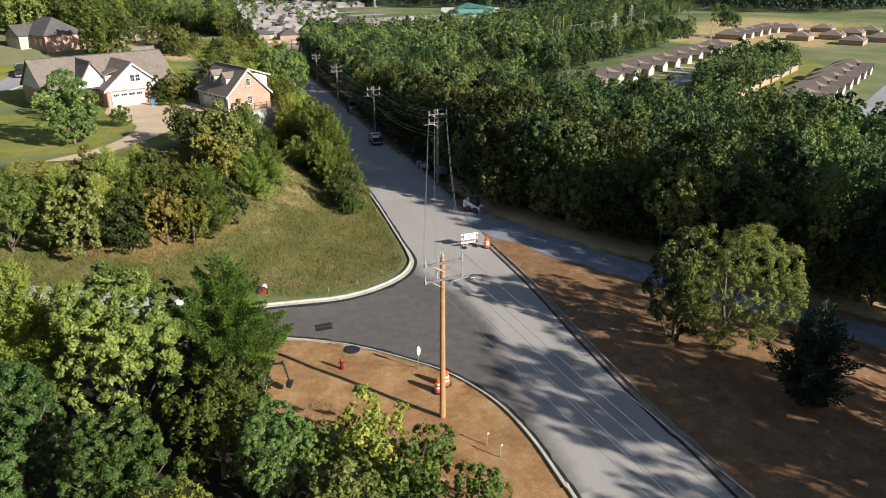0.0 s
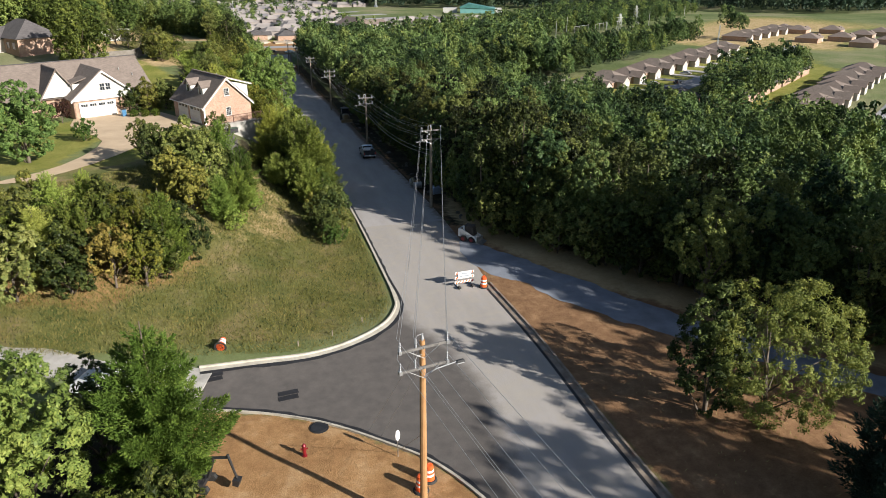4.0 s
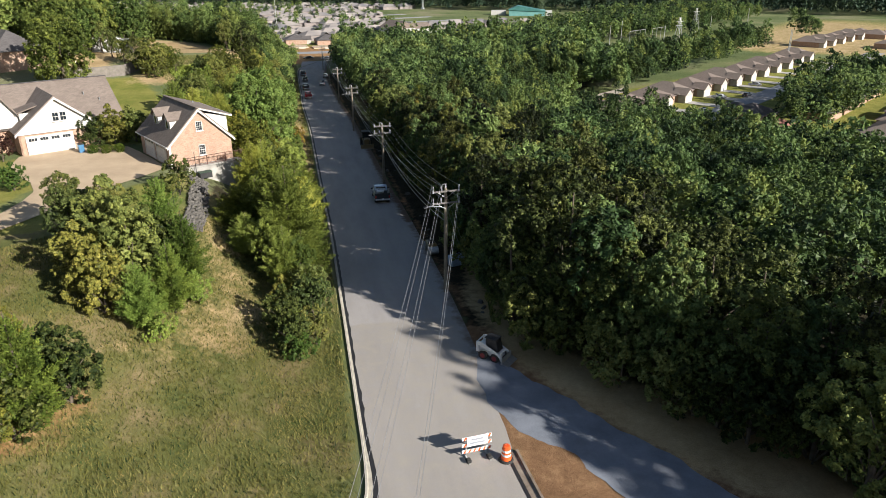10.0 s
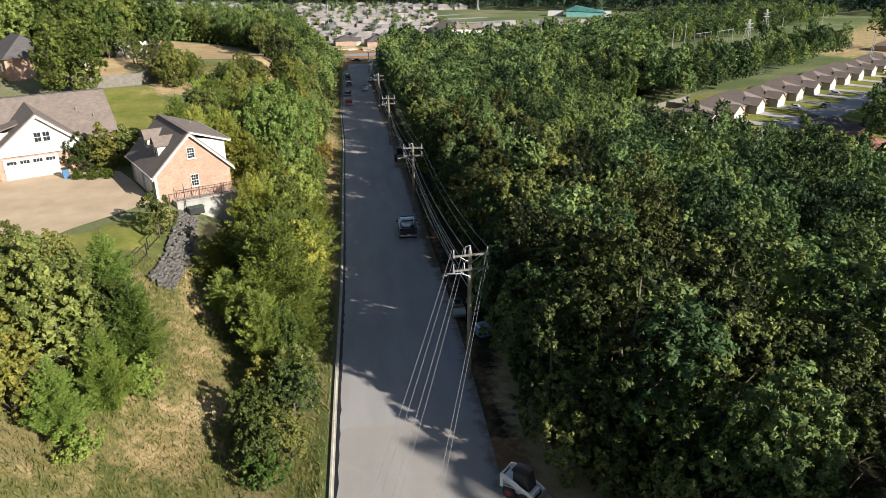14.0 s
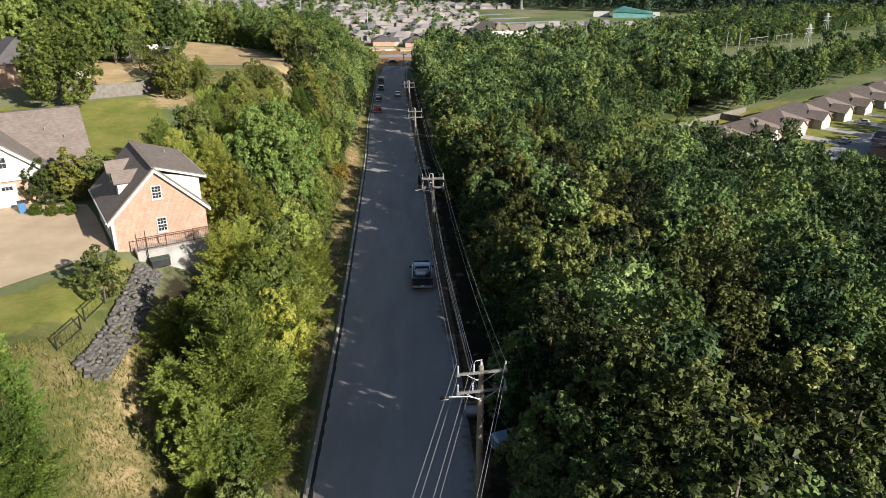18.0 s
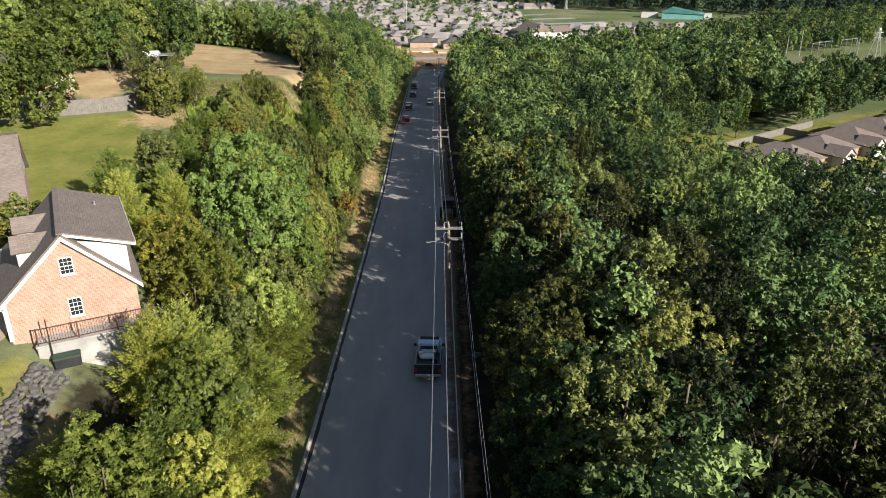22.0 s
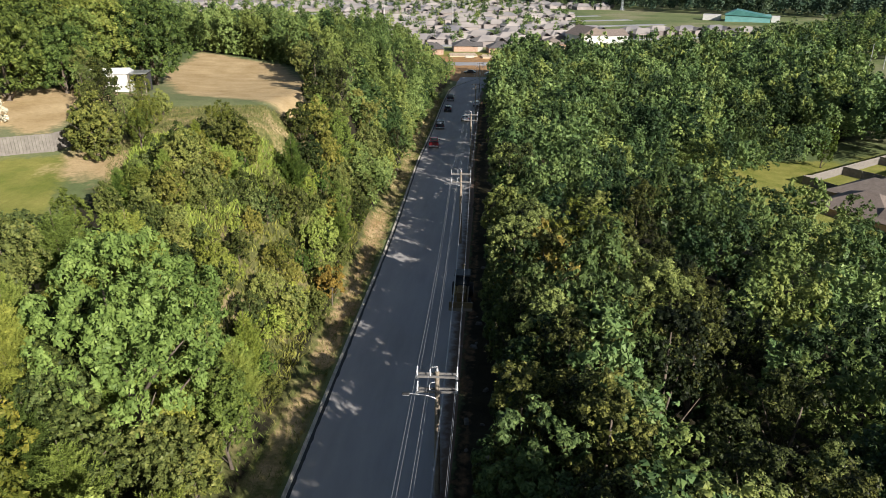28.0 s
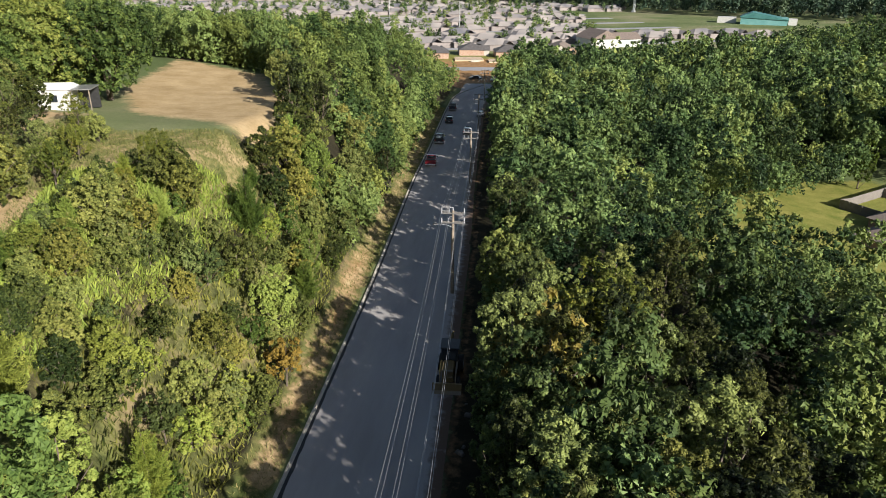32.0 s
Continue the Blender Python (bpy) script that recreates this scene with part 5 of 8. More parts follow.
def window(parent, x, z, w, h, y=-0.02, cols=3, rows=4, face=0.0, origin=(0, 0, 0), trim=TRIM):
    """A sash window: frame, sill, dark panes; face turns it about the vertical."""
    e = new("window")
    e.parent = parent
    e.matrix_basis = Matrix.Translation(origin) @ pose(0, 0, 0, 0, 0, face) @ Matrix.Translation((x, y, z))
    g = Geo()
    b = 0.06
    g.box((0, 0, h / 2 - b / 2), (w, 0.09, b)).box((0, 0, -h / 2 + b / 2), (w, 0.09, b)).box((-w / 2 + b / 2, 0, 0), (b, 0.09, h - 2 * b)).box((w / 2 - b / 2, 0, 0), (b, 0.09, h - 2 * b))
    g.box((0, -0.005, 0), (w - 2 * b, 0.08, 0.05))
    part("frame", g, trim, e, "white window frame")
    bars = Geo()
    iw, ih = w - 2 * b, h - 2 * b
    for i in range(1, cols):
        bars.box((-iw / 2 + iw * i / cols, 0.0, 0), (0.02, 0.05, ih))
    for j in range(1, rows):
        if j * 2 != rows:
            bars.box((0, 0.0, -ih / 2 + ih * j / rows), (iw, 0.05, 0.02))
    part("glazing_bars", bars, trim, e)
    for s in (-1, 1):
        part("pane", Geo().box((0, 0.02, s * ih / 4), (iw, 0.02, ih / 2 - 0.02)), GLASS, e, "dark glass pane")
    part("sill", Geo().box((0, -0.05, -h / 2 - 0.03), (w + 0.12, 0.16, 0.06)), trim, e)
    return e


def garage_door(parent, origin, face, w, h, lites=4):
    e = new("garage_door")
    e.parent = parent
    e.matrix_basis = Matrix.Translation(origin) @ pose(0, 0, 0, 0, 0, face)
    tagged(e, "white sectional garage door with a row of small panes")
    for j in range(4):
        zz = h / 8 + j * h / 4
        part("panel", Geo().box((w / 2, 0, zz), (w, 0.06, h / 4 - 0.02)), TRIM, e, bevel=0.008)
    for i in range(lites):
        x = w * (i + 0.5) / lites
        part("pane", Geo().box((x, -0.035, h * 7 / 8), (w / lites * 0.72, 0.02, h / 4 * 0.62)), GLASS, e, "dark glass pane")
        for k in (-1, 1):
            part("muntin", Geo().box((x + k * w / lites * 0.12, -0.05, h * 7 / 8), (0.03, 0.015, h / 4 * 0.62)), TRIM, e)
    g = Geo().box((-0.07, -0.02, h / 2), (0.14, 0.12, h)).box((w + 0.07, -0.02, h / 2), (0.14, 0.12, h)).box((w / 2, -0.02, h + 0.08), (w + 0.28, 0.12, 0.16))
    part("door_frame", g, TRIM, e)


def brick_garage():
    W, D, EA, AP = 6.9, 9.3, 2.5, 5.85
    e = thing("garage", turned(-10.2, 89.7, 5.62, HOUSE_TURN), "two-storey brick garage with white trim and brown shingled roof", "garage")
    part("front_wall", gable_wall(W, EA, AP), BRICK, e, "tumbled red brick gable wall")
    g = gable_wall(W, EA, AP)
    part("back_wall", bpy_shift(g, (0, D - 0.2, 0)), BRICK, e)
    part("side_wall", Geo().box((0.1, D / 2, EA / 2 - 0.3), (0.2, D - 0.4, EA + 0.6)), BRICK, e)
    part("side_wall", Geo().box((W - 0.1, D / 2, EA / 2 - 0.3), (0.2, D - 0.4, EA + 0.6)), BRICK, e)
    k = (AP - EA) / (W / 2)
    ov, of = 0.35, 0.3
    roof = slope_slab(Geo(), (-ov, -of, EA - ov * k + 0.16), (W / 2, -of, AP + 0.16), (W / 2, D + of, AP + 0.16), (-ov, D + of, EA - ov * k + 0.16))
    part("roof", roof, ROOF, e, "brown-grey shingle slope")
    # the slope away from the driveway, below and beside the shed dormer
    part("roof", slope_slab(Geo(), (W / 2, -of, AP + 0.16), (W + ov, -of, EA - ov * k + 0.16), (W + ov, D + of, EA - ov * k + 0.16), (W / 2, D + of, AP + 0.16)), ROOF, e)
    part("ridge_cap", Geo().box((W / 2, D / 2, AP + 0.17), (0.34, D + 0.6, 0.07)), ROOF, e)
    # raised white boards under the gable edge
    for s in (0, 1):
        a, b = ((-ov, EA - ov * k + 0.02), (W / 2, AP + 0.02)) if s == 0 else ((W / 2, AP + 0.02), (W + ov, EA - ov * k + 0.02))
        g = Geo().profile([(a[0], a[1] - 0.26), (b[0], b[1] - 0.26), (b[0], b[1]), (a[0], a[1])], -of - 0.03, -of + 0.06)
        part("barge_board", g, TRIM, e, "white barge board")
    # shed dormer, white, with a shallow roof
    x1, zt = W - 0.15, AP - 1.15
    g = Geo().profile([(W / 2 + 0.3, AP - 0.5), (x1, EA + 0.1), (x1, zt)], 0.25, 0.4)
    part("dormer_cheek", g, SIDING, e, "white sided dormer cheek")
    part("dormer_cheek", Geo().profile([(W / 2 + 0.3, AP - 0.5), (x1, EA + 0.1), (x1, zt)], D - 0.4, D - 0.25), SIDING, e)
    part("dormer_wall", Geo().box((x1 - 0.06, D / 2, (EA + zt) / 2), (0.12, D - 0.84, zt - EA - 0.1)), SIDING, e)
    part("dormer_roof", slope_slab(Geo(), (W / 2, -0.1, AP + 0.21), (W + 0.35, -0.1, zt + 0.12), (W + 0.35, D + 0.1, zt + 0.12), (W / 2, D + 0.1, AP + 0.21)), ROOF, e, "shallow shingled dormer roof")
    part("fascia", Geo().box((W + 0.36, D / 2, zt + 0.04), (0.04, D + 0.2, 0.2)), TRIM, e)
    part("fascia", Geo().profile([(W / 2, AP - 0.02), (W + 0.34, zt - 0.1), (W + 0.34, zt + 0.06), (W / 2, AP + 0.14)], -0.16, -0.12), TRIM, e)
    part("vent_pipe", Geo().tube([(5.6, 6.6, AP - 0.8), (5.6, 6.6, AP - 0.25)], 0.07, 8), STEEL, e)
    # two gabled dormers over the driveway side
    for y in (2.6, 6.2):
        zc = EA + 1.0
        xs = (zc - EA) / k
        d = new("dormer")
        d.parent = e
        tagged(d, "small white gabled dormer")
        d.matrix_basis = Matrix.Translation((xs, y, zc))
        h, w, dep = 1.15, 1.3, 2.3
        part("dormer_front", Geo().profile([(-w / 2, -0.5), (w / 2, -0.5), (w / 2, h), (0, h + 0.6), (-w / 2, h)], -0.0, 0.12).rot(), SIDING, d)
        for s in (-1, 1):
            part("cheek", Geo().profile([(0, 0), (dep * 0.6, h), (0, h)], s * (w / 2) - 0.05, s * (w / 2) + 0.05), SIDING, d)
            part("dormer_roof", slope_slab(Geo(), (-0.25, 0, h + 0.72), (-0.25, s * (w / 2 + 0.25), h - 0.08), (dep * 0.62, s * (w / 2 + 0.25), h - 0.08), (dep, 0, h + 0.72), 0.1), ROOF, d)
        part("sash", Geo().box((-0.03, 0, 0.55), (0.05, 0.62, 0.95)), TRIM, d)
        part("pane", Geo().box((-0.062, 0, 0.55), (0.02, 0.48, 0.8)), GLASS, d, "dark glass pane")
    window(e, 3.45, 4.0, 0.74, 1.05)
    window(e, 3.5, 1.4, 0.74, 1.15)
    garage_door(e, (-0.03, 4.0, 0), -90, 2.75, 2.1, 3)
    garage_door(e, (-0.03, 7.6, 0), -90, 2.75, 2.1, 3)
    part("corner_board", Geo().box((0.02, -0.02, EA / 2), (0.2, 0.1, EA)), TRIM, e)
    part("gutter", Geo().tube([(-ov - 0.05, -of, EA - ov * k + 0.08), (-ov - 0.05, D + of, EA - ov * k + 0.08)], 0.07, 8), TRIM, e)
    part("downpipe", Geo().tube([(-0.3, -0.1, EA - 0.3), (-0.08, -0.06, EA - 0.6), (-0.08, -0.06, 0.0)], 0.045, 6), TRIM, e)


def bpy_shift(g, d):
    g.v = [(x + d[0], y + d[1], z + d[2]) for x, y, z in g.v]
    return g


def rot_profile(self):
    """Turn a profile so that it faces -x."""
    self.v = [(y, x, z) for x, y, z in self.v]
    self.f = [tuple(reversed(f)) for f in self.f]
    return self


Geo.rot = rot_profile
brick_garage()

# terrace wall, rail and air-conditioning units below the garage
w = thing("retaining_wall", turned(-10.2, 89.7, 5.6, HOUSE_TURN), "stained pale concrete retaining wall below the garage", "wall")
part("wall", Geo().box((4.4, -0.75, -1.7), (6.4, 1.5, 3.3)), CONCRETE_OLD, w, bevel=0.03)
part("coping", Geo().box((4.4, -1.4, 0.02), (6.5, 0.34, 0.12)), CONCRETE_OLD, w, bevel=0.02)


def railing(m, length, label, height=1.0, gap=0.14, mat=IRON, name="railing"):
    e = thing(name, m, label, "railing")
    part("top_rail", Geo().box((length / 2, 0, height), (length, 0.05, 0.05)), mat, e)
    part("bottom_rail", Geo().box((length / 2, 0, 0.12), (length, 0.04, 0.04)), mat, e)
    n = int(length / gap)
    bar = Geo().tube([(0, 0, 0.12), (0, 0, height)], 0.011, 5).mesh("baluster", mat)
    for i in range(1, n):
        o = part("baluster", bar, mat, e)
        o.location = (i * length / n, 0, 0)
    post = Geo().box((0, 0, height / 2 + 0.03), (0.07, 0.07, height + 0.06)).mesh("post", mat)
    k = max(1, round(length / 2.2))
    for i in range(k + 1):
        o = part("post", post, mat, e)
        o.location = (i * length / k, 0, 0)
    return e


R = turned(-10.2, 89.7, 5.68, HOUSE_TURN)
railing(R @ Matrix.Translation((1.3, -1.4, 0)), 6.2, "rust-red iron railing on the terrace wall by the garage")
a = thing("air_conditioner", R @ Matrix.Translation((2.6, -2.3, ground_z(-7.4, 89) - 5.68 + 0.02)), "dark green outdoor unit at the foot of the terrace wall", "air conditioner")
part("housing", Geo().box((0, 0, 0.32), (1.35, 0.7, 0.6)), BLACK, a, bevel=0.04)
part("lid", Geo().box((0, 0, 0.66), (1.42, 0.76, 0.08)), plain("dark_green_plastic", (0.02, 0.045, 0.03), (0.04, 0.075, 0.05), 0.5, relief=0.0), a, "dark green lid", bevel=0.02)
a = thing("post", R @ Matrix.Translation((1.9, -1.75, ground_z(-8.2, 88.6) - 5.68)), "slender dark post beside the terrace wall", "post")
part("shaft", Geo().tube([(0, 0, 0), (0, 0, 2.4)], [0.04, 0.03], 8), BLACK, a)
part("finial", Geo().tube([(0, 0, 2.38), (0, 0, 2.5)], [0.05, 0.02], 8), BLACK, a)
# stone-edged bank below the lawn, and the iron rails on it
for (x0, y0), (x1, y1) in (((-8.0, 88.2), (-7.5, 84.0)), ((-7.5, 84.0), (-7.0, 79.5)), ((-7.0, 79.5), (-7.0, 74.5))):
    L = math.hypot(x1 - x0, y1 - y0)
    ang = math.degrees(math.atan2(y1 - y0, x1 - x0))
    zz = (ground_z(x0 - 0.6, y0) + ground_z(x1 - 0.6, y1)) / 2 + 0.25
    e = thing("stone_wall", turned(x0, y0, zz, ang), "rough bank of loose grey limestone edging the lawn", "wall")
    rr_ = np.random.default_rng(int(abs(y0 * 10)))
    blk = [bevelled(Geo().box((0, 0, 0), (0.26 + 0.1 * i, 0.22 + 0.04 * i, 0.2)), "stone", STONE, 0.03) for i in range(4)]
    m_ = turned(x0, y0, 0, ang)
    for row in range(7):
        x = rr_.uniform(0, 0.3)
        while x < L - 0.1:
            k = rr_.integers(4)
            o = part("stone", blk[k], STONE, e)
            q = m_ @ Vector((x, row * 0.24 - 0.1, 0))
            o.location = (x, row * 0.24 - 0.1 + rr_.uniform(-0.08, 0.08), ground_z(q.x, q.y) - zz + rr_.uniform(0.02, 0.12) + 0.04 * (6 - row))
            o.rotation_euler = (rr_.uniform(-0.25, 0.25), rr_.uniform(-0.25, 0.25), rr_.uniform(-0.9, 0.9))
            x += 0.34 + 0.08 * k
for x0, y0, a in ((-8.3, 82.2, -94), (-8.3, 78.6, -96)):
    railing(turned(x0, y0, ground_z(x0, y0), a), 2.6, "black iron railing at the edge of the lawn", 0.95, 0.5, BLACK)


def white_house():
    e = thing("house", turned(-27.9, 98.2, 5.4, HOUSE_TURN), "white-sided house with brick base and brown shingled roofs", "house")
    W, EA, AP, D = 8.6, 2.9, 6.4, 8.0
    part("brick_base", Geo().box((W / 2, 0.1, 1.05), (W, 0.2, 3.3)), BRICK, e, "pinkish brick band round the garage door")
    part("gable", Geo().profile([(-0.1, EA - 0.25), (W + 0.1, EA - 0.25), (W + 0.1, EA), (W / 2, AP), (-0.1, EA)], -0.05, 0.2), SIDING, e, "white sided gable")
    part("side_wall", Geo().box((0.1, D / 2, EA / 2 - 0.3), (0.2, D, EA + 0.6)), BRICK, e)
    part("side_wall", Geo().box((W - 0.1, D / 2, EA / 2 - 0.3), (0.2, D, EA + 0.6)), BRICK, e)
    k = (AP - EA) / (W / 2)
    for s in (0, 1):
        x0 = -0.4 if s == 0 else W + 0.4
        part("roof", slope_slab(Geo(), (x0, -0.4, EA - 0.4 * k + 0.18), (W / 2, -0.4, AP + 0.18), (W / 2, D, AP + 0.18), (x0, D, EA - 0.4 * k + 0.18)), ROOF, e)
        a, b = ((x0, EA - 0.4 * k), (W / 2, AP)) if s == 0 else ((W / 2, AP), (x0, EA - 0.4 * k))
        part("barge_board", Geo().profile([(a[0], a[1] - 0.25), (b[0], b[1] - 0.25), (b[0], b[1] + 0.03), (a[0], a[1] + 0.03)], -0.46, -0.38), TRIM, e)
    part("eave_band", Geo().box((W / 2, -0.1, EA - 0.3), (W + 0.5, 0.3, 0.16)), TRIM, e)
    garage_door(e, (0.8, -0.04, 0), 0, 4.7, 2.1, 4)
    for x in (4.15, 4.95):
        window(e, x, 4.15, 0.72, 1.05, -0.08, 2, 2)
    # main block behind, ridge along the front
    X0, X1, Y0, Y1, RZ, EZ = -7.5, 12.2, 3.2, 14.0, 6.9, 3.0
    ym = (Y0 + Y1) / 2
    part("wall", Geo().box(((X0 + X1) / 2, (Y0 + Y1) / 2, EZ / 2 - 0.4), (X1 - X0, Y1 - Y0, EZ + 0.8)), BRICK, e)
    part("gable", Geo().profile([(Y0, EZ), (Y1, EZ), (ym, RZ)], X1 - 0.2, X1).rot(), SIDING, e)
    part("gable", Geo().profile([(Y0, EZ), (Y1, EZ), (ym, RZ)], X0, X0 + 0.2).rot(), SIDING, e)
    kk = (RZ - EZ) / (ym - Y0)
    part("roof", slope_slab(Geo(), (X0 - 0.3, Y0 - 0.5, EZ - 0.5 * kk + 0.18), (X1 + 0.3, Y0 - 0.5, EZ - 0.5 * kk + 0.18), (X1 + 0.3, ym, RZ + 0.18), (X0 - 0.3, ym, RZ + 0.18)), ROOF, e)
    part("roof", slope_slab(Geo(), (X0 - 0.3, ym, RZ + 0.18), (X1 + 0.3, ym, RZ + 0.18), (X1 + 0.3, Y1 + 0.5, EZ - 0.5 * kk + 0.18), (X0 - 0.3, Y1 + 0.5, EZ - 0.5 * kk + 0.18)), ROOF, e)
    part("ridge_cap", Geo().box(((X0 + X1) / 2, ym, RZ + 0.19), (X1 - X0 + 0.6, 0.34, 0.07)), ROOF_DARK, e)
    for x, y in ((9.0, 6.2), (10.5, 5.2)):
        part("vent_pipe", Geo().tube([(x, y, RZ - (ym - y) * kk), (x, y, RZ - (ym - y) * kk + 0.55)], 0.07, 8), STEEL, e)
    # second, higher gable to the side and a dormer on the wing's slope
    part("gable", Geo().profile([(-3.2, 3.0), (1.6, 3.0), (-0.8, 6.7)], 2.4, 2.6), SIDING, e)
    for s in (-1, 1):
        part("roof", slope_slab(Geo(), (-0.8 + s * 2.8, 2.0, 2.75), (-0.8, 2.0, 6.9), (-0.8, 9.0, 6.9), (-0.8 + s * 2.8, 9.0, 2.75)), ROOF, e)
    d = new("dormer")
    d.parent = e
    d.matrix_basis = Matrix.Translation((0.9, 3.0, 3.4))
    part("dormer_front", Geo().box((0, 0, 0.6), (0.14, 2.2, 1.3)), SIDING, d)
    for s in (-1, 1):
        part("cheek", Geo().profile([(0, -0.1), (1.6, 1.2), (0, 1.2)], s * 1.1 - 0.05, s * 1.1 + 0.05), SIDING, d)
    part("dormer_roof", slope_slab(Geo(), (-0.35, -1.35, 1.3), (-0.35, 1.35, 1.3), (2.6, 1.35, 2.2), (2.6, -1.35, 2.2), 0.12), ROOF, d)
    part("pane", Geo().box((-0.09, 0, 0.6), (0.03, 0.8, 0.8)), GLASS, d, "dark glass pane")


white_house()


def far_house(x, y, z, turn, w, d, label, wall=BRICK, roof=ROOF, h=2.7, rise=2.6, group=""):
    """A single-storey house with a hipped roof, a gabled garage bay, door and windows."""
    e = thing("house", turned(x, y, z, turn), label, "house", group)
    fill_house(e, w, d, wall, roof, h, rise)
    return e


def fill_house(e, w, d, wall, roof, h, rise):
    part("wall", Geo().box((w / 2, d / 2, h / 2 - 0.4), (w, d, h + 0.8)), wall, e)
    o, r = 0.45, min(w, d) / 2
    c = [(-o, -o, h), (w + o, -o, h), (w + o, d + o, h), (-o, d + o, h)]
    if w >= d:
        a, b = (r * 0.9, d / 2, h + rise), (w - r * 0.9, d / 2, h + rise)
        faces = [(0, 1, 5, 4), (1, 2, 5), (2, 3, 4, 5), (3, 0, 4)]
    else:
        a, b = (w / 2, r * 0.9, h + rise), (w / 2, d - r * 0.9, h + rise)
        faces = [(0, 1, 4), (1, 2, 5, 4), (2, 3, 5), (3, 0, 4, 5)]
    g = Geo()
    g.v = c + [a, b]
    g.f = faces + [(3, 2, 1, 0)]
    part("roof", g, roof, e)
    gw, gd = min(5.6, w * 0.5), 2.4
    part("garage_bay", Geo().profile([(0, -0.4), (gw, -0.4), (gw, h), (gw / 2, h + 1.7), (0, h)], -gd, 0.1), PALE_WALL, e, "pale gabled garage bay")
    for s in (0, 1):
        x0 = -0.3 if s == 0 else gw + 0.3
        part("bay_roof", slope_slab(Geo(), (x0, -gd - 0.3, h - 0.15), (gw / 2, -gd - 0.3, h + 1.85), (gw / 2, 2.5, h + 1.85), (x0, 2.5, h - 0.15)), roof, e)
    part("garage_door", Geo().box((gw / 2, -gd - 0.02, 1.05), (gw * 0.8, 0.06, 2.1)), TRIM, e, "white garage door")
    for k in range(2):
        part("window", Geo().box((gw + (w - gw) * (0.3 + 0.4 * k), -0.03, 1.5), (1.0, 0.06, 1.2)), GLASS, e, "dark window")


far_house(-53.0, 151.0, ground_z(-50, 147) - 0.1, -50, 11, 8, "low house with a dark hipped roof beneath the oaks", BRICK, ROOF_DARK, 2.8, 3.2)
tagged(new("house_drive", ribbon(smooth_path([(-90, 98), (-60, 104), (-48, 114), (-45.5, 126), (-47, 134)], 2.0), [(-2.6, -0.4), (-2.6, 0.12), (2.6, 0.12), (2.6, -0.4)], "house_drive", SUBURB_ROAD)), "grey asphalt drive curving up to the hilltop house", "driveway", kind="structure")
s = thing("shed", turned(-37.8, 168.0, ground_z(-33, 169), 14), "white trailer-like shed with a dark open bay on the hilltop", "shed")
part("wall", Geo().box((2.7, 1.8, 1.0), (5.4, 3.2, 2.8)), SIDING, s)
part("roof", Geo().profile([(0.05, 2.36), (3.55, 2.36), (1.8, 2.95)], -0.2, 5.6).rot(), PAINT_WHITE, s, "white low metal roof")
part("window", Geo().box((3.6, 0.19, 1.35), (0.9, 0.05, 0.8)), GLASS, s, "dark window")
# black sheet standing for the shade within the open bay
part("bay_back", Geo().box((6.6, 3.3, 1.0), (2.3, 0.12, 2.6)), BLACK, s, "black panel for the shade inside the open bay")
part("bay_roof", Geo().box((6.6, 1.8, 2.34), (2.5, 3.4, 0.1)), STEEL, s, "grey lean-to roof")
for px_ in (5.6, 7.6):
    part("post", Geo().box((px_, 0.25, 1.0), (0.1, 0.1, 2.6)), POLE_OLD, s)
# board fence on the hill
def board_fence(p, q, label, height=1.8, mat=WOOD_FENCE):
    L = math.hypot(q[0] - p[0], q[1] - p[1])
    ang = math.degrees(math.atan2(q[1] - p[1], q[0] - p[0]))
    e = thing("fence", turned(p[0], p[1], 0, ang), label, "fence")
    n = int(L / 0.3)
    me = Geo().box((0, 0, height / 2), (0.285, 0.03, height)).mesh("board", mat)
    post = Geo().box((0, 0.08, height / 2), (0.1, 0.1, height)).mesh("post", mat)
    for i in range(n):
        x = (i + 0.5) * L / n
        o = part("board", me, mat, e)
        o.location = (x, 0, ground_z(p[0] + (q[0] - p[0]) * x / L, p[1] + (q[1] - p[1]) * x / L) + 0.02 * math.sin(i * 2.3))
        if i % 8 == 0:
            o = part("post", post, mat, e)
            o.location = (x, 0, ground_z(p[0] + (q[0] - p[0]) * x / L, p[1] + (q[1] - p[1]) * x / L))


board_fence((-35.0, 137.6), (-26.2, 142.2), "silvered wooden board fence across the hill lawn")
board_fence((-26.2, 142.2), (-24.6, 146.5), "silvered wooden board fence turning up the hill")
bin_ = thing("wheeled_bin", turned(-21.8, 99.0, 5.5, 30), "blue wheeled bin beside the garage", "bin")
part("body", Geo().box((0, 0, 0.5), (0.55, 0.6, 0.95), None, 1.12), car_paint("blue_plastic", (0.05, 0.16, 0.30), 0.0), bin_, bevel=0.03)
part("lid", Geo().box((0, 0, 1.02), (0.64, 0.7, 0.08)), BLACK, bin_, bevel=0.02)

# ---------- the suburb in the valley ----------
ROW_TURN = 38.0
ru, rv = Vector((math.cos(radians(ROW_TURN)), math.sin(radians(ROW_TURN)), 0)), Vector((-math.sin(radians(ROW_TURN)), math.cos(radians(ROW_TURN)), 0))


def copy_house(base, x, y, turn, label=""):
    o = copy_thing(base, turned(x, y, ground_z(x, y), turn))
    return tagged(o, label)


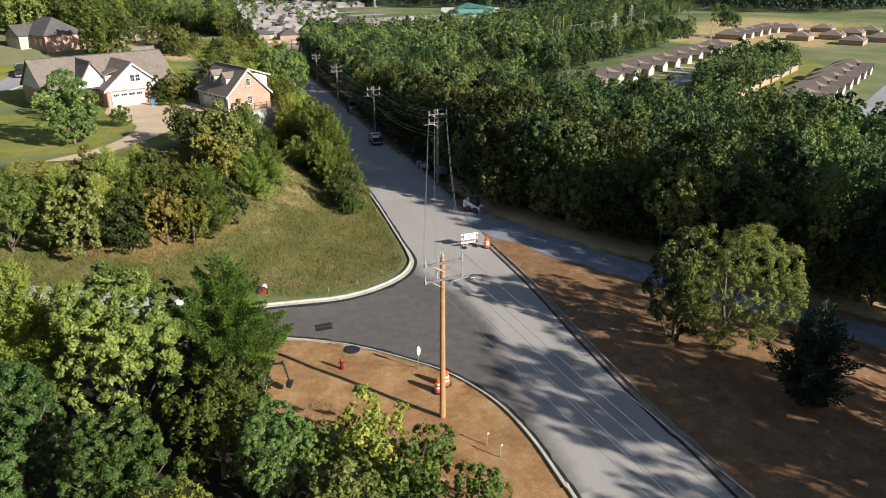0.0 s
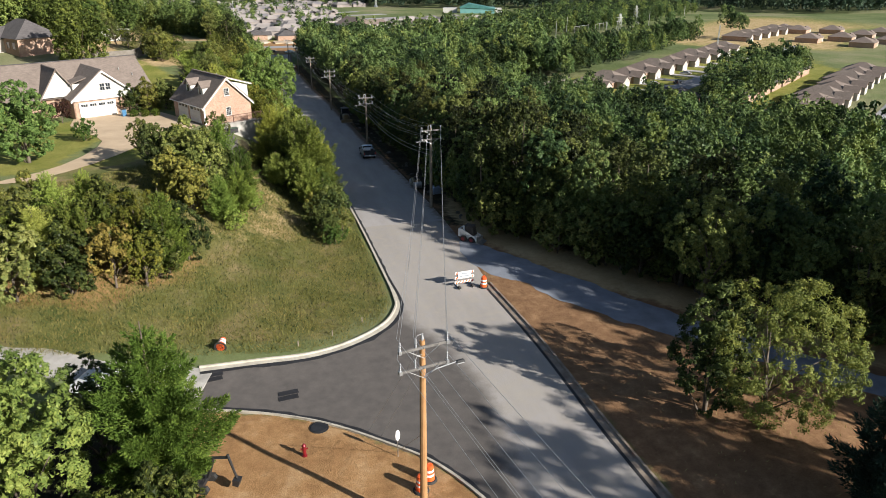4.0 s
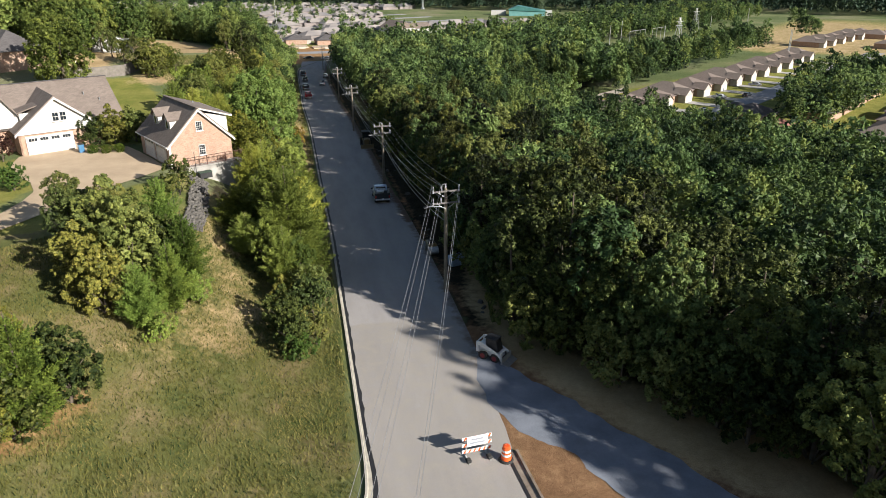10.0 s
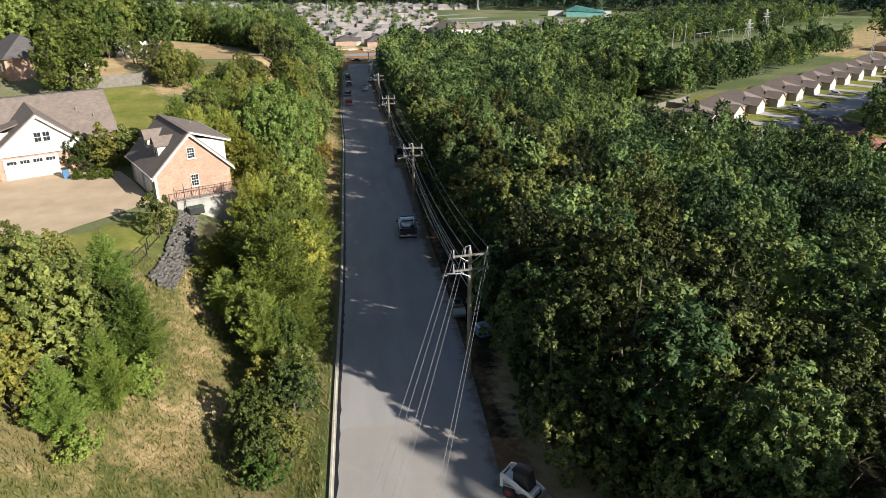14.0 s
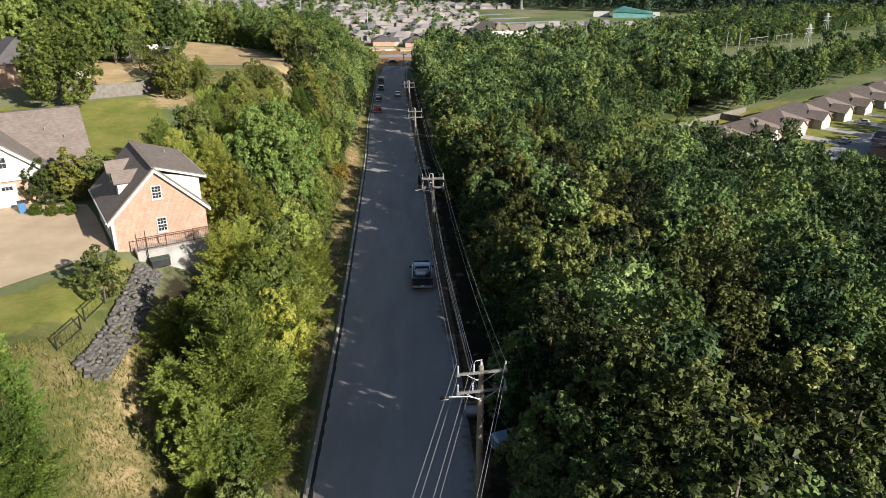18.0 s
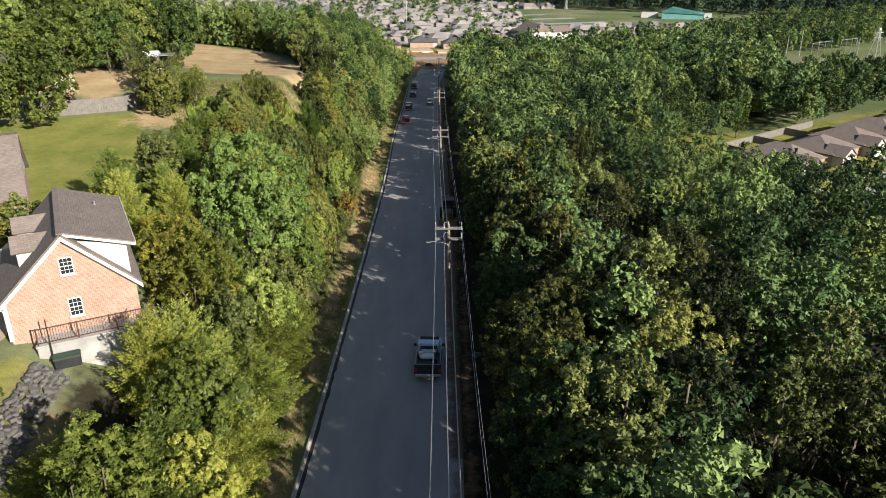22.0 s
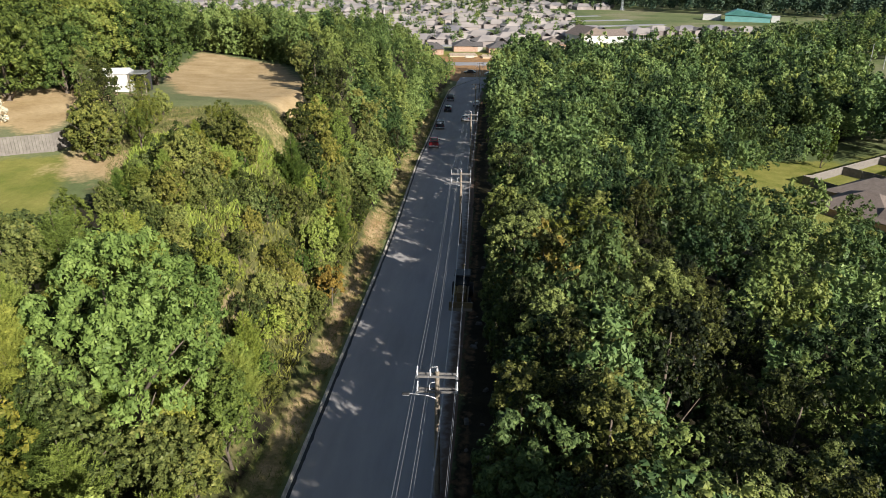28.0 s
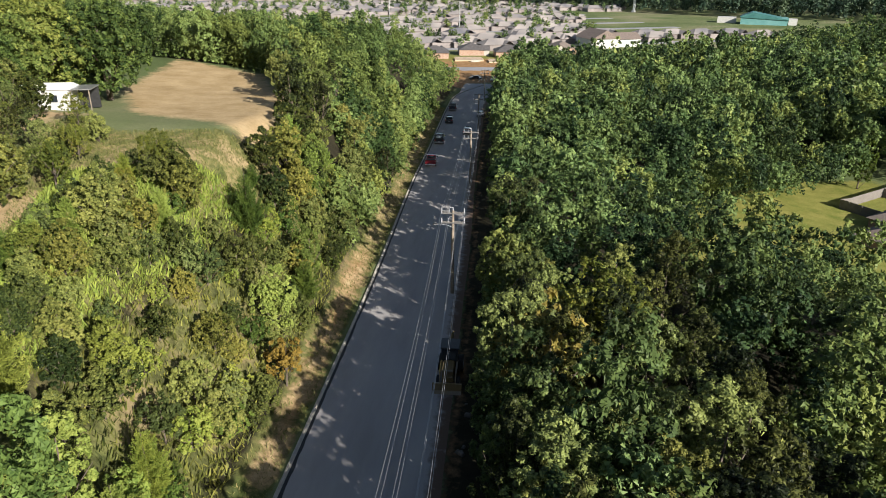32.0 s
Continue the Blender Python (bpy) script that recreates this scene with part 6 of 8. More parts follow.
row_label = "brown-roofed brick bungalow in a suburban row"
kinds = [(12.2, 13.0, ROOF_TAN, 2.7), (11.6, 14.0, ROOF, 2.9), (12.6, 12.0, ROOF_TAN, 2.6)]
protos = []
start = Vector((87.6, 199.6, 0))
for i in range(14):
    p = start + ru * (15.0 * (i - 1)) + (ru * 2.5 - rv * 3.5 if i == 0 else Vector((0, 0, 0)))
    if i < 3:
        w_, d_, rf, rs = kinds[i]
        protos.append(far_house(p.x, p.y, ground_z(p.x + 6, p.y + 6), ROW_TURN, w_, d_, row_label, BRICK, rf, 2.7, rs, "row of bungalows"))
    else:
        copy_house(protos[i % 3], p.x, p.y, ROW_TURN)
opp = far_house(130.0, 204.0, ground_z(130, 195), ROW_TURN + 180, 12.5, 12, "dark-roofed brick bungalow across the suburban street", BRICK, ROOF_DARK, 2.7, 2.8, "bungalows across the street")
red = far_house(124.0, 187.5, ground_z(120, 180), ROW_TURN + 180, 12, 12, "bungalow with a reddish shingled roof", BRICK, ROOF_RED, 2.7, 2.7, "bungalows across the street")
for i in range(2, 8):
    p = Vector((129.0, 188.0, 0)) + ru * (15 * i)
    copy_house(opp, p.x, p.y, ROW_TURN + 180)
for i in range(9):
    p = Vector((141.0, 151.0, 0)) + ru * (15.0 * i)
    copy_house(protos[(i + 1) % 3], p.x, p.y, ROW_TURN, "brown-roofed brick bungalow on the second suburban street")
for i in range(10):
    p = Vector((160.0, 128.0, 0)) + ru * (15.5 * i)
    copy_house(protos[i % 3], p.x + 12, p.y + 8, ROW_TURN + 180, "brown-roofed brick bungalow on the second suburban street")
for x, y in ((274, 360), (286, 368), (299, 377), (312, 386), (325, 394), (338, 402)):
    copy_house(protos[int(x) % 3], x, y, ROW_TURN, "small brown-roofed house by the open field")
for x, y in ((350, 398), (318, 350), (371, 392), (341, 350), (365, 360), (390, 372), (330, 322), (356, 330)):
    copy_house(protos[int(x) % 3], x, y, ROW_TURN + 90, "small brown-roofed house by the open field")


def lane(a, b, w, name, label, lift=0.08):
    a, b = Vector(a), Vector(b)
    n = int((b - a).length / 8)
    pts = [tuple((a + (b - a) * i / n).to_2d()) for i in range(n + 1)]
    return tagged(new(name, ribbon(pts, [(-w / 2, -0.3), (-w / 2, lift), (w / 2, lift), (w / 2, -0.3)], name, SUBURB_ROAD)), label, "road", kind="structure")


s0 = start + rv * -17
lane(tuple(s0 - ru * 18), tuple(s0 + ru * 240), 8.0, "suburb_street", "pale asphalt suburban street")
s1 = Vector((141.0, 151.0, 0)) + rv * -15
lane(tuple(s1 - ru * 20), tuple(s1 + ru * 240), 8.0, "suburb_street", "pale asphalt suburban street")
for i in range(14):
    p = start + ru * (15.0 * (i - 1) + 2.8) + rv * -2.4
    q = p + rv * -10.6
    tagged(new("driveway", ribbon([tuple(p.to_2d()), tuple(q.to_2d())], [(-2.4, -0.3), (-2.4, 0.1), (2.4, 0.1), (2.4, -0.3)], "driveway", CONCRETE_OLD)), "pale concrete drive before a bungalow", "driveway", kind="structure")
# back-yard fences
for i in range(1, 4):
    p = start + ru * (15.0 * (i - 1) + 7.2) + rv * 14
    q = p + rv * 9
    board_fence((p.x, p.y), (q.x, q.y), "grey-brown board fence between back yards")
    q2 = q + ru * 15.0
    board_fence((q.x, q.y), (q2.x, q2.y), "grey-brown board fence along the back yards")


def car(e, paint, length=4.6, width=1.82, height=1.45, pickup=False, cargo=False, roof=None):
    """A car or pickup along +y: body, cabin, glass, lamps, bumpers and wheels."""
    L, W2 = length / 2, width / 2
    if pickup:
        low = Geo().profile([(-L, 0.45), (-L, 1.05), (L * 0.42, 1.08), (L * 0.95, 0.98), (L, 0.8), (L, 0.42)], -W2, W2).rot()
        cab = Geo().profile([(-L * 0.12, 1.06), (-L * 0.07, 1.78), (L * 0.22, 1.8), (L * 0.46, 1.07)], -W2 * 0.86, W2 * 0.86).rot()
    else:
        low = Geo().profile([(-L, 0.4), (-L * 0.98, 0.92), (L * 0.5, 0.95), (L * 0.94, 0.8), (L, 0.62), (L, 0.36)], -W2, W2).rot()
        cab = Geo().profile([(-L * 0.72, 0.9), (-L * 0.5, height), (L * 0.12, height), (L * 0.5, 0.92)], -W2 * 0.84, W2 * 0.84).rot()
    part("body", low, paint, e, bevel=0.06)
    part("cabin", cab, roof or paint, e, bevel=0.07)
    if pickup:
        part("rear_window", Geo().box((0, -L * 0.105, 1.45), (width * 0.66, 0.05, 0.42), Matrix.Rotation(-0.12, 3, "X")), GLASS, e)
        part("windscreen", Geo().box((0, L * 0.36, 1.45), (width * 0.74, 0.06, 0.72), Matrix.Rotation(-0.72, 3, "X")), GLASS, e)
        part("side_window", Geo().box((W2 * 0.86, L * 0.08, 1.46), (0.04, L * 0.3, 0.4)), GLASS, e)
        part("side_window", Geo().box((-W2 * 0.86, L * 0.08, 1.46), (0.04, L * 0.3, 0.4)), GLASS, e)
        part("bed", Geo().box((0, -L * 0.55, 1.075), (width * 0.84, L * 0.8, 0.03)), BLACK, e, "black bed liner")
        for s in (-1, 1):
            part("bed_rail", Geo().box((s * (W2 - 0.07), -L * 0.55, 1.22), (0.12, L * 0.86, 0.3)), paint, e, bevel=0.03)
            part("mirror", Geo().box((s * (W2 + 0.12), L * 0.28, 1.25), (0.24, 0.12, 0.2)), BLACK, e, bevel=0.03)
        part("tailgate", Geo().box((0, -L + 0.05, 1.15), (width * 0.9, 0.08, 0.44)), paint, e, bevel=0.02)
    else:
        part("windscreen", Geo().box((0, L * 0.31, 1.18), (width * 0.74, 0.05, L * 0.5), Matrix.Rotation(-0.95, 3, "X")), GLASS, e)
        part("rear_window", Geo().box((0, -L * 0.62, 1.18), (width * 0.7, 0.05, 0.62), Matrix.Rotation(0.75, 3, "X")), GLASS, e)
        for s in (-1, 1):
            part("side_window", Geo().box((s * W2 * 0.85, -L * 0.15, 1.17), (0.04, L * 0.75, 0.32)), GLASS, e)
            part("mirror", Geo().box((s * (W2 + 0.07), L * 0.33, 0.98), (0.16, 0.1, 0.12)), paint, e)
    for s in (-1, 1):
        part("tail_light", Geo().box((s * (W2 - 0.12), -L - 0.005, 0.9), (0.18, 0.04, 0.3)), LAMP_RED, e, "red tail light")
        part("headlight", Geo().box((s * (W2 - 0.2), L - 0.03, 0.72), (0.3, 0.08, 0.16)), CERAMIC, e, "clear headlight")
    part("bumper", Geo().box((0, -L - 0.03, 0.52), (width * 0.96, 0.14, 0.2)), STEEL if pickup else BLACK, e, bevel=0.03)
    part("bumper", Geo().box((0, L + 0.02, 0.5), (width * 0.96, 0.12, 0.2)), BLACK, e, bevel=0.03)
    part("number_plate", Geo().box((0, -L - 0.11, 0.62), (0.3, 0.02, 0.15)), REFLECT, e)
    r = 0.38 if pickup else 0.33
    tyre = Geo().tube([(-0.12, 0, 0), (-0.09, 0, 0), (0.09, 0, 0), (0.12, 0, 0)], [r * 0.9, r, r, r * 0.9], 14).mesh("tyre", RUBBER, False)
    rim = Geo().tube([(-0.125, 0, 0), (0.125, 0, 0)], r * 0.58, 10).mesh("rim", STEEL)
    for sx in (-1, 1):
        for sy in (-0.6, 0.62):
            wl = new("wheel", tyre)
            wl.parent = e
            wl.location = (sx * (W2 - 0.12), sy * L, r)
            part("rim", rim, STEEL, wl, "silver wheel rim")
    if cargo:
        part("toolbox", Geo().box((0, -L * 0.25, 1.3), (width * 0.6, 0.5, 0.42)), STEEL, e, "silver toolbox in the bed", bevel=0.03)
        part("bucket", Geo().tube([(-0.6, -L * 0.36, 1.1), (-0.6, -L * 0.36, 1.5)], [0.14, 0.17], 10), PAINT_WHITE, e)
        part("hose_reel", Geo().tube([(0.3, -L * 0.6, 1.25), (0.7, -L * 0.6, 1.25)], 0.2, 10), BLACK, e)
        # white load of no known kind
        part("tarpaulin", Geo().box((-0.1, -L * 0.42, 1.25), (1.0, 0.6, 0.28)), REFLECT, e, bevel=0.08)


def vehicle(x, y, turn, label, category, paint, **k):
    e = thing({"pickup truck": "pickup_truck"}.get(category, "car"), turned(x, y, ground_z(x, y) + 0.01, turn), label, category)
    slope = math.atan2(ground_z(x, y + 2) - ground_z(x, y - 2), 4)
    if abs(turn) < 30:
        e.matrix_basis = e.matrix_basis @ Matrix.Rotation(slope, 4, "X")
    car(e, paint, **k)
    return e


for i, off in enumerate((10, 34, 62, 71, 96, 130, 160)):
    p = start + ru * off + rv * (-13 if i % 2 else -7)
    vehicle(p.x, p.y, ROW_TURN - 90 if i % 2 else ROW_TURN, "parked car on the suburban street", "car", [PAINT_DARK, PAINT_SILVER, PAINT_WHITE][i % 3])

# the far town: streets of small houses
r = np.random.default_rng(77)
tw, tr = Geo(), Geo()
town_trees, spots = [], []
def town_house(x, y, a, w, d, h=3.0, rise=2.6):
    z = ground_z(x, y)
    m = Matrix.Rotation(a, 3, "Z")
    tw.box((x, y, z + h / 2 - 0.5), (w, d, h + 1), m)
    o = 0.5
    c = [Vector((sx * (w / 2 + o), sy * (d / 2 + o), 0)) for sx, sy in ((-1, -1), (1, -1), (1, 1), (-1, 1))] + [Vector((-w / 2 + d * 0.42, 0, rise)), Vector((w / 2 - d * 0.42, 0, rise))]
    n = len(tr.v)
    tr.v += [tuple(m @ p + Vector((x, y, z + h))) for p in c]
    tr.f += [(n, n + 1, n + 5, n + 4), (n + 1, n + 2, n + 5), (n + 2, n + 3, n + 4, n + 5), (n + 3, n, n + 4)]
    q = m @ Vector((w * 0.25, -d / 2 - 1.2, 0))
    tw.box((x + q.x, y + q.y, z + h / 2 - 0.5), (5.5, 2.6, h + 1), m)
    n = len(tr.v)
    g = [Vector((w * 0.25 + sx, yy, zz)) for yy in (-d / 2 - 2.9, -d / 2 + 3) for sx, zz in ((-3.1, -0.1), (0, 1.9), (3.1, -0.1))]
    tr.v += [tuple(m @ p + Vector((x, y, z + h))) for p in g]
    tr.f += [(n, n + 1, n + 4, n + 3), (n + 1, n + 2, n + 5, n + 4)]


ang = radians(24)
cu, cv = np.array([math.cos(ang), math.sin(ang)]), np.array([-math.sin(ang), math.cos(ang)])
for j in range(15):
    base_ = np.array([-190.0, 400.0]) + cv * j * 46
    for i in range(34):
        for side_ in (0, 1):
            p = base_ + cu * (i * 17.5) + cv * (side_ * 24)
            p = p + r.uniform(-1.5, 1.5, 2)
            x, y = p
            if (y < 464 and -45 < x < 58) or y < 420 + 0.25 * max(0, x - 40) or (x > 70 and 540 < y < 790) or (x > 150 and y < 700) or r.random() < 0.27 or (120 < x and y > 760) or x > 330:
                continue
            if abs((j * 46) % 230 - 184) < 20 and r.random() < 0.7:
                continue
            town_house(x, y, ang + (math.pi if side_ else 0), r.uniform(15, 19), r.uniform(10, 12))
            for _ in range(r.integers(1, 6)):
                town_trees.append((x + r.uniform(-9, 9), y + r.uniform(-9, 9)))
for x, y in ((8, 468), (25, 470), (-8, 478), (40, 505), (62, 500), (20, 530), (95, 540), (112, 548), (130, 552), (70, 545), (150, 560), (165, 548), (48, 560), (2, 500)):
    town_house(x, y, ang, 17, 11)
WALL_TOWN = plain("town_brick_and_siding", (0.13, 0.11, 0.105), (0.30, 0.265, 0.25), 0.9, scale=0.06, fine=1.0, relief=0.0)
roof_town, nt_, b_ = material("town_shingles")
nt_.links.new(ramp(nt_, noise_at(nt_, coords(nt_), 0.045, 2), ((0.3, (0.11, 0.11, 0.125)), (0.5, (0.21, 0.19, 0.18)), (0.7, (0.32, 0.285, 0.265)))), b_.inputs["Base Color"])
b_.inputs["Roughness"].default_value = 0.95
tagged(new("town_walls", tw.mesh("town_walls", WALL_TOWN)), "brick and siding walls of small houses in the far town", "houses", kind="stuff")
tagged(new("town_roofs", tr.mesh("town_roofs", roof_town)), "brown and grey shingled roofs of the far town", "roofs", kind="stuff")
for j in range(0, 15):
    b0 = np.array([-190.0, 400.0]) + cv * (j * 46 - 11) - cu * 30
    b1 = b0 + cu * (420 if j < 6 else 330)
    lane((b0[0], b0[1], 0), (b1[0], b1[1], 0), 8.5, "town_street", "pale street in the far town", 0.15)

lane((-60, 384, 0), (70, 394, 0), 12.0, "cross_street", "pale street crossing beyond the end of the road", 0.12)
for x, y, w_, d_ in ((-8.5, 416, 13, 9), (7.0, 412, 11, 8)):
    e = thing("house_foundation", turned(x, y, ground_z(x, y), 8), "new pale concrete house foundation in bare clay", "foundation")
    part("slab", Geo().box((w_ / 2, d_ / 2, 0.25), (w_, d_, 0.7)), DRIVE, e)
    for k in range(4):
        part("formwork_board", Geo().box((w_ / 2, k * d_ / 3, 0.75), (w_ * 0.92, 0.16, 0.32)), POLE_OLD, e, "timber formwork board")
    # stacked timber as one block
    part("crate", Geo().box((w_ * 0.7, -2.2, 0.5), (4.0, 1.3, 1.0)), CONCRETE, e, "pale stack of timber")
for x, y, a_, base in ((-14, 437, 188, opp), (3.5, 440, 98, opp), (20, 446, 188, opp), (-30, 432, 98, opp), (37, 452, 12, protos[1])):
    copy_house(base, x, y, a_, "dark-roofed new house at the edge of the town" if base is opp else "brown-roofed new house at the edge of the town")
# large white building and the long hall with a green roof
e = thing("hall", turned(58, 478, ground_z(60, 480), 24), "white gabled hall with a pale roof by the town", "building")
part("wall", Geo().box((8, 9, 2.2), (16, 18, 5.4)), SIDING, e)
part("roof", Geo().profile([(-0.6, 4.8), (16.6, 4.8), (8, 9.2)], -0.6, 18.6), ROOF_TAN, e)
part("annex_wall", Geo().box((24, 10, 1.8), (16, 12, 4.4)), SIDING, e)
part("annex_roof", Geo().profile([(3.4, 3.9), (16.6, 3.9), (10, 7.0)], 15.5, 32.5).rot(), ROOF_TAN, e)
GREEN_ROOF = plain("teal_metal_roof", (0.045, 0.16, 0.15), (0.08, 0.23, 0.215), 0.5, 0.2, scale=0.3, fine=4, relief=0.0)
e = thing("sports_hall", turned(188, 668, ground_z(190, 660), -18, 0.74), "long school hall with a teal metal roof and white walls", "building")
part("wall", Geo().box((20, 12, 3), (44, 24, 8)), plain("teal_panels", (0.10, 0.26, 0.25), (0.16, 0.34, 0.33), 0.6, scale=0.2, fine=3, relief=0.0), e)
part("roof", Geo().profile([(-3, 6.8), (43, 5.2), (43, 5.8), (8, 12), (-3, 7.4)], -1, 25), GREEN_ROOF, e)
part("annex", Geo().box((-16, 20, 2), (18, 14, 7)), SIDING, e, "white flat-roofed annex")
part("annex", Geo().box((47, 14, 2), (8, 12, 8)), SIDING, e, "white flat-roofed annex")
e = thing("tower_mast", turned(127, 800, ground_z(127, 800), 0), "tall white cylindrical mast in the far town", "mast")
part("shaft", Geo().tube([(0, 0, -2), (0, 0, 40)], [1.3, 1.0], 16), PAINT_WHITE, e)
part("base", Geo().tube([(0, 0, -1), (0, 0, 2)], [2.4, 1.9], 16), PAINT_WHITE, e)


def pylon(x, y, h, label):
    e = thing("pylon", turned(x, y, ground_z(x, y), 30), label, "pylon")
    for sx in (-1, 1):
        for sy in (-1, 1):
            part("leg", Geo().tube([(sx * 2.2, sy * 2.2, 0), (sx * 0.7, sy * 0.7, h * 0.7), (sx * 0.3, sy * 0.3, h)], 0.14, 5), STEEL, e)
    for i in range(7):
        z0, z1 = h * i / 7, h * (i + 1) / 7
        w0, w1 = 2.2 - 2.0 * i / 7, 2.2 - 2.0 * (i + 1) / 7
        part("brace", Geo().tube([(-w0, -w0, z0), (w1, -w1, z1)], 0.08, 4).tube([(w0, w0, z0), (-w1, w1, z1)], 0.08, 4), STEEL, e)
    for z in (0.72, 0.86):
        part("crossarm", Geo().box((0, 0, h * z), (7.0, 0.3, 0.25)), STEEL, e)
    return e


pylon(205, 385, 15, "grey steel lattice pylon by the open field")
pylon(262, 470, 15, "grey steel lattice pylon by the far woods")
for x, y, h in ((225, 317, 14), (222, 312, 14), (150, 362, 12), (163, 380, 12), (176, 395, 13), (190, 372, 12), (250, 430, 13), (320, 500, 13), (-18, 560, 20), (-70, 600, 18)):
    e = thing("steel_mast", turned(x, y, ground_z(x, y), 0), "slender pale steel mast of the substation" if y < 520 else "slender pale steel mast in the far town", "mast")
    part("shaft", Geo().tube([(0, 0, -1), (0, 0, h)], [0.22, 0.12], 8), STEEL, e)
for x, y, l in ((176, 384, 18), (196, 398, 16)):
    e = thing("gantry", turned(x, y, ground_z(x, y), ROW_TURN), "grey steel gantry of the substation", "gantry")
    for k in range(4):
        part("post", Geo().box((k * l / 3, 0, 4), (0.16, 0.16, 9)), STEEL, e)
    part("beam", Geo().box((l / 2, 0, 8.3), (l, 0.16, 0.2)), STEEL, e)

# trees of the valley: behind the row, between the streets, in the town and beyond
def mass(points, keys, seed, n=260, grow=3.0, lo=0.9, hi=1.3):
    q = np.random.default_rng(seed)
    out = []
    for x, y in points:
        v = TREE_KINDS[keys[q.integers(len(keys))]][3].reshape(-1, 3, 3)
        v = v[q.choice(len(v), min(n, len(v)), replace=False)]
        c = v.mean(1, keepdims=True)
        s_ = q.uniform(lo, hi)
        out.append((c + (v - c) * grow).reshape(-1, 3) * s_ * np.array([1, 1, q.uniform(0.85, 1.15)]) + np.array([x, y, ground_z(x, y)]))
    return np.concatenate(out)


back_row = [(106 + 124 * t + q_ * -2.4, 236 + 103 * t + q_ * 3.2 + 2 * math.sin(t * 40)) for t in np.linspace(0, 1, 34) for q_ in (0, 1.5, 3) if t < 0.95 and abs(t - 0.40) > 0.05]
clump = scatter([(121, 171), (130, 165), (150, 181), (182, 206), (205, 226), (194, 240), (154, 212), (136, 192)], 5.6, 51)
tagged(new("valley_trees", blades("valley_trees", np.concatenate([mass(back_row, ["mid_oak_d", "mid_oak_c", "mid_oak_a"], 52, 1350, 1.0, 1.0, 1.5), mass(scatter([(84, 244), (97, 240), (108, 238), (150, 272), (140, 300), (95, 275)], 5.6, 74), ["mid_oak_d", "mid_oak_a"], 60, 1350, 1.0, 0.9, 1.3), mass(clump, ["mid_oak_a", "mid_oak_b"], 53, 1350, 1.0, 1.05, 1.35)]), LEAF_MASS)),
       "tall green trees between the suburban rows", "trees", kind="stuff")
mid = scatter([(115, 300), (138, 350), (146, 400), (215, 428), (270, 480), (400, 600), (330, 640), (230, 560), (150, 470), (110, 420), (60, 400), (90, 362)], 8.5, 54)
far = scatter([(-60, 885), (60, 842), (140, 785), (230, 722), (320, 690), (430, 640), (520, 560), (700, 620), (900, 760), (800, 900), (500, 960), (150, 1000), (-60, 1010), (-500, 1150), (-560, 1040)], 14.0, 55)
edge_trees = [(274 + 5 * i % 9, 372 + 4 * i) for i in range(5)] + [(280, 372), (284, 378), (276, 380)]
tagged(new("far_woods", blades("far_woods", np.concatenate([mass(mid, ["far_oak_a", "far_oak_b", "far_oak_c"], 56, 400, 1.15), mass(town_trees, ["far_oak_b", "far_oak_a"], 58, 180, 1.5, 0.42, 0.85), mass(edge_trees, ["mid_oak_d"], 59, 1350, 1.0, 1.1, 1.5)]), LEAF_MASS)),
       "green trees among the town streets and fields", "woods", kind="stuff")
tagged(new("distant_woods", blades("distant_woods", mass(far, ["far_oak_a", "far_oak_c"], 57, 200, 1.7, 1.3, 1.9), LEAF_FAR_HAZE)), "woods beyond the town, leaf colour tinted blue for haze", "woods", kind="stuff")

# ---------- power line ----------
def insulator(parent, p, tilt=0.0, length=0.42, name="insulator"):
    g = Geo()
    n = 5
    for i in range(n):
        z = length * i / n
        g.tube([(0, 0, z), (0, 0, z + length / n * 0.5), (0, 0, z + length / n)], [0.022, 0.048, 0.022], 8)
    o = part(name, g, CERAMIC, parent, "grey ribbed insulator")
    o.location = p
    o.rotation_euler = (tilt, 0, 0)
    return o


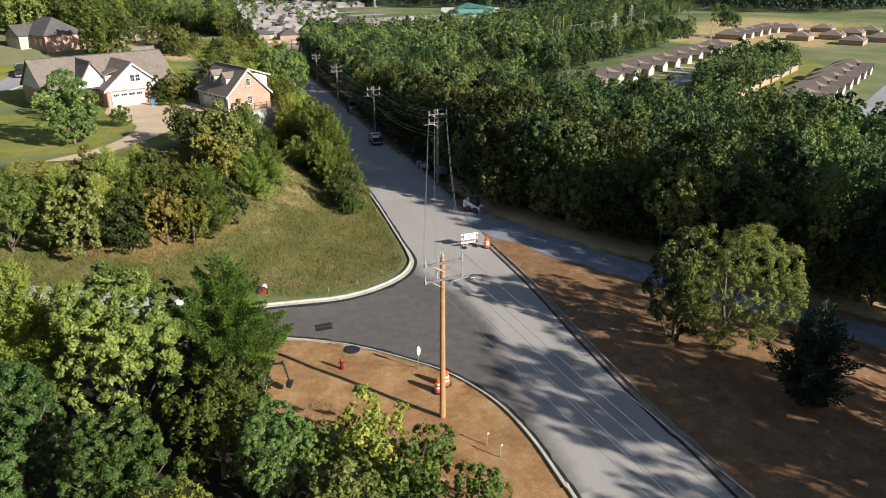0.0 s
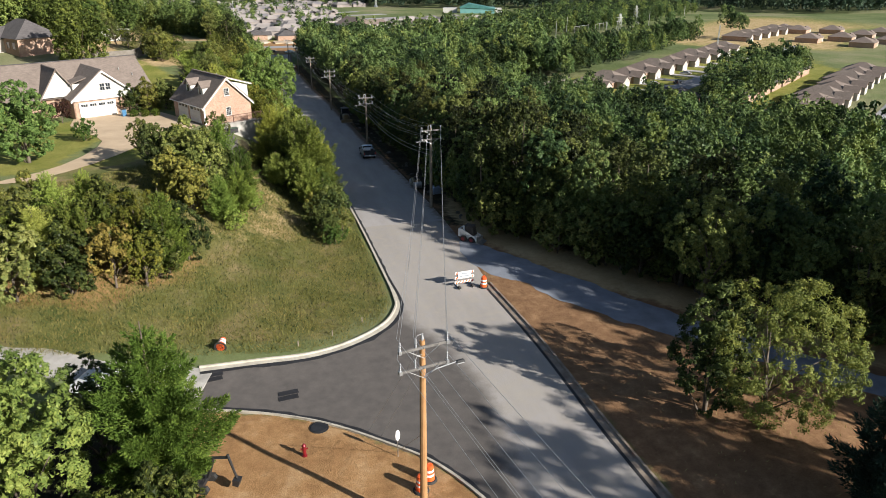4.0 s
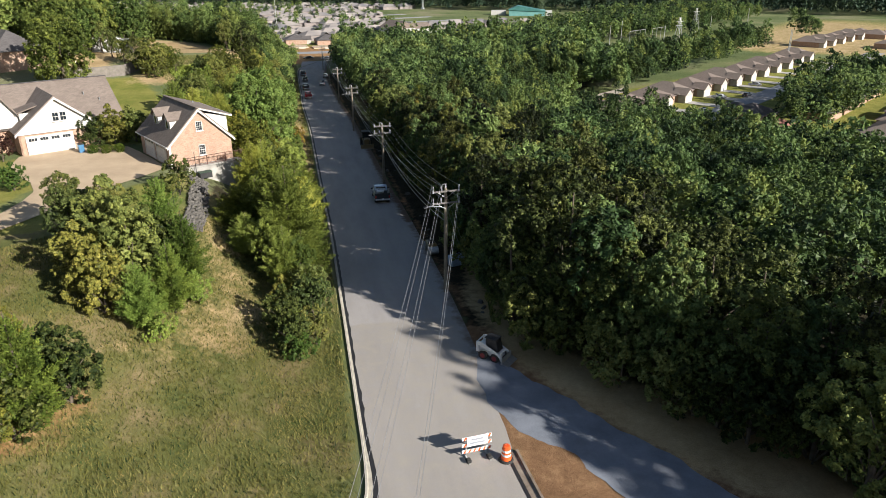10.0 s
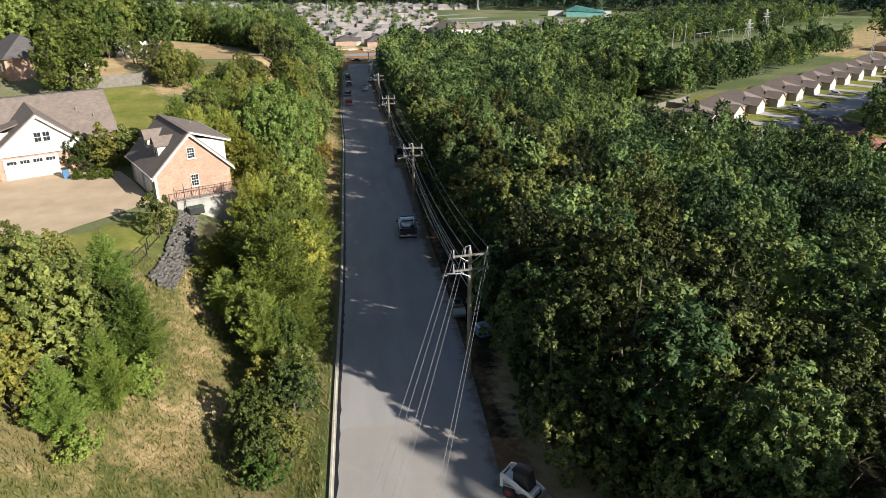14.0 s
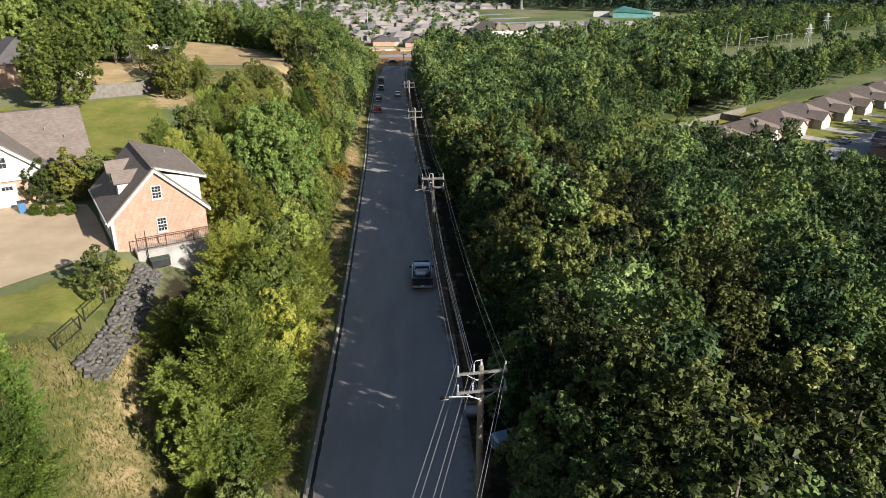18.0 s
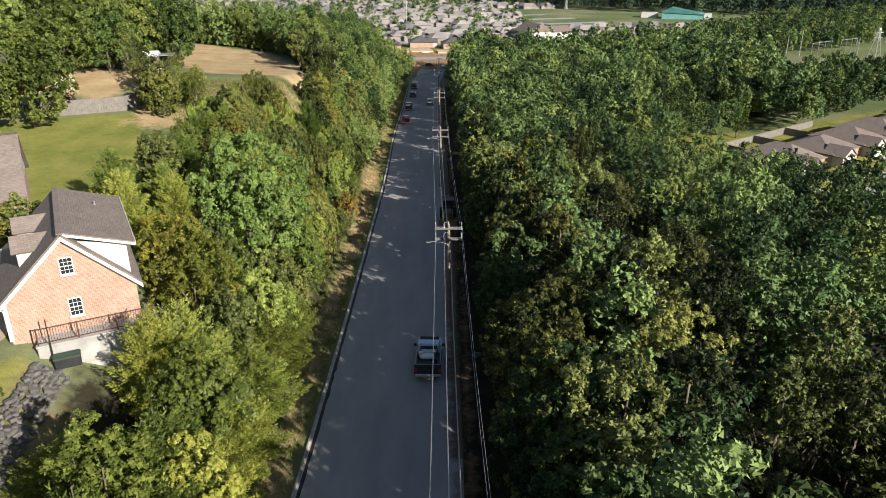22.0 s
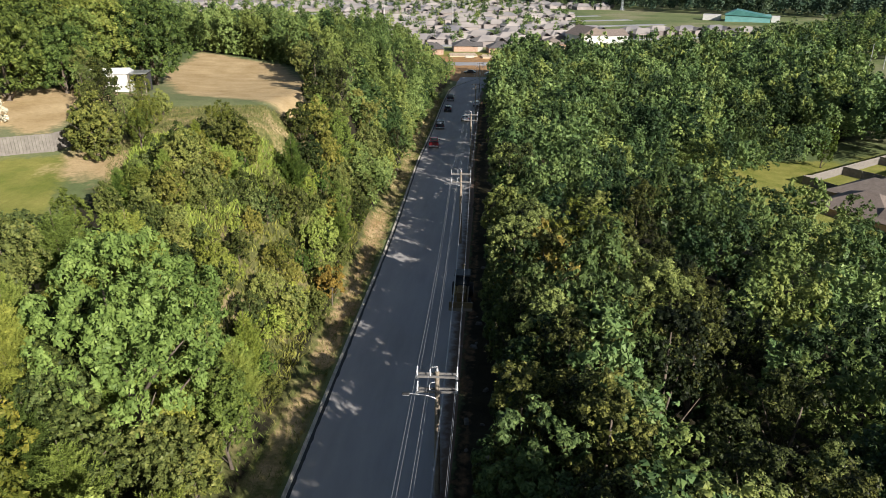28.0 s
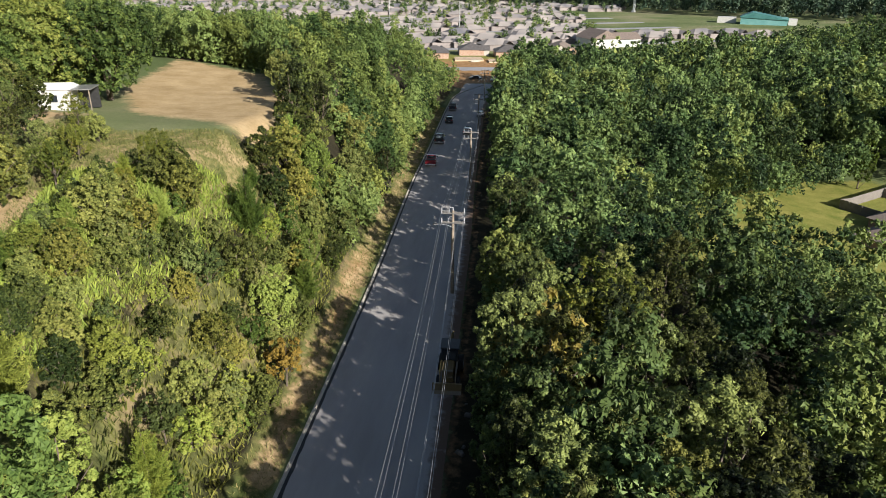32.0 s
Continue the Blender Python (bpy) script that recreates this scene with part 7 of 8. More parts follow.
def power_pole(x, y, top, wood, label, turn=0.0, lamp=0, braces=True, double=False, arm=2.4, gap=1.0):
    """A wooden pole with two crossarms, braces, pin insulators, bolts, and perhaps a street-lamp arm."""
    z = ground_z(x, y)
    h = top - z
    e = thing("power_pole", turned(x, y, z, turn), label, "power pole", "poles along the road")
    part("shaft", Geo().tube([(0, 0, -0.8), (0, 0, h * 0.5), (0, 0, h)], [0.19, 0.16, 0.125], 12), wood, e, "round tapered wooden shaft")
    for k in range(2):
        zz = h - 0.25 - gap * k
        for sy in ((-0.17, 0.17) if double else (-0.17,)):
            part("crossarm", Geo().box((0, sy, zz), (arm, 0.1, 0.13)), ARM_WOOD, e, "grey weathered crossarm", bevel=0.012)
        for sx in (-1, 1):
            if braces:
                part("brace", Geo().tube([(sx * arm * 0.3, -0.2, zz - 0.05), (0, -0.17, zz - 0.55)], 0.016, 5), STEEL, e)
            insulator(e, (sx * (arm / 2 - 0.08), -0.17, zz + 0.06))
            if double:
                insulator(e, (sx * (arm / 2 - 0.08), 0.17, zz + 0.06))
            part("clamp", Geo().box((sx * (arm / 2 - 0.08), -0.17, zz), (0.14, 0.16, 0.17)), STEEL, e)
        insulator(e, (-0.42 if k else -0.38, -0.17, zz + 0.06))
        part("jumper", Geo().tube([(-0.42, -0.17, zz + 0.45), (-0.3, -0.15, zz + 0.62), (0.02, -0.05, zz + 0.6), (0.08, 0.0, zz + 0.3)], 0.018, 5), WIRE, e)
        part("bolt", Geo().tube([(0, -0.28, zz), (0, 0.2, zz)], 0.02, 6), STEEL, e)
    part("pole_cap_insulator", Geo().tube([(0, 0, h), (0, 0, h + 0.1), (0, 0, h + 0.3)], [0.05, 0.07, 0.03], 8), CERAMIC, e)
    part("ground_wire", Geo().tube([(0.15, 0, h - 1.4), (0.19, 0, 0)], 0.012, 5), WIRE, e)
    if lamp:
        zl = h - 1.5
        part("lamp_arm", Geo().tube([(0, -0.1, zl - 0.25), (lamp * 0.6, -0.15, zl + 0.0), (lamp * 1.55, -0.2, zl + 0.12)], 0.03, 6), STEEL, e, "galvanised street-lamp arm")
        head = part("lamp_head", Geo().box((lamp * 1.75, -0.2, zl + 0.12), (0.5, 0.2, 0.13), None, 0.7), BLACK, e, "dark street-lamp head", bevel=0.03)
        part("lamp_lens", Geo().box((lamp * 1.75, -0.2, zl + 0.04), (0.36, 0.14, 0.04)), CERAMIC, head)
    return e


POLES = [(14.6, -36, 10.6), (3.25, 17.4, 10.86), (15.37, 67.0, 8.76), (14.5, 111.8, 4.6), (12.9, 158.4, 2.57), (11.8, 204.7, 0.0), (10.6, 252, -2.4), (9.6, 305, -4.6)]
power_pole(3.25, 17.4, 10.86, POLE_NEW, "new orange-brown wooden power pole in the clay verge", 12, 1, True, False)
power_pole(15.37, 67.0, 8.76, POLE_OLD, "weathered wooden power pole at the roadside", 8, -1, True, False)
for x, y, t in POLES[3:]:
    power_pole(x, y, t, POLE_OLD, "weathered wooden power pole with paired crossarms", 2, -1 if y < 200 else 0, False, True)


def wire(a, b, sag, r=0.011, name="power_line", label="sagging bare overhead power wire", n=14):
    a, b = Vector(a), Vector(b)
    pts = []
    for i in range(n + 1):
        t = i / n
        p = a.lerp(b, t)
        p.z -= 4 * sag * t * (1 - t)
        pts.append(tuple(p))
    e = new(name, Geo().tube(pts, r, 5).mesh(name, WIRE))
    tagged(e, label, "wire", "overhead wires")


for (x0, y0, t0), (x1, y1, t1) in zip(POLES, POLES[1:]):
    sag = 0.55 + 0.01 * (y1 - y0)
    for k in range(2):
        for off in (-1.12, -0.4, 1.12):
            wire((x0 + off, y0, t0 + 0.2 - k), (x1 + off, y1, t1 + 0.2 - k), sag)
    for dz, r_ in ((2.6, 0.02), (3.1, 0.026)):
        if y0 > 60:
            wire((x0 + 0.2, y0, t0 - dz), (x1 + 0.2, y1, t1 - dz), sag + 0.2, r_, "cable", "dark communication cable below the power wires")
# stays of the new pole and of the corner pole
for a, b in (((3.2, 17.4, 10.6), (1.8, 25.8, 0.3)), ((3.2, 17.4, 9.6), (2.5, 25.2, 0.3)), ((3.2, 17.4, 6.0), (3.0, 23.5, 0.3))):
    wire(a, b, 0.02, 0.012, "guy_wire", "straight steel stay of the new pole", 3)
for a, b in (((15.37, 67.0, 8.4), (19.2, 76.0, ground_z(19.2, 76))), ((15.37, 67.0, 7.4), (18.6, 74.0, ground_z(18.6, 74)))):
    wire(a, b, 0.02, 0.012, "guy_wire", "straight steel stay of the roadside pole", 3)
g = thing("road_sign", turned(3.05, 23.1, ground_z(3.05, 23.1), 8), "white oval plate on a thin steel post by the kerb", "sign")
part("post", Geo().tube([(0, 0, -0.3), (0, 0, 1.3)], 0.025, 6), STEEL, g)
oval = [(0.13 * math.cos(a * math.pi / 8), 1.45 + 0.36 * math.sin(a * math.pi / 8)) for a in range(16)]
part("plate", Geo().profile(oval, -0.045, -0.028), REFLECT, g, "white oval plate")

# ---------- road works ----------
def drum(x, y, label, lying=False):
    m = turned(x, y, ground_z(x, y) + 0.02, 20)
    if lying:
        m = m @ Matrix.Translation((0, 0, 0.3)) @ pose(0, 0, 0, 84, 0, 150)
    e = thing("traffic_drum", m, label, "traffic drum", "orange drums")
    prof = [(0.0, 0.30), (0.3, 0.29), (0.31, 0.265), (0.55, 0.26), (0.56, 0.24), (0.8, 0.235), (0.81, 0.215), (0.95, 0.21), (0.98, 0.15)]
    part("barrel", Geo().tube([(0, 0, z) for z, _ in prof], [r_ for _, r_ in prof], 20), ORANGE, e)
    for z, r_ in ((0.34, 0.268), (0.60, 0.246)):
        part("band", Geo().tube([(0, 0, z), (0, 0, z + 0.14)], r_, 20, False), REFLECT, e, "white reflective band")
    part("handle", Geo().tube([(-0.08, 0, 0.96), (-0.08, 0, 1.06), (0.08, 0, 1.06), (0.08, 0, 0.96)], 0.018, 6), ORANGE, e)
    part("base_ring", Geo().tube([(0, 0, 0), (0, 0, 0.09)], [0.44, 0.38], 20), RUBBER, e, "black rubber base")


drum(14.45, 43.6, "orange and white traffic drum at the end of the kerb")
drum(4.3, 20.8, "orange and white traffic drum beside the new pole")
drum(3.7, 20.1, "orange and white traffic drum beside the new pole")
drum(-6.9, 36.7, "orange traffic drum lying on its side in the grass", True)


def barricade():
    e = thing("barricade", turned(12.9, 44.3, ground_z(12.9, 44.3), 7), "white road barricade with striped rails and a sign board", "barricade")
    for s in (-1, 1):
        part("upright", Geo().box((s * 0.62, 0, 0.72), (0.06, 0.06, 1.44)), STEEL, e)
        part("foot", Geo().box((s * 0.62, 0, 0.04), (0.08, 1.3, 0.08)), STEEL, e)
        part("sandbag", Geo().box((s * 0.62, -0.45, 0.14), (0.3, 0.42, 0.16)), RUBBER, e, "dark sandbag", bevel=0.06)
    for z in (0.45, 0.87, 1.3):
        rail = part("rail", Geo().box((0, -0.05, z), (1.75, 0.03, 0.2)), REFLECT, e, "white rail with orange stripes")
        for k in range(6):
            x = -0.72 + k * 0.29
            part("stripe", Geo().profile([(x - 0.09, z - 0.098), (x + 0.03, z - 0.098), (x + 0.13, z + 0.098), (x + 0.01, z + 0.098)], -0.072, -0.068), ORANGE, rail, "orange stripe")
    sign = part("sign_board", Geo().box((0.0, -0.11, 1.1), (1.2, 0.02, 0.62)), REFLECT, e, "white sign board with dark lettering")
    for z, w_ in ((1.22, 0.72), (1.0, 0.9)):
        part("lettering_bar", Geo().box((0, -0.123, z), (w_, 0.006, 0.12)), plain("grey_lettering", (0.22, 0.24, 0.28), (0.3, 0.32, 0.36), 0.6, relief=0.0), sign)


barricade()
for x, y in ((5.0, 14.1), (5.4, 12.9)):
    e = thing("survey_stake", turned(x, y, ground_z(x, y), 10), "pale wooden survey stake in the clay", "stake")
    part("stake", Geo().box((0, 0, 0.4), (0.05, 0.03, 1.0)), POLE_OLD, e)
    part("flag", Geo().box((0.06, 0, 0.8), (0.14, 0.008, 0.1)), REFLECT, e)
for x, y in ((0.95, 37.9), (-1.6, 36.7), (3.4, 39.6)):
    e = thing("marker_post", turned(x, y, ground_z(x, y), 5), "short pale wooden marker at the lawn edge", "stake")
    part("stake", Geo().box((0, 0, 0.2), (0.08, 0.04, 0.5)), POLE_OLD, e)
h = thing("hydrant", turned(-2.0, 24.3, ground_z(-2, 24.3), 0), "small red fire hydrant in the clay", "hydrant")
part("barrel", Geo().tube([(0, 0, -0.1), (0, 0, 0.05), (0, 0, 0.06), (0, 0, 0.6), (0, 0, 0.66), (0, 0, 0.8)], [0.16, 0.16, 0.11, 0.11, 0.14, 0.04], 12), PAINT_RED, h)
for s in (-1, 1):
    part("outlet", Geo().tube([(0, 0, 0.45), (s * 0.2, 0, 0.45)], 0.055, 8), PAINT_RED, h)
m_ = thing("manhole_cover", turned(-1.0, 26.7, ground_z(-1.0, 26.7) + 0.01, 0), "dark round manhole cover in the clay", "manhole")
part("ring", Geo().tube([(0, 0, -0.1), (0, 0, 0.05)], 0.56, 24), SEAM, m_)
part("lid", Geo().tube([(0, 0, 0.05), (0, 0, 0.07)], 0.48, 24), BLACK, m_)
for x, y, a, n in ((-2.6, 30.3, 8, 2), (-7.3, 33.3, 10, 3)):
    e = thing("steel_plates", turned(x, y, ground_z(x, y) + 0.03, a), "dark steel road plates on the asphalt", "road plate")
    for k in range(n):
        part("plate", Geo().box((0.1 * k, 0.55 * k, 0), (1.25, 0.46, 0.03)), SEAM, e)


def mini_excavator():
    e = thing("mini_excavator", turned(-7.5, 22.9, ground_z(-7.5, 22.9), -20, 0.85), "small dark excavator half hidden by the thicket", "excavator")
    for s in (-1, 1):
        part("track", Geo().profile([(-0.95, 0.2), (-0.8, 0.0), (0.8, 0.0), (0.95, 0.2), (0.8, 0.45), (-0.8, 0.45)], s * 0.6 - 0.15, s * 0.6 + 0.15), RUBBER, e)
    part("undercarriage", Geo().box((0, 0, 0.32), (1.0, 0.9, 0.25)), BLACK, e)
    part("house", Geo().box((-0.3, 0, 0.85), (1.2, 1.3, 0.75)), PAINT_DARK, e, bevel=0.08)
    part("seat", Geo().box((0.25, 0.15, 1.1), (0.5, 0.5, 0.5)), BLACK, e, bevel=0.06)
    for sx, sy in ((-0.1, -0.5), (-0.1, 0.6), (0.6, -0.5), (0.6, 0.6)):
        part("canopy_post", Geo().tube([(sx, sy, 0.8), (sx, sy, 2.25)], 0.03, 6), BLACK, e)
    part("canopy", Geo().box((0.25, 0.05, 2.3), (1.0, 1.3, 0.08)), BLACK, e, bevel=0.02)
    part("boom", Geo().tube([(0.7, 0, 0.7), (1.2, 0, 2.2), (2.2, 0, 2.3)], [0.13, 0.12, 0.09], 6), BLACK, e)
    part("dipper", Geo().tube([(2.1, 0, 2.5), (2.5, 0, 0.8)], [0.09, 0.07], 6), BLACK, e)
    part("bucket", Geo().profile([(2.3, 0.8), (2.75, 0.75), (2.6, 0.3), (2.25, 0.4)], -0.25, 0.25), BLACK, e)


mini_excavator()


def wheel_set(e, places, r, wdt, rim_mat):
    tyre = Geo().tube([(0, -wdt / 2, 0), (0, -wdt * 0.38, 0), (0, wdt * 0.38, 0), (0, wdt / 2, 0)], [r * 0.88, r, r, r * 0.88], 16).mesh("tyre", RUBBER)
    rim = Geo().tube([(0, -wdt * 0.52, 0), (0, wdt * 0.52, 0)], r * 0.55, 12).mesh("rim", rim_mat)
    for p in places:
        o = new("wheel", tyre)
        o.parent = e
        o.location = p
        part("rim", rim, rim_mat, o, "coloured wheel rim")


def skid_steer():
    e = thing("skid_steer_loader", turned(16.5, 54.7, ground_z(16.5, 54.7), -42, 0.82), "white and black compact skid-steer loader with dark tyres", "loader")
    part("chassis", Geo().box((0, 0, 0.62), (1.9, 1.0, 0.5)), PAINT_WHITE, e, bevel=0.06)
    part("engine_cover", Geo().profile([(-1.25, 0.5), (-1.3, 1.2), (-0.5, 1.4), (-0.4, 0.5)], -0.5, 0.5), PAINT_WHITE, e, "white rear engine cover", bevel=0.05)
    part("cab", Geo().profile([(-0.5, 0.85), (-0.55, 1.95), (0.45, 2.0), (0.75, 0.9)], -0.46, 0.46), BLACK, e, "black roll cage cab", bevel=0.05)
    part("cab_roof", Geo().box((-0.05, 0, 2.02), (1.15, 1.0, 0.07)), BLACK, e, bevel=0.02)
    part("seat", Geo().box((-0.1, 0, 1.0), (0.5, 0.5, 0.5)), BLACK, e)
    for s in (-1, 1):
        part("lift_arm", Geo().profile([(-1.35, 1.25), (-1.2, 1.62), (-0.9, 1.65), (1.15, 0.75), (1.25, 0.3), (1.05, 0.28), (0.95, 0.6), (-1.0, 1.3)], s * 0.66 - 0.07, s * 0.66 + 0.07), PAINT_WHITE, e, "white lift arm", bevel=0.02)
        part("hydraulic_ram", Geo().tube([(-1.0, s * 0.66, 0.8), (0.3, s * 0.7, 1.0)], 0.05, 8), STEEL, e)
        part("rear_post", Geo().box((-1.2, s * 0.62, 1.1), (0.25, 0.14, 1.0)), PAINT_WHITE, e, bevel=0.02)
    part("crossbar", Geo().tube([(-1.25, -0.66, 1.55), (-1.25, 0.66, 1.55)], 0.06, 8), PAINT_WHITE, e)
    part("bucket", Geo().profile([(1.15, 0.08), (1.2, 0.65), (1.3, 0.65), (1.35, 0.25), (1.9, 0.05), (1.9, 0.0), (1.2, 0.0)], -0.86, 0.86), STEEL, e, "worn steel bucket")
    wheel_set(e, [(-0.62, -0.66, 0.42), (0.5, -0.66, 0.42), (-0.62, 0.66, 0.42), (0.5, 0.66, 0.42)], 0.42, 0.3, PAINT_RED)


skid_steer()


def backhoe():
    e = thing("backhoe_loader", turned(14.2, 141.6, ground_z(14.2, 141.6), -90), "dusty brown backhoe loader parked at the roadside", "loader")
    part("chassis", Geo().box((0.3, 0, 0.85), (3.6, 0.9, 0.5)), PAINT_YELLOW, e, bevel=0.05)
    part("bonnet", Geo().box((1.3, 0, 1.35), (1.6, 0.95, 0.65)), PAINT_YELLOW, e, bevel=0.08)
    part("cab", Geo().profile([(-1.0, 1.0), (-0.9, 2.6), (0.35, 2.6), (0.5, 1.0)], -0.68, 0.68), GLASS, e, "dark glazed cab", bevel=0.05)
    part("cab_roof", Geo().box((-0.3, 0, 2.68), (1.6, 1.6, 0.14)), BLACK, e, "dark cab roof", bevel=0.04)
    for s in (-1, 1):
        part("loader_arm", Geo().tube([(0.2, s * 0.62, 1.5), (1.8, s * 0.62, 1.3), (2.6, s * 0.62, 0.5)], 0.09, 6), PAINT_YELLOW, e)
    part("front_bucket", Geo().profile([(2.5, 0.1), (2.55, 0.85), (2.7, 0.85), (2.8, 0.3), (3.4, 0.05), (3.4, 0.0), (2.6, 0.0)], -1.15, 1.15), PAINT_YELLOW, e)
    part("boom", Geo().tube([(-1.5, 0, 1.0), (-2.1, 0, 2.7), (-2.7, 0, 2.5)], [0.14, 0.12, 0.1], 6), PAINT_YELLOW, e)
    part("dipper", Geo().tube([(-2.6, 0, 2.6), (-2.5, 0, 0.9)], 0.09, 6), PAINT_YELLOW, e)
    part("rear_bucket", Geo().profile([(-2.7, 0.4), (-2.2, 0.4), (-2.1, 1.0), (-2.6, 0.9)], -0.35, 0.35), STEEL, e)
    wheel_set(e, [(-0.7, -0.85, 0.72), (-0.7, 0.85, 0.72)], 0.72, 0.42, CERAMIC)
    wheel_set(e, [(1.7, -0.8, 0.46), (1.7, 0.8, 0.46)], 0.46, 0.3, CERAMIC)


backhoe()
t = thing("roller", turned(15.9, 78.0, ground_z(15.9, 78.0), 95), "dark ride-on machine parked under the trees", "roller")
part("body", Geo().box((0, 0, 0.8), (1.5, 0.9, 0.6)), PAINT_YELLOW, t, bevel=0.06)
part("seat", Geo().box((-0.2, 0, 1.25), (0.45, 0.45, 0.45)), BLACK, t)
part("roll_bar", Geo().tube([(-0.5, -0.4, 1.0), (-0.5, -0.4, 2.0), (-0.5, 0.4, 2.0), (-0.5, 0.4, 1.0)], 0.04, 6), BLACK, t)
for x in (-0.8, 0.8):
    part("drum", Geo().tube([(x, -0.5, 0.45), (x, 0.5, 0.45)], 0.45, 16), STEEL, t, "smooth steel roller drum")
t = thing("water_tank", turned(17.6, 73.6, ground_z(17.6, 73.6), 20), "pale blue plastic tank at the edge of the woods", "tank")
part("tank", Geo().box((0, 0, 0.5), (1.5, 1.0, 1.0)), PAINT_BLUE, t, bevel=0.12)
part("filler_cap", Geo().tube([(0.3, 0, 1.0), (0.3, 0, 1.1)], 0.16, 10), BLACK, t)

# blue cab paint stands in for sky mirrored in the dark roof
vehicle(13.1, 102.1, 0, "dark pickup truck with a loaded bed, cab coloured as reflected sky", "pickup truck", PAINT_DARK, length=5.7, width=1.98, pickup=True, cargo=True, roof=PAINT_BLUE)
vehicle(3.6, 219.5, 3, "red pickup truck parked at the kerb", "pickup truck", PAINT_RED, length=5.6, width=1.95, pickup=True)
vehicle(2.9, 241.0, 3, "dark pickup truck parked at the kerb", "pickup truck", PAINT_DARK, length=5.6, width=1.95, pickup=True, cargo=True)
vehicle(2.6, 267.0, 2, "dark car parked at the kerb", "car", PAINT_DARK)
vehicle(1.8, 287.0, 2, "dark pickup truck parked at the kerb", "pickup truck", PAINT_DARK, length=5.6, width=1.95, pickup=True)
vehicle(9.9, 277.0, 0, "silver car parked below the power line", "car", PAINT_SILVER)
vehicle(8.2, 252.0, 0, "silver car on the far part of the road", "car", PAINT_SILVER)
vehicle(-12.8, 32.6, 66, "white pickup truck parked on the side lane", "pickup truck", PAINT_WHITE, length=5.5, width=1.95, pickup=True)
vehicle(-46.0, 124.5, 10, "dark pickup truck on the hilltop drive", "pickup truck", PAINT_DARK, length=5.6, width=1.95, pickup=True)
vehicle(12, 352, 80, "white car at the far end of the road", "car", PAINT_WHITE)
vehicle(4, 356, 85, "dark car at the far end of the road", "car", PAINT_DARK)
# stones, rubbish and bright scraps on the shoulder
q = np.random.default_rng(5)
stones = [bevelled(Geo().box((0, 0, 0.1), (0.4 + 0.15 * i, 0.32, 0.24), None, 0.7), "boulder", STONE, 0.05) for i in range(3)]
for i in range(26):
    y = q.uniform(56, 150)
    x = np.interp(y, EDGE_Y, RIGHT_X) + q.uniform(0.6, 2.4)
    o = new("boulder", stones[q.integers(3)])
    o.matrix_basis = turned(x, y, ground_z(x, y) - 0.03, q.uniform(0, 360), q.uniform(0.5, 1.3))
    tagged(o, "rough pale stone on the dirt shoulder", "stone", "stones on the shoulder")

# ---------- grass and weeds ----------
def grass(name, poly, count, size, mat, seed, label):
    q = np.random.default_rng(seed)
    xs, ys = [p[0] for p in poly], [p[1] for p in poly]
    p = np.stack([q.uniform(min(xs), max(xs), count * 3), q.uniform(min(ys), max(ys), count * 3)], 1)
    p = p[inside(poly, p[:, 0], p[:, 1], 0.01) > 0.5][:count]
    z = land(p[:, 0], p[:, 1])
    n = len(p)
    a = q.uniform(0, 6.28, n)
    s = size * q.uniform(0.5, 1.4, n)
    d = np.stack([np.cos(a), np.sin(a), np.zeros(n)], 1) * (s * 0.16)[:, None]
    lean = np.stack([q.normal(size=n) * 0.5, q.normal(size=n) * 0.5, np.ones(n)], 1) * s[:, None]
    b = np.stack([p[:, 0], p[:, 1], z - 0.03], 1)
    v = np.stack([b - d, b + d, b + lean + d * 0.3, b + lean - d * 0.3], 1).reshape(-1, 3)
    tagged(new(name, blades(name, v, mat, 4)), label, "grass", kind="stuff")


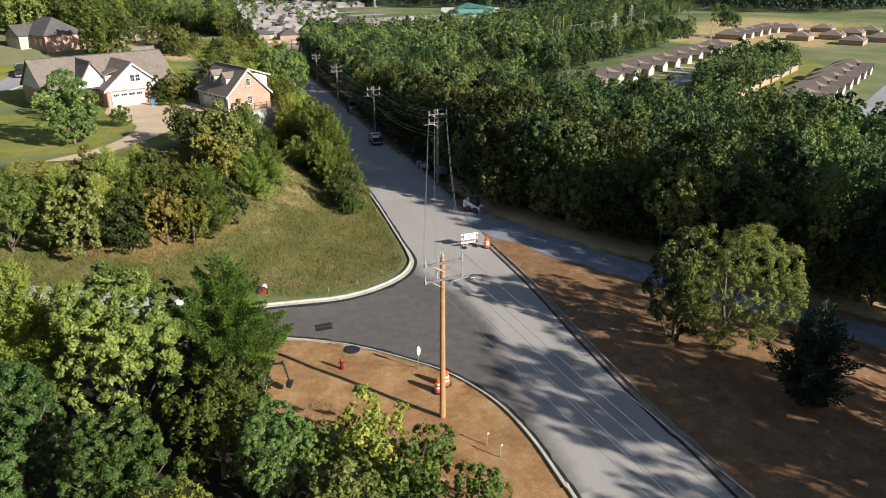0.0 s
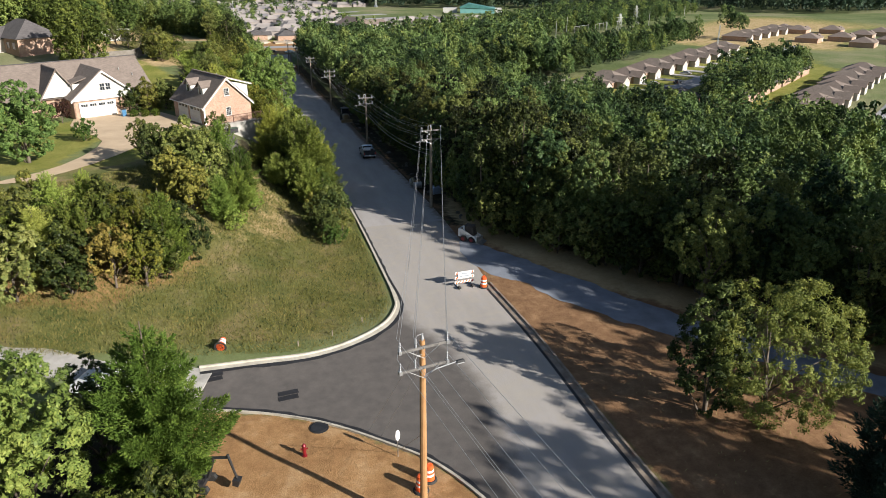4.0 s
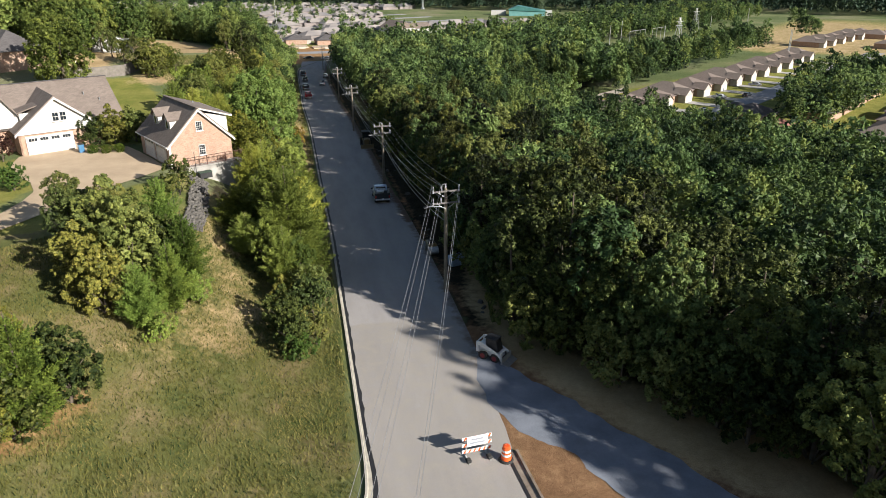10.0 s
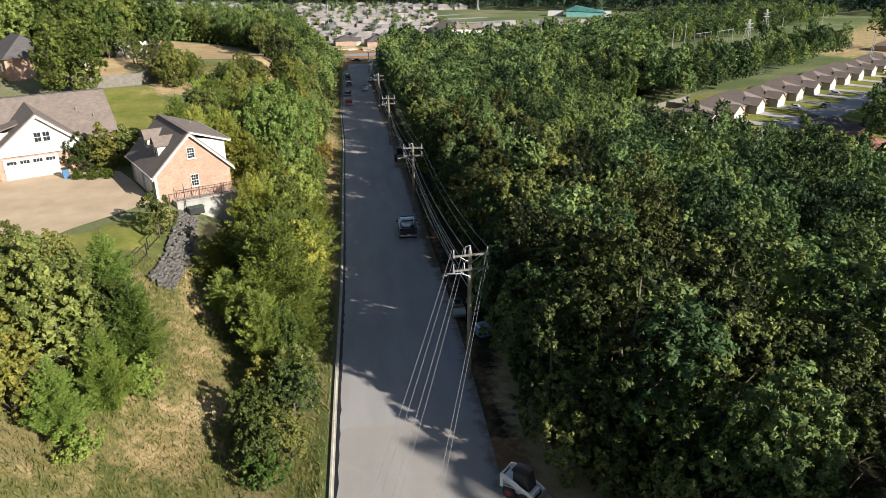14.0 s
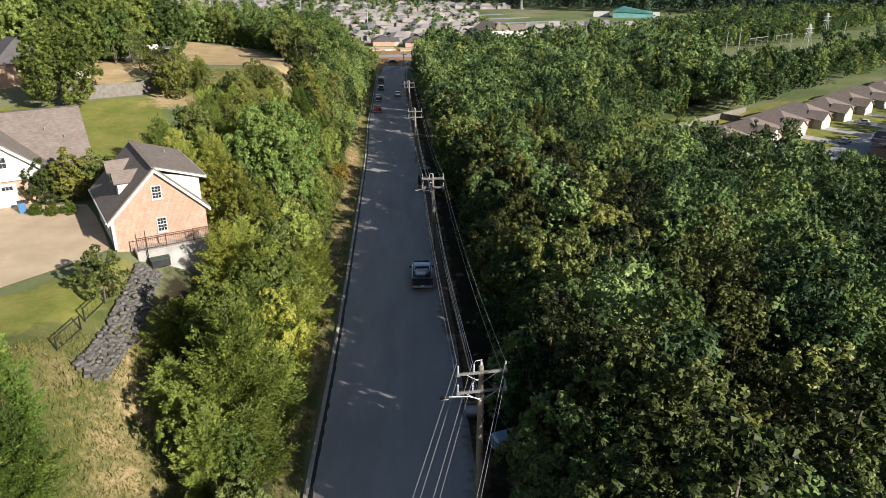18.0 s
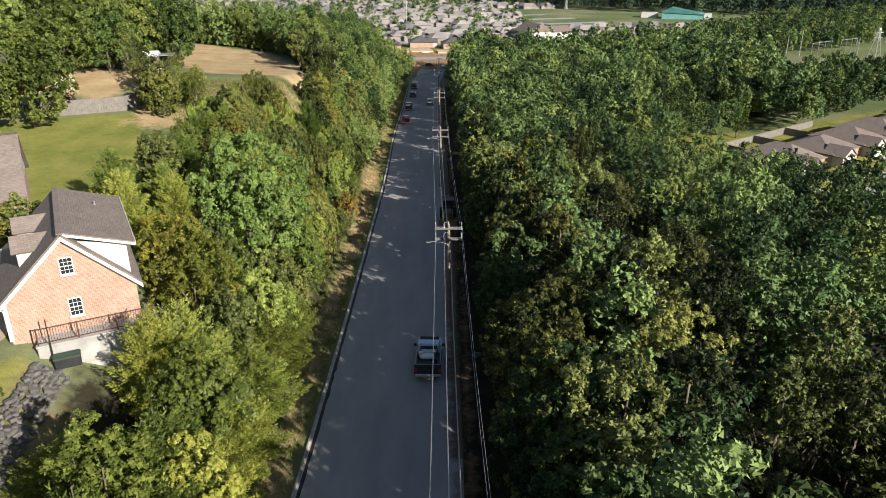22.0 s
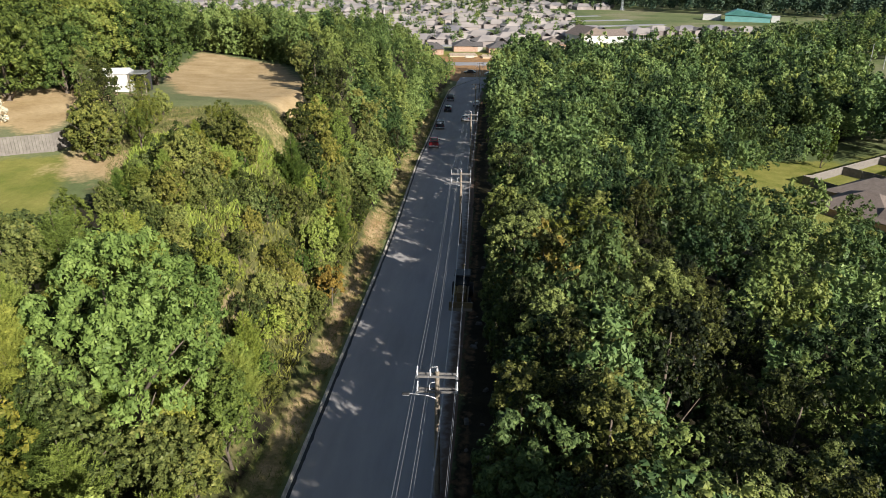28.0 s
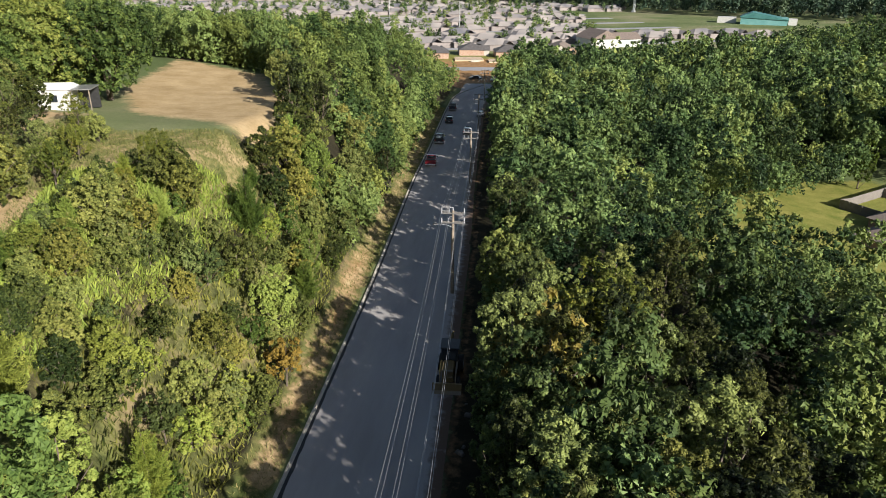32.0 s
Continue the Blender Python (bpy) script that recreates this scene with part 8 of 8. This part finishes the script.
GRASS_DRY = leaf_material("mixed_grass", (0.086, 0.104, 0.032), (0.146, 0.156, 0.050), (0.27, 0.228, 0.105), 0.2, 0.36)
GRASS_STRAW = leaf_material("straw_grass", (0.20, 0.15, 0.06), (0.32, 0.25, 0.11), (0.45, 0.36, 0.18), 0.3)
GRASS_WEED = leaf_material("green_weeds", (0.10, 0.108, 0.032), (0.18, 0.170, 0.06), (0.33, 0.27, 0.12), 0.18)
grass("lawn_grass", [(-30, 39), (-8, 36.2), (-0.8, 35.9), (2.2, 37.2), (4.8, 39.4), (6.1, 42.2), (6.3, 48), (5.8, 60), (1, 70), (-4, 80), (-9, 78), (-14, 72), (-30, 62)], 150000, 0.125, GRASS_DRY, 61, "rough unmown green and straw grass")
grass("lawn_tufts", [(-30, 39), (-8, 36.4), (-0.8, 36.2), (4.6, 39.8), (5.9, 43), (5.9, 58), (1, 70), (-4, 80), (-9, 78), (-14, 72), (-30, 62)], 26000, 0.2, GRASS_WEED, 69, "taller straw-coloured tufts in the rough lawn")
grass("lawn_weeds", [(-30, 39), (-8, 36.4), (-0.8, 36.2), (4.6, 39.8), (5.9, 43), (5.9, 58), (1, 70), (-4, 80), (-9, 78), (-14, 72), (-30, 62)], 12000, 0.18, LEAF_EDGE, 72, "dark green weeds in the rough lawn")
grass("verge_grass", VERGE, 14000, 0.24, GRASS_DRY, 62, "dry weedy grass along the kerb")
grass("slope_grass", SLOPE, 26000, 0.2, GRASS_WEED, 63, "tall green and straw weeds on the slope")
grass("bank_undergrowth", BANK_MID, 14000, 0.4, LEAF_THICKET, 66, "dense green weeds and saplings on the road bank")
grass("bank_undergrowth", BANK_NEAR, 5000, 0.3, LEAF_PINE, 67, "dense green weeds and saplings below the houses")
grass("slope_weeds", [(-7, 122), (-6, 140), (-5.5, 154), (-14, 150), (-20, 147), (-14, 128)], 14000, 0.42, LEAF_CEDAR, 68, "tall green weeds among the bushes on the slope")
grass("clay_weeds", [(-6, 19), (-3, 16), (2, 12), (4, 6), (6, 6), (4, 13), (0, 17.5), (-4, 21)], 1600, 0.15, GRASS_DRY, 64, "sparse weeds on the clay verge")
grass("dirt_grass", [(17.5, 25), (22, 30), (30, 24), (40, 12), (40, -5), (20, -10), (18, 10)], 1500, 0.14, GRASS_STRAW, 65, "sparse dry grass on the brown dirt")
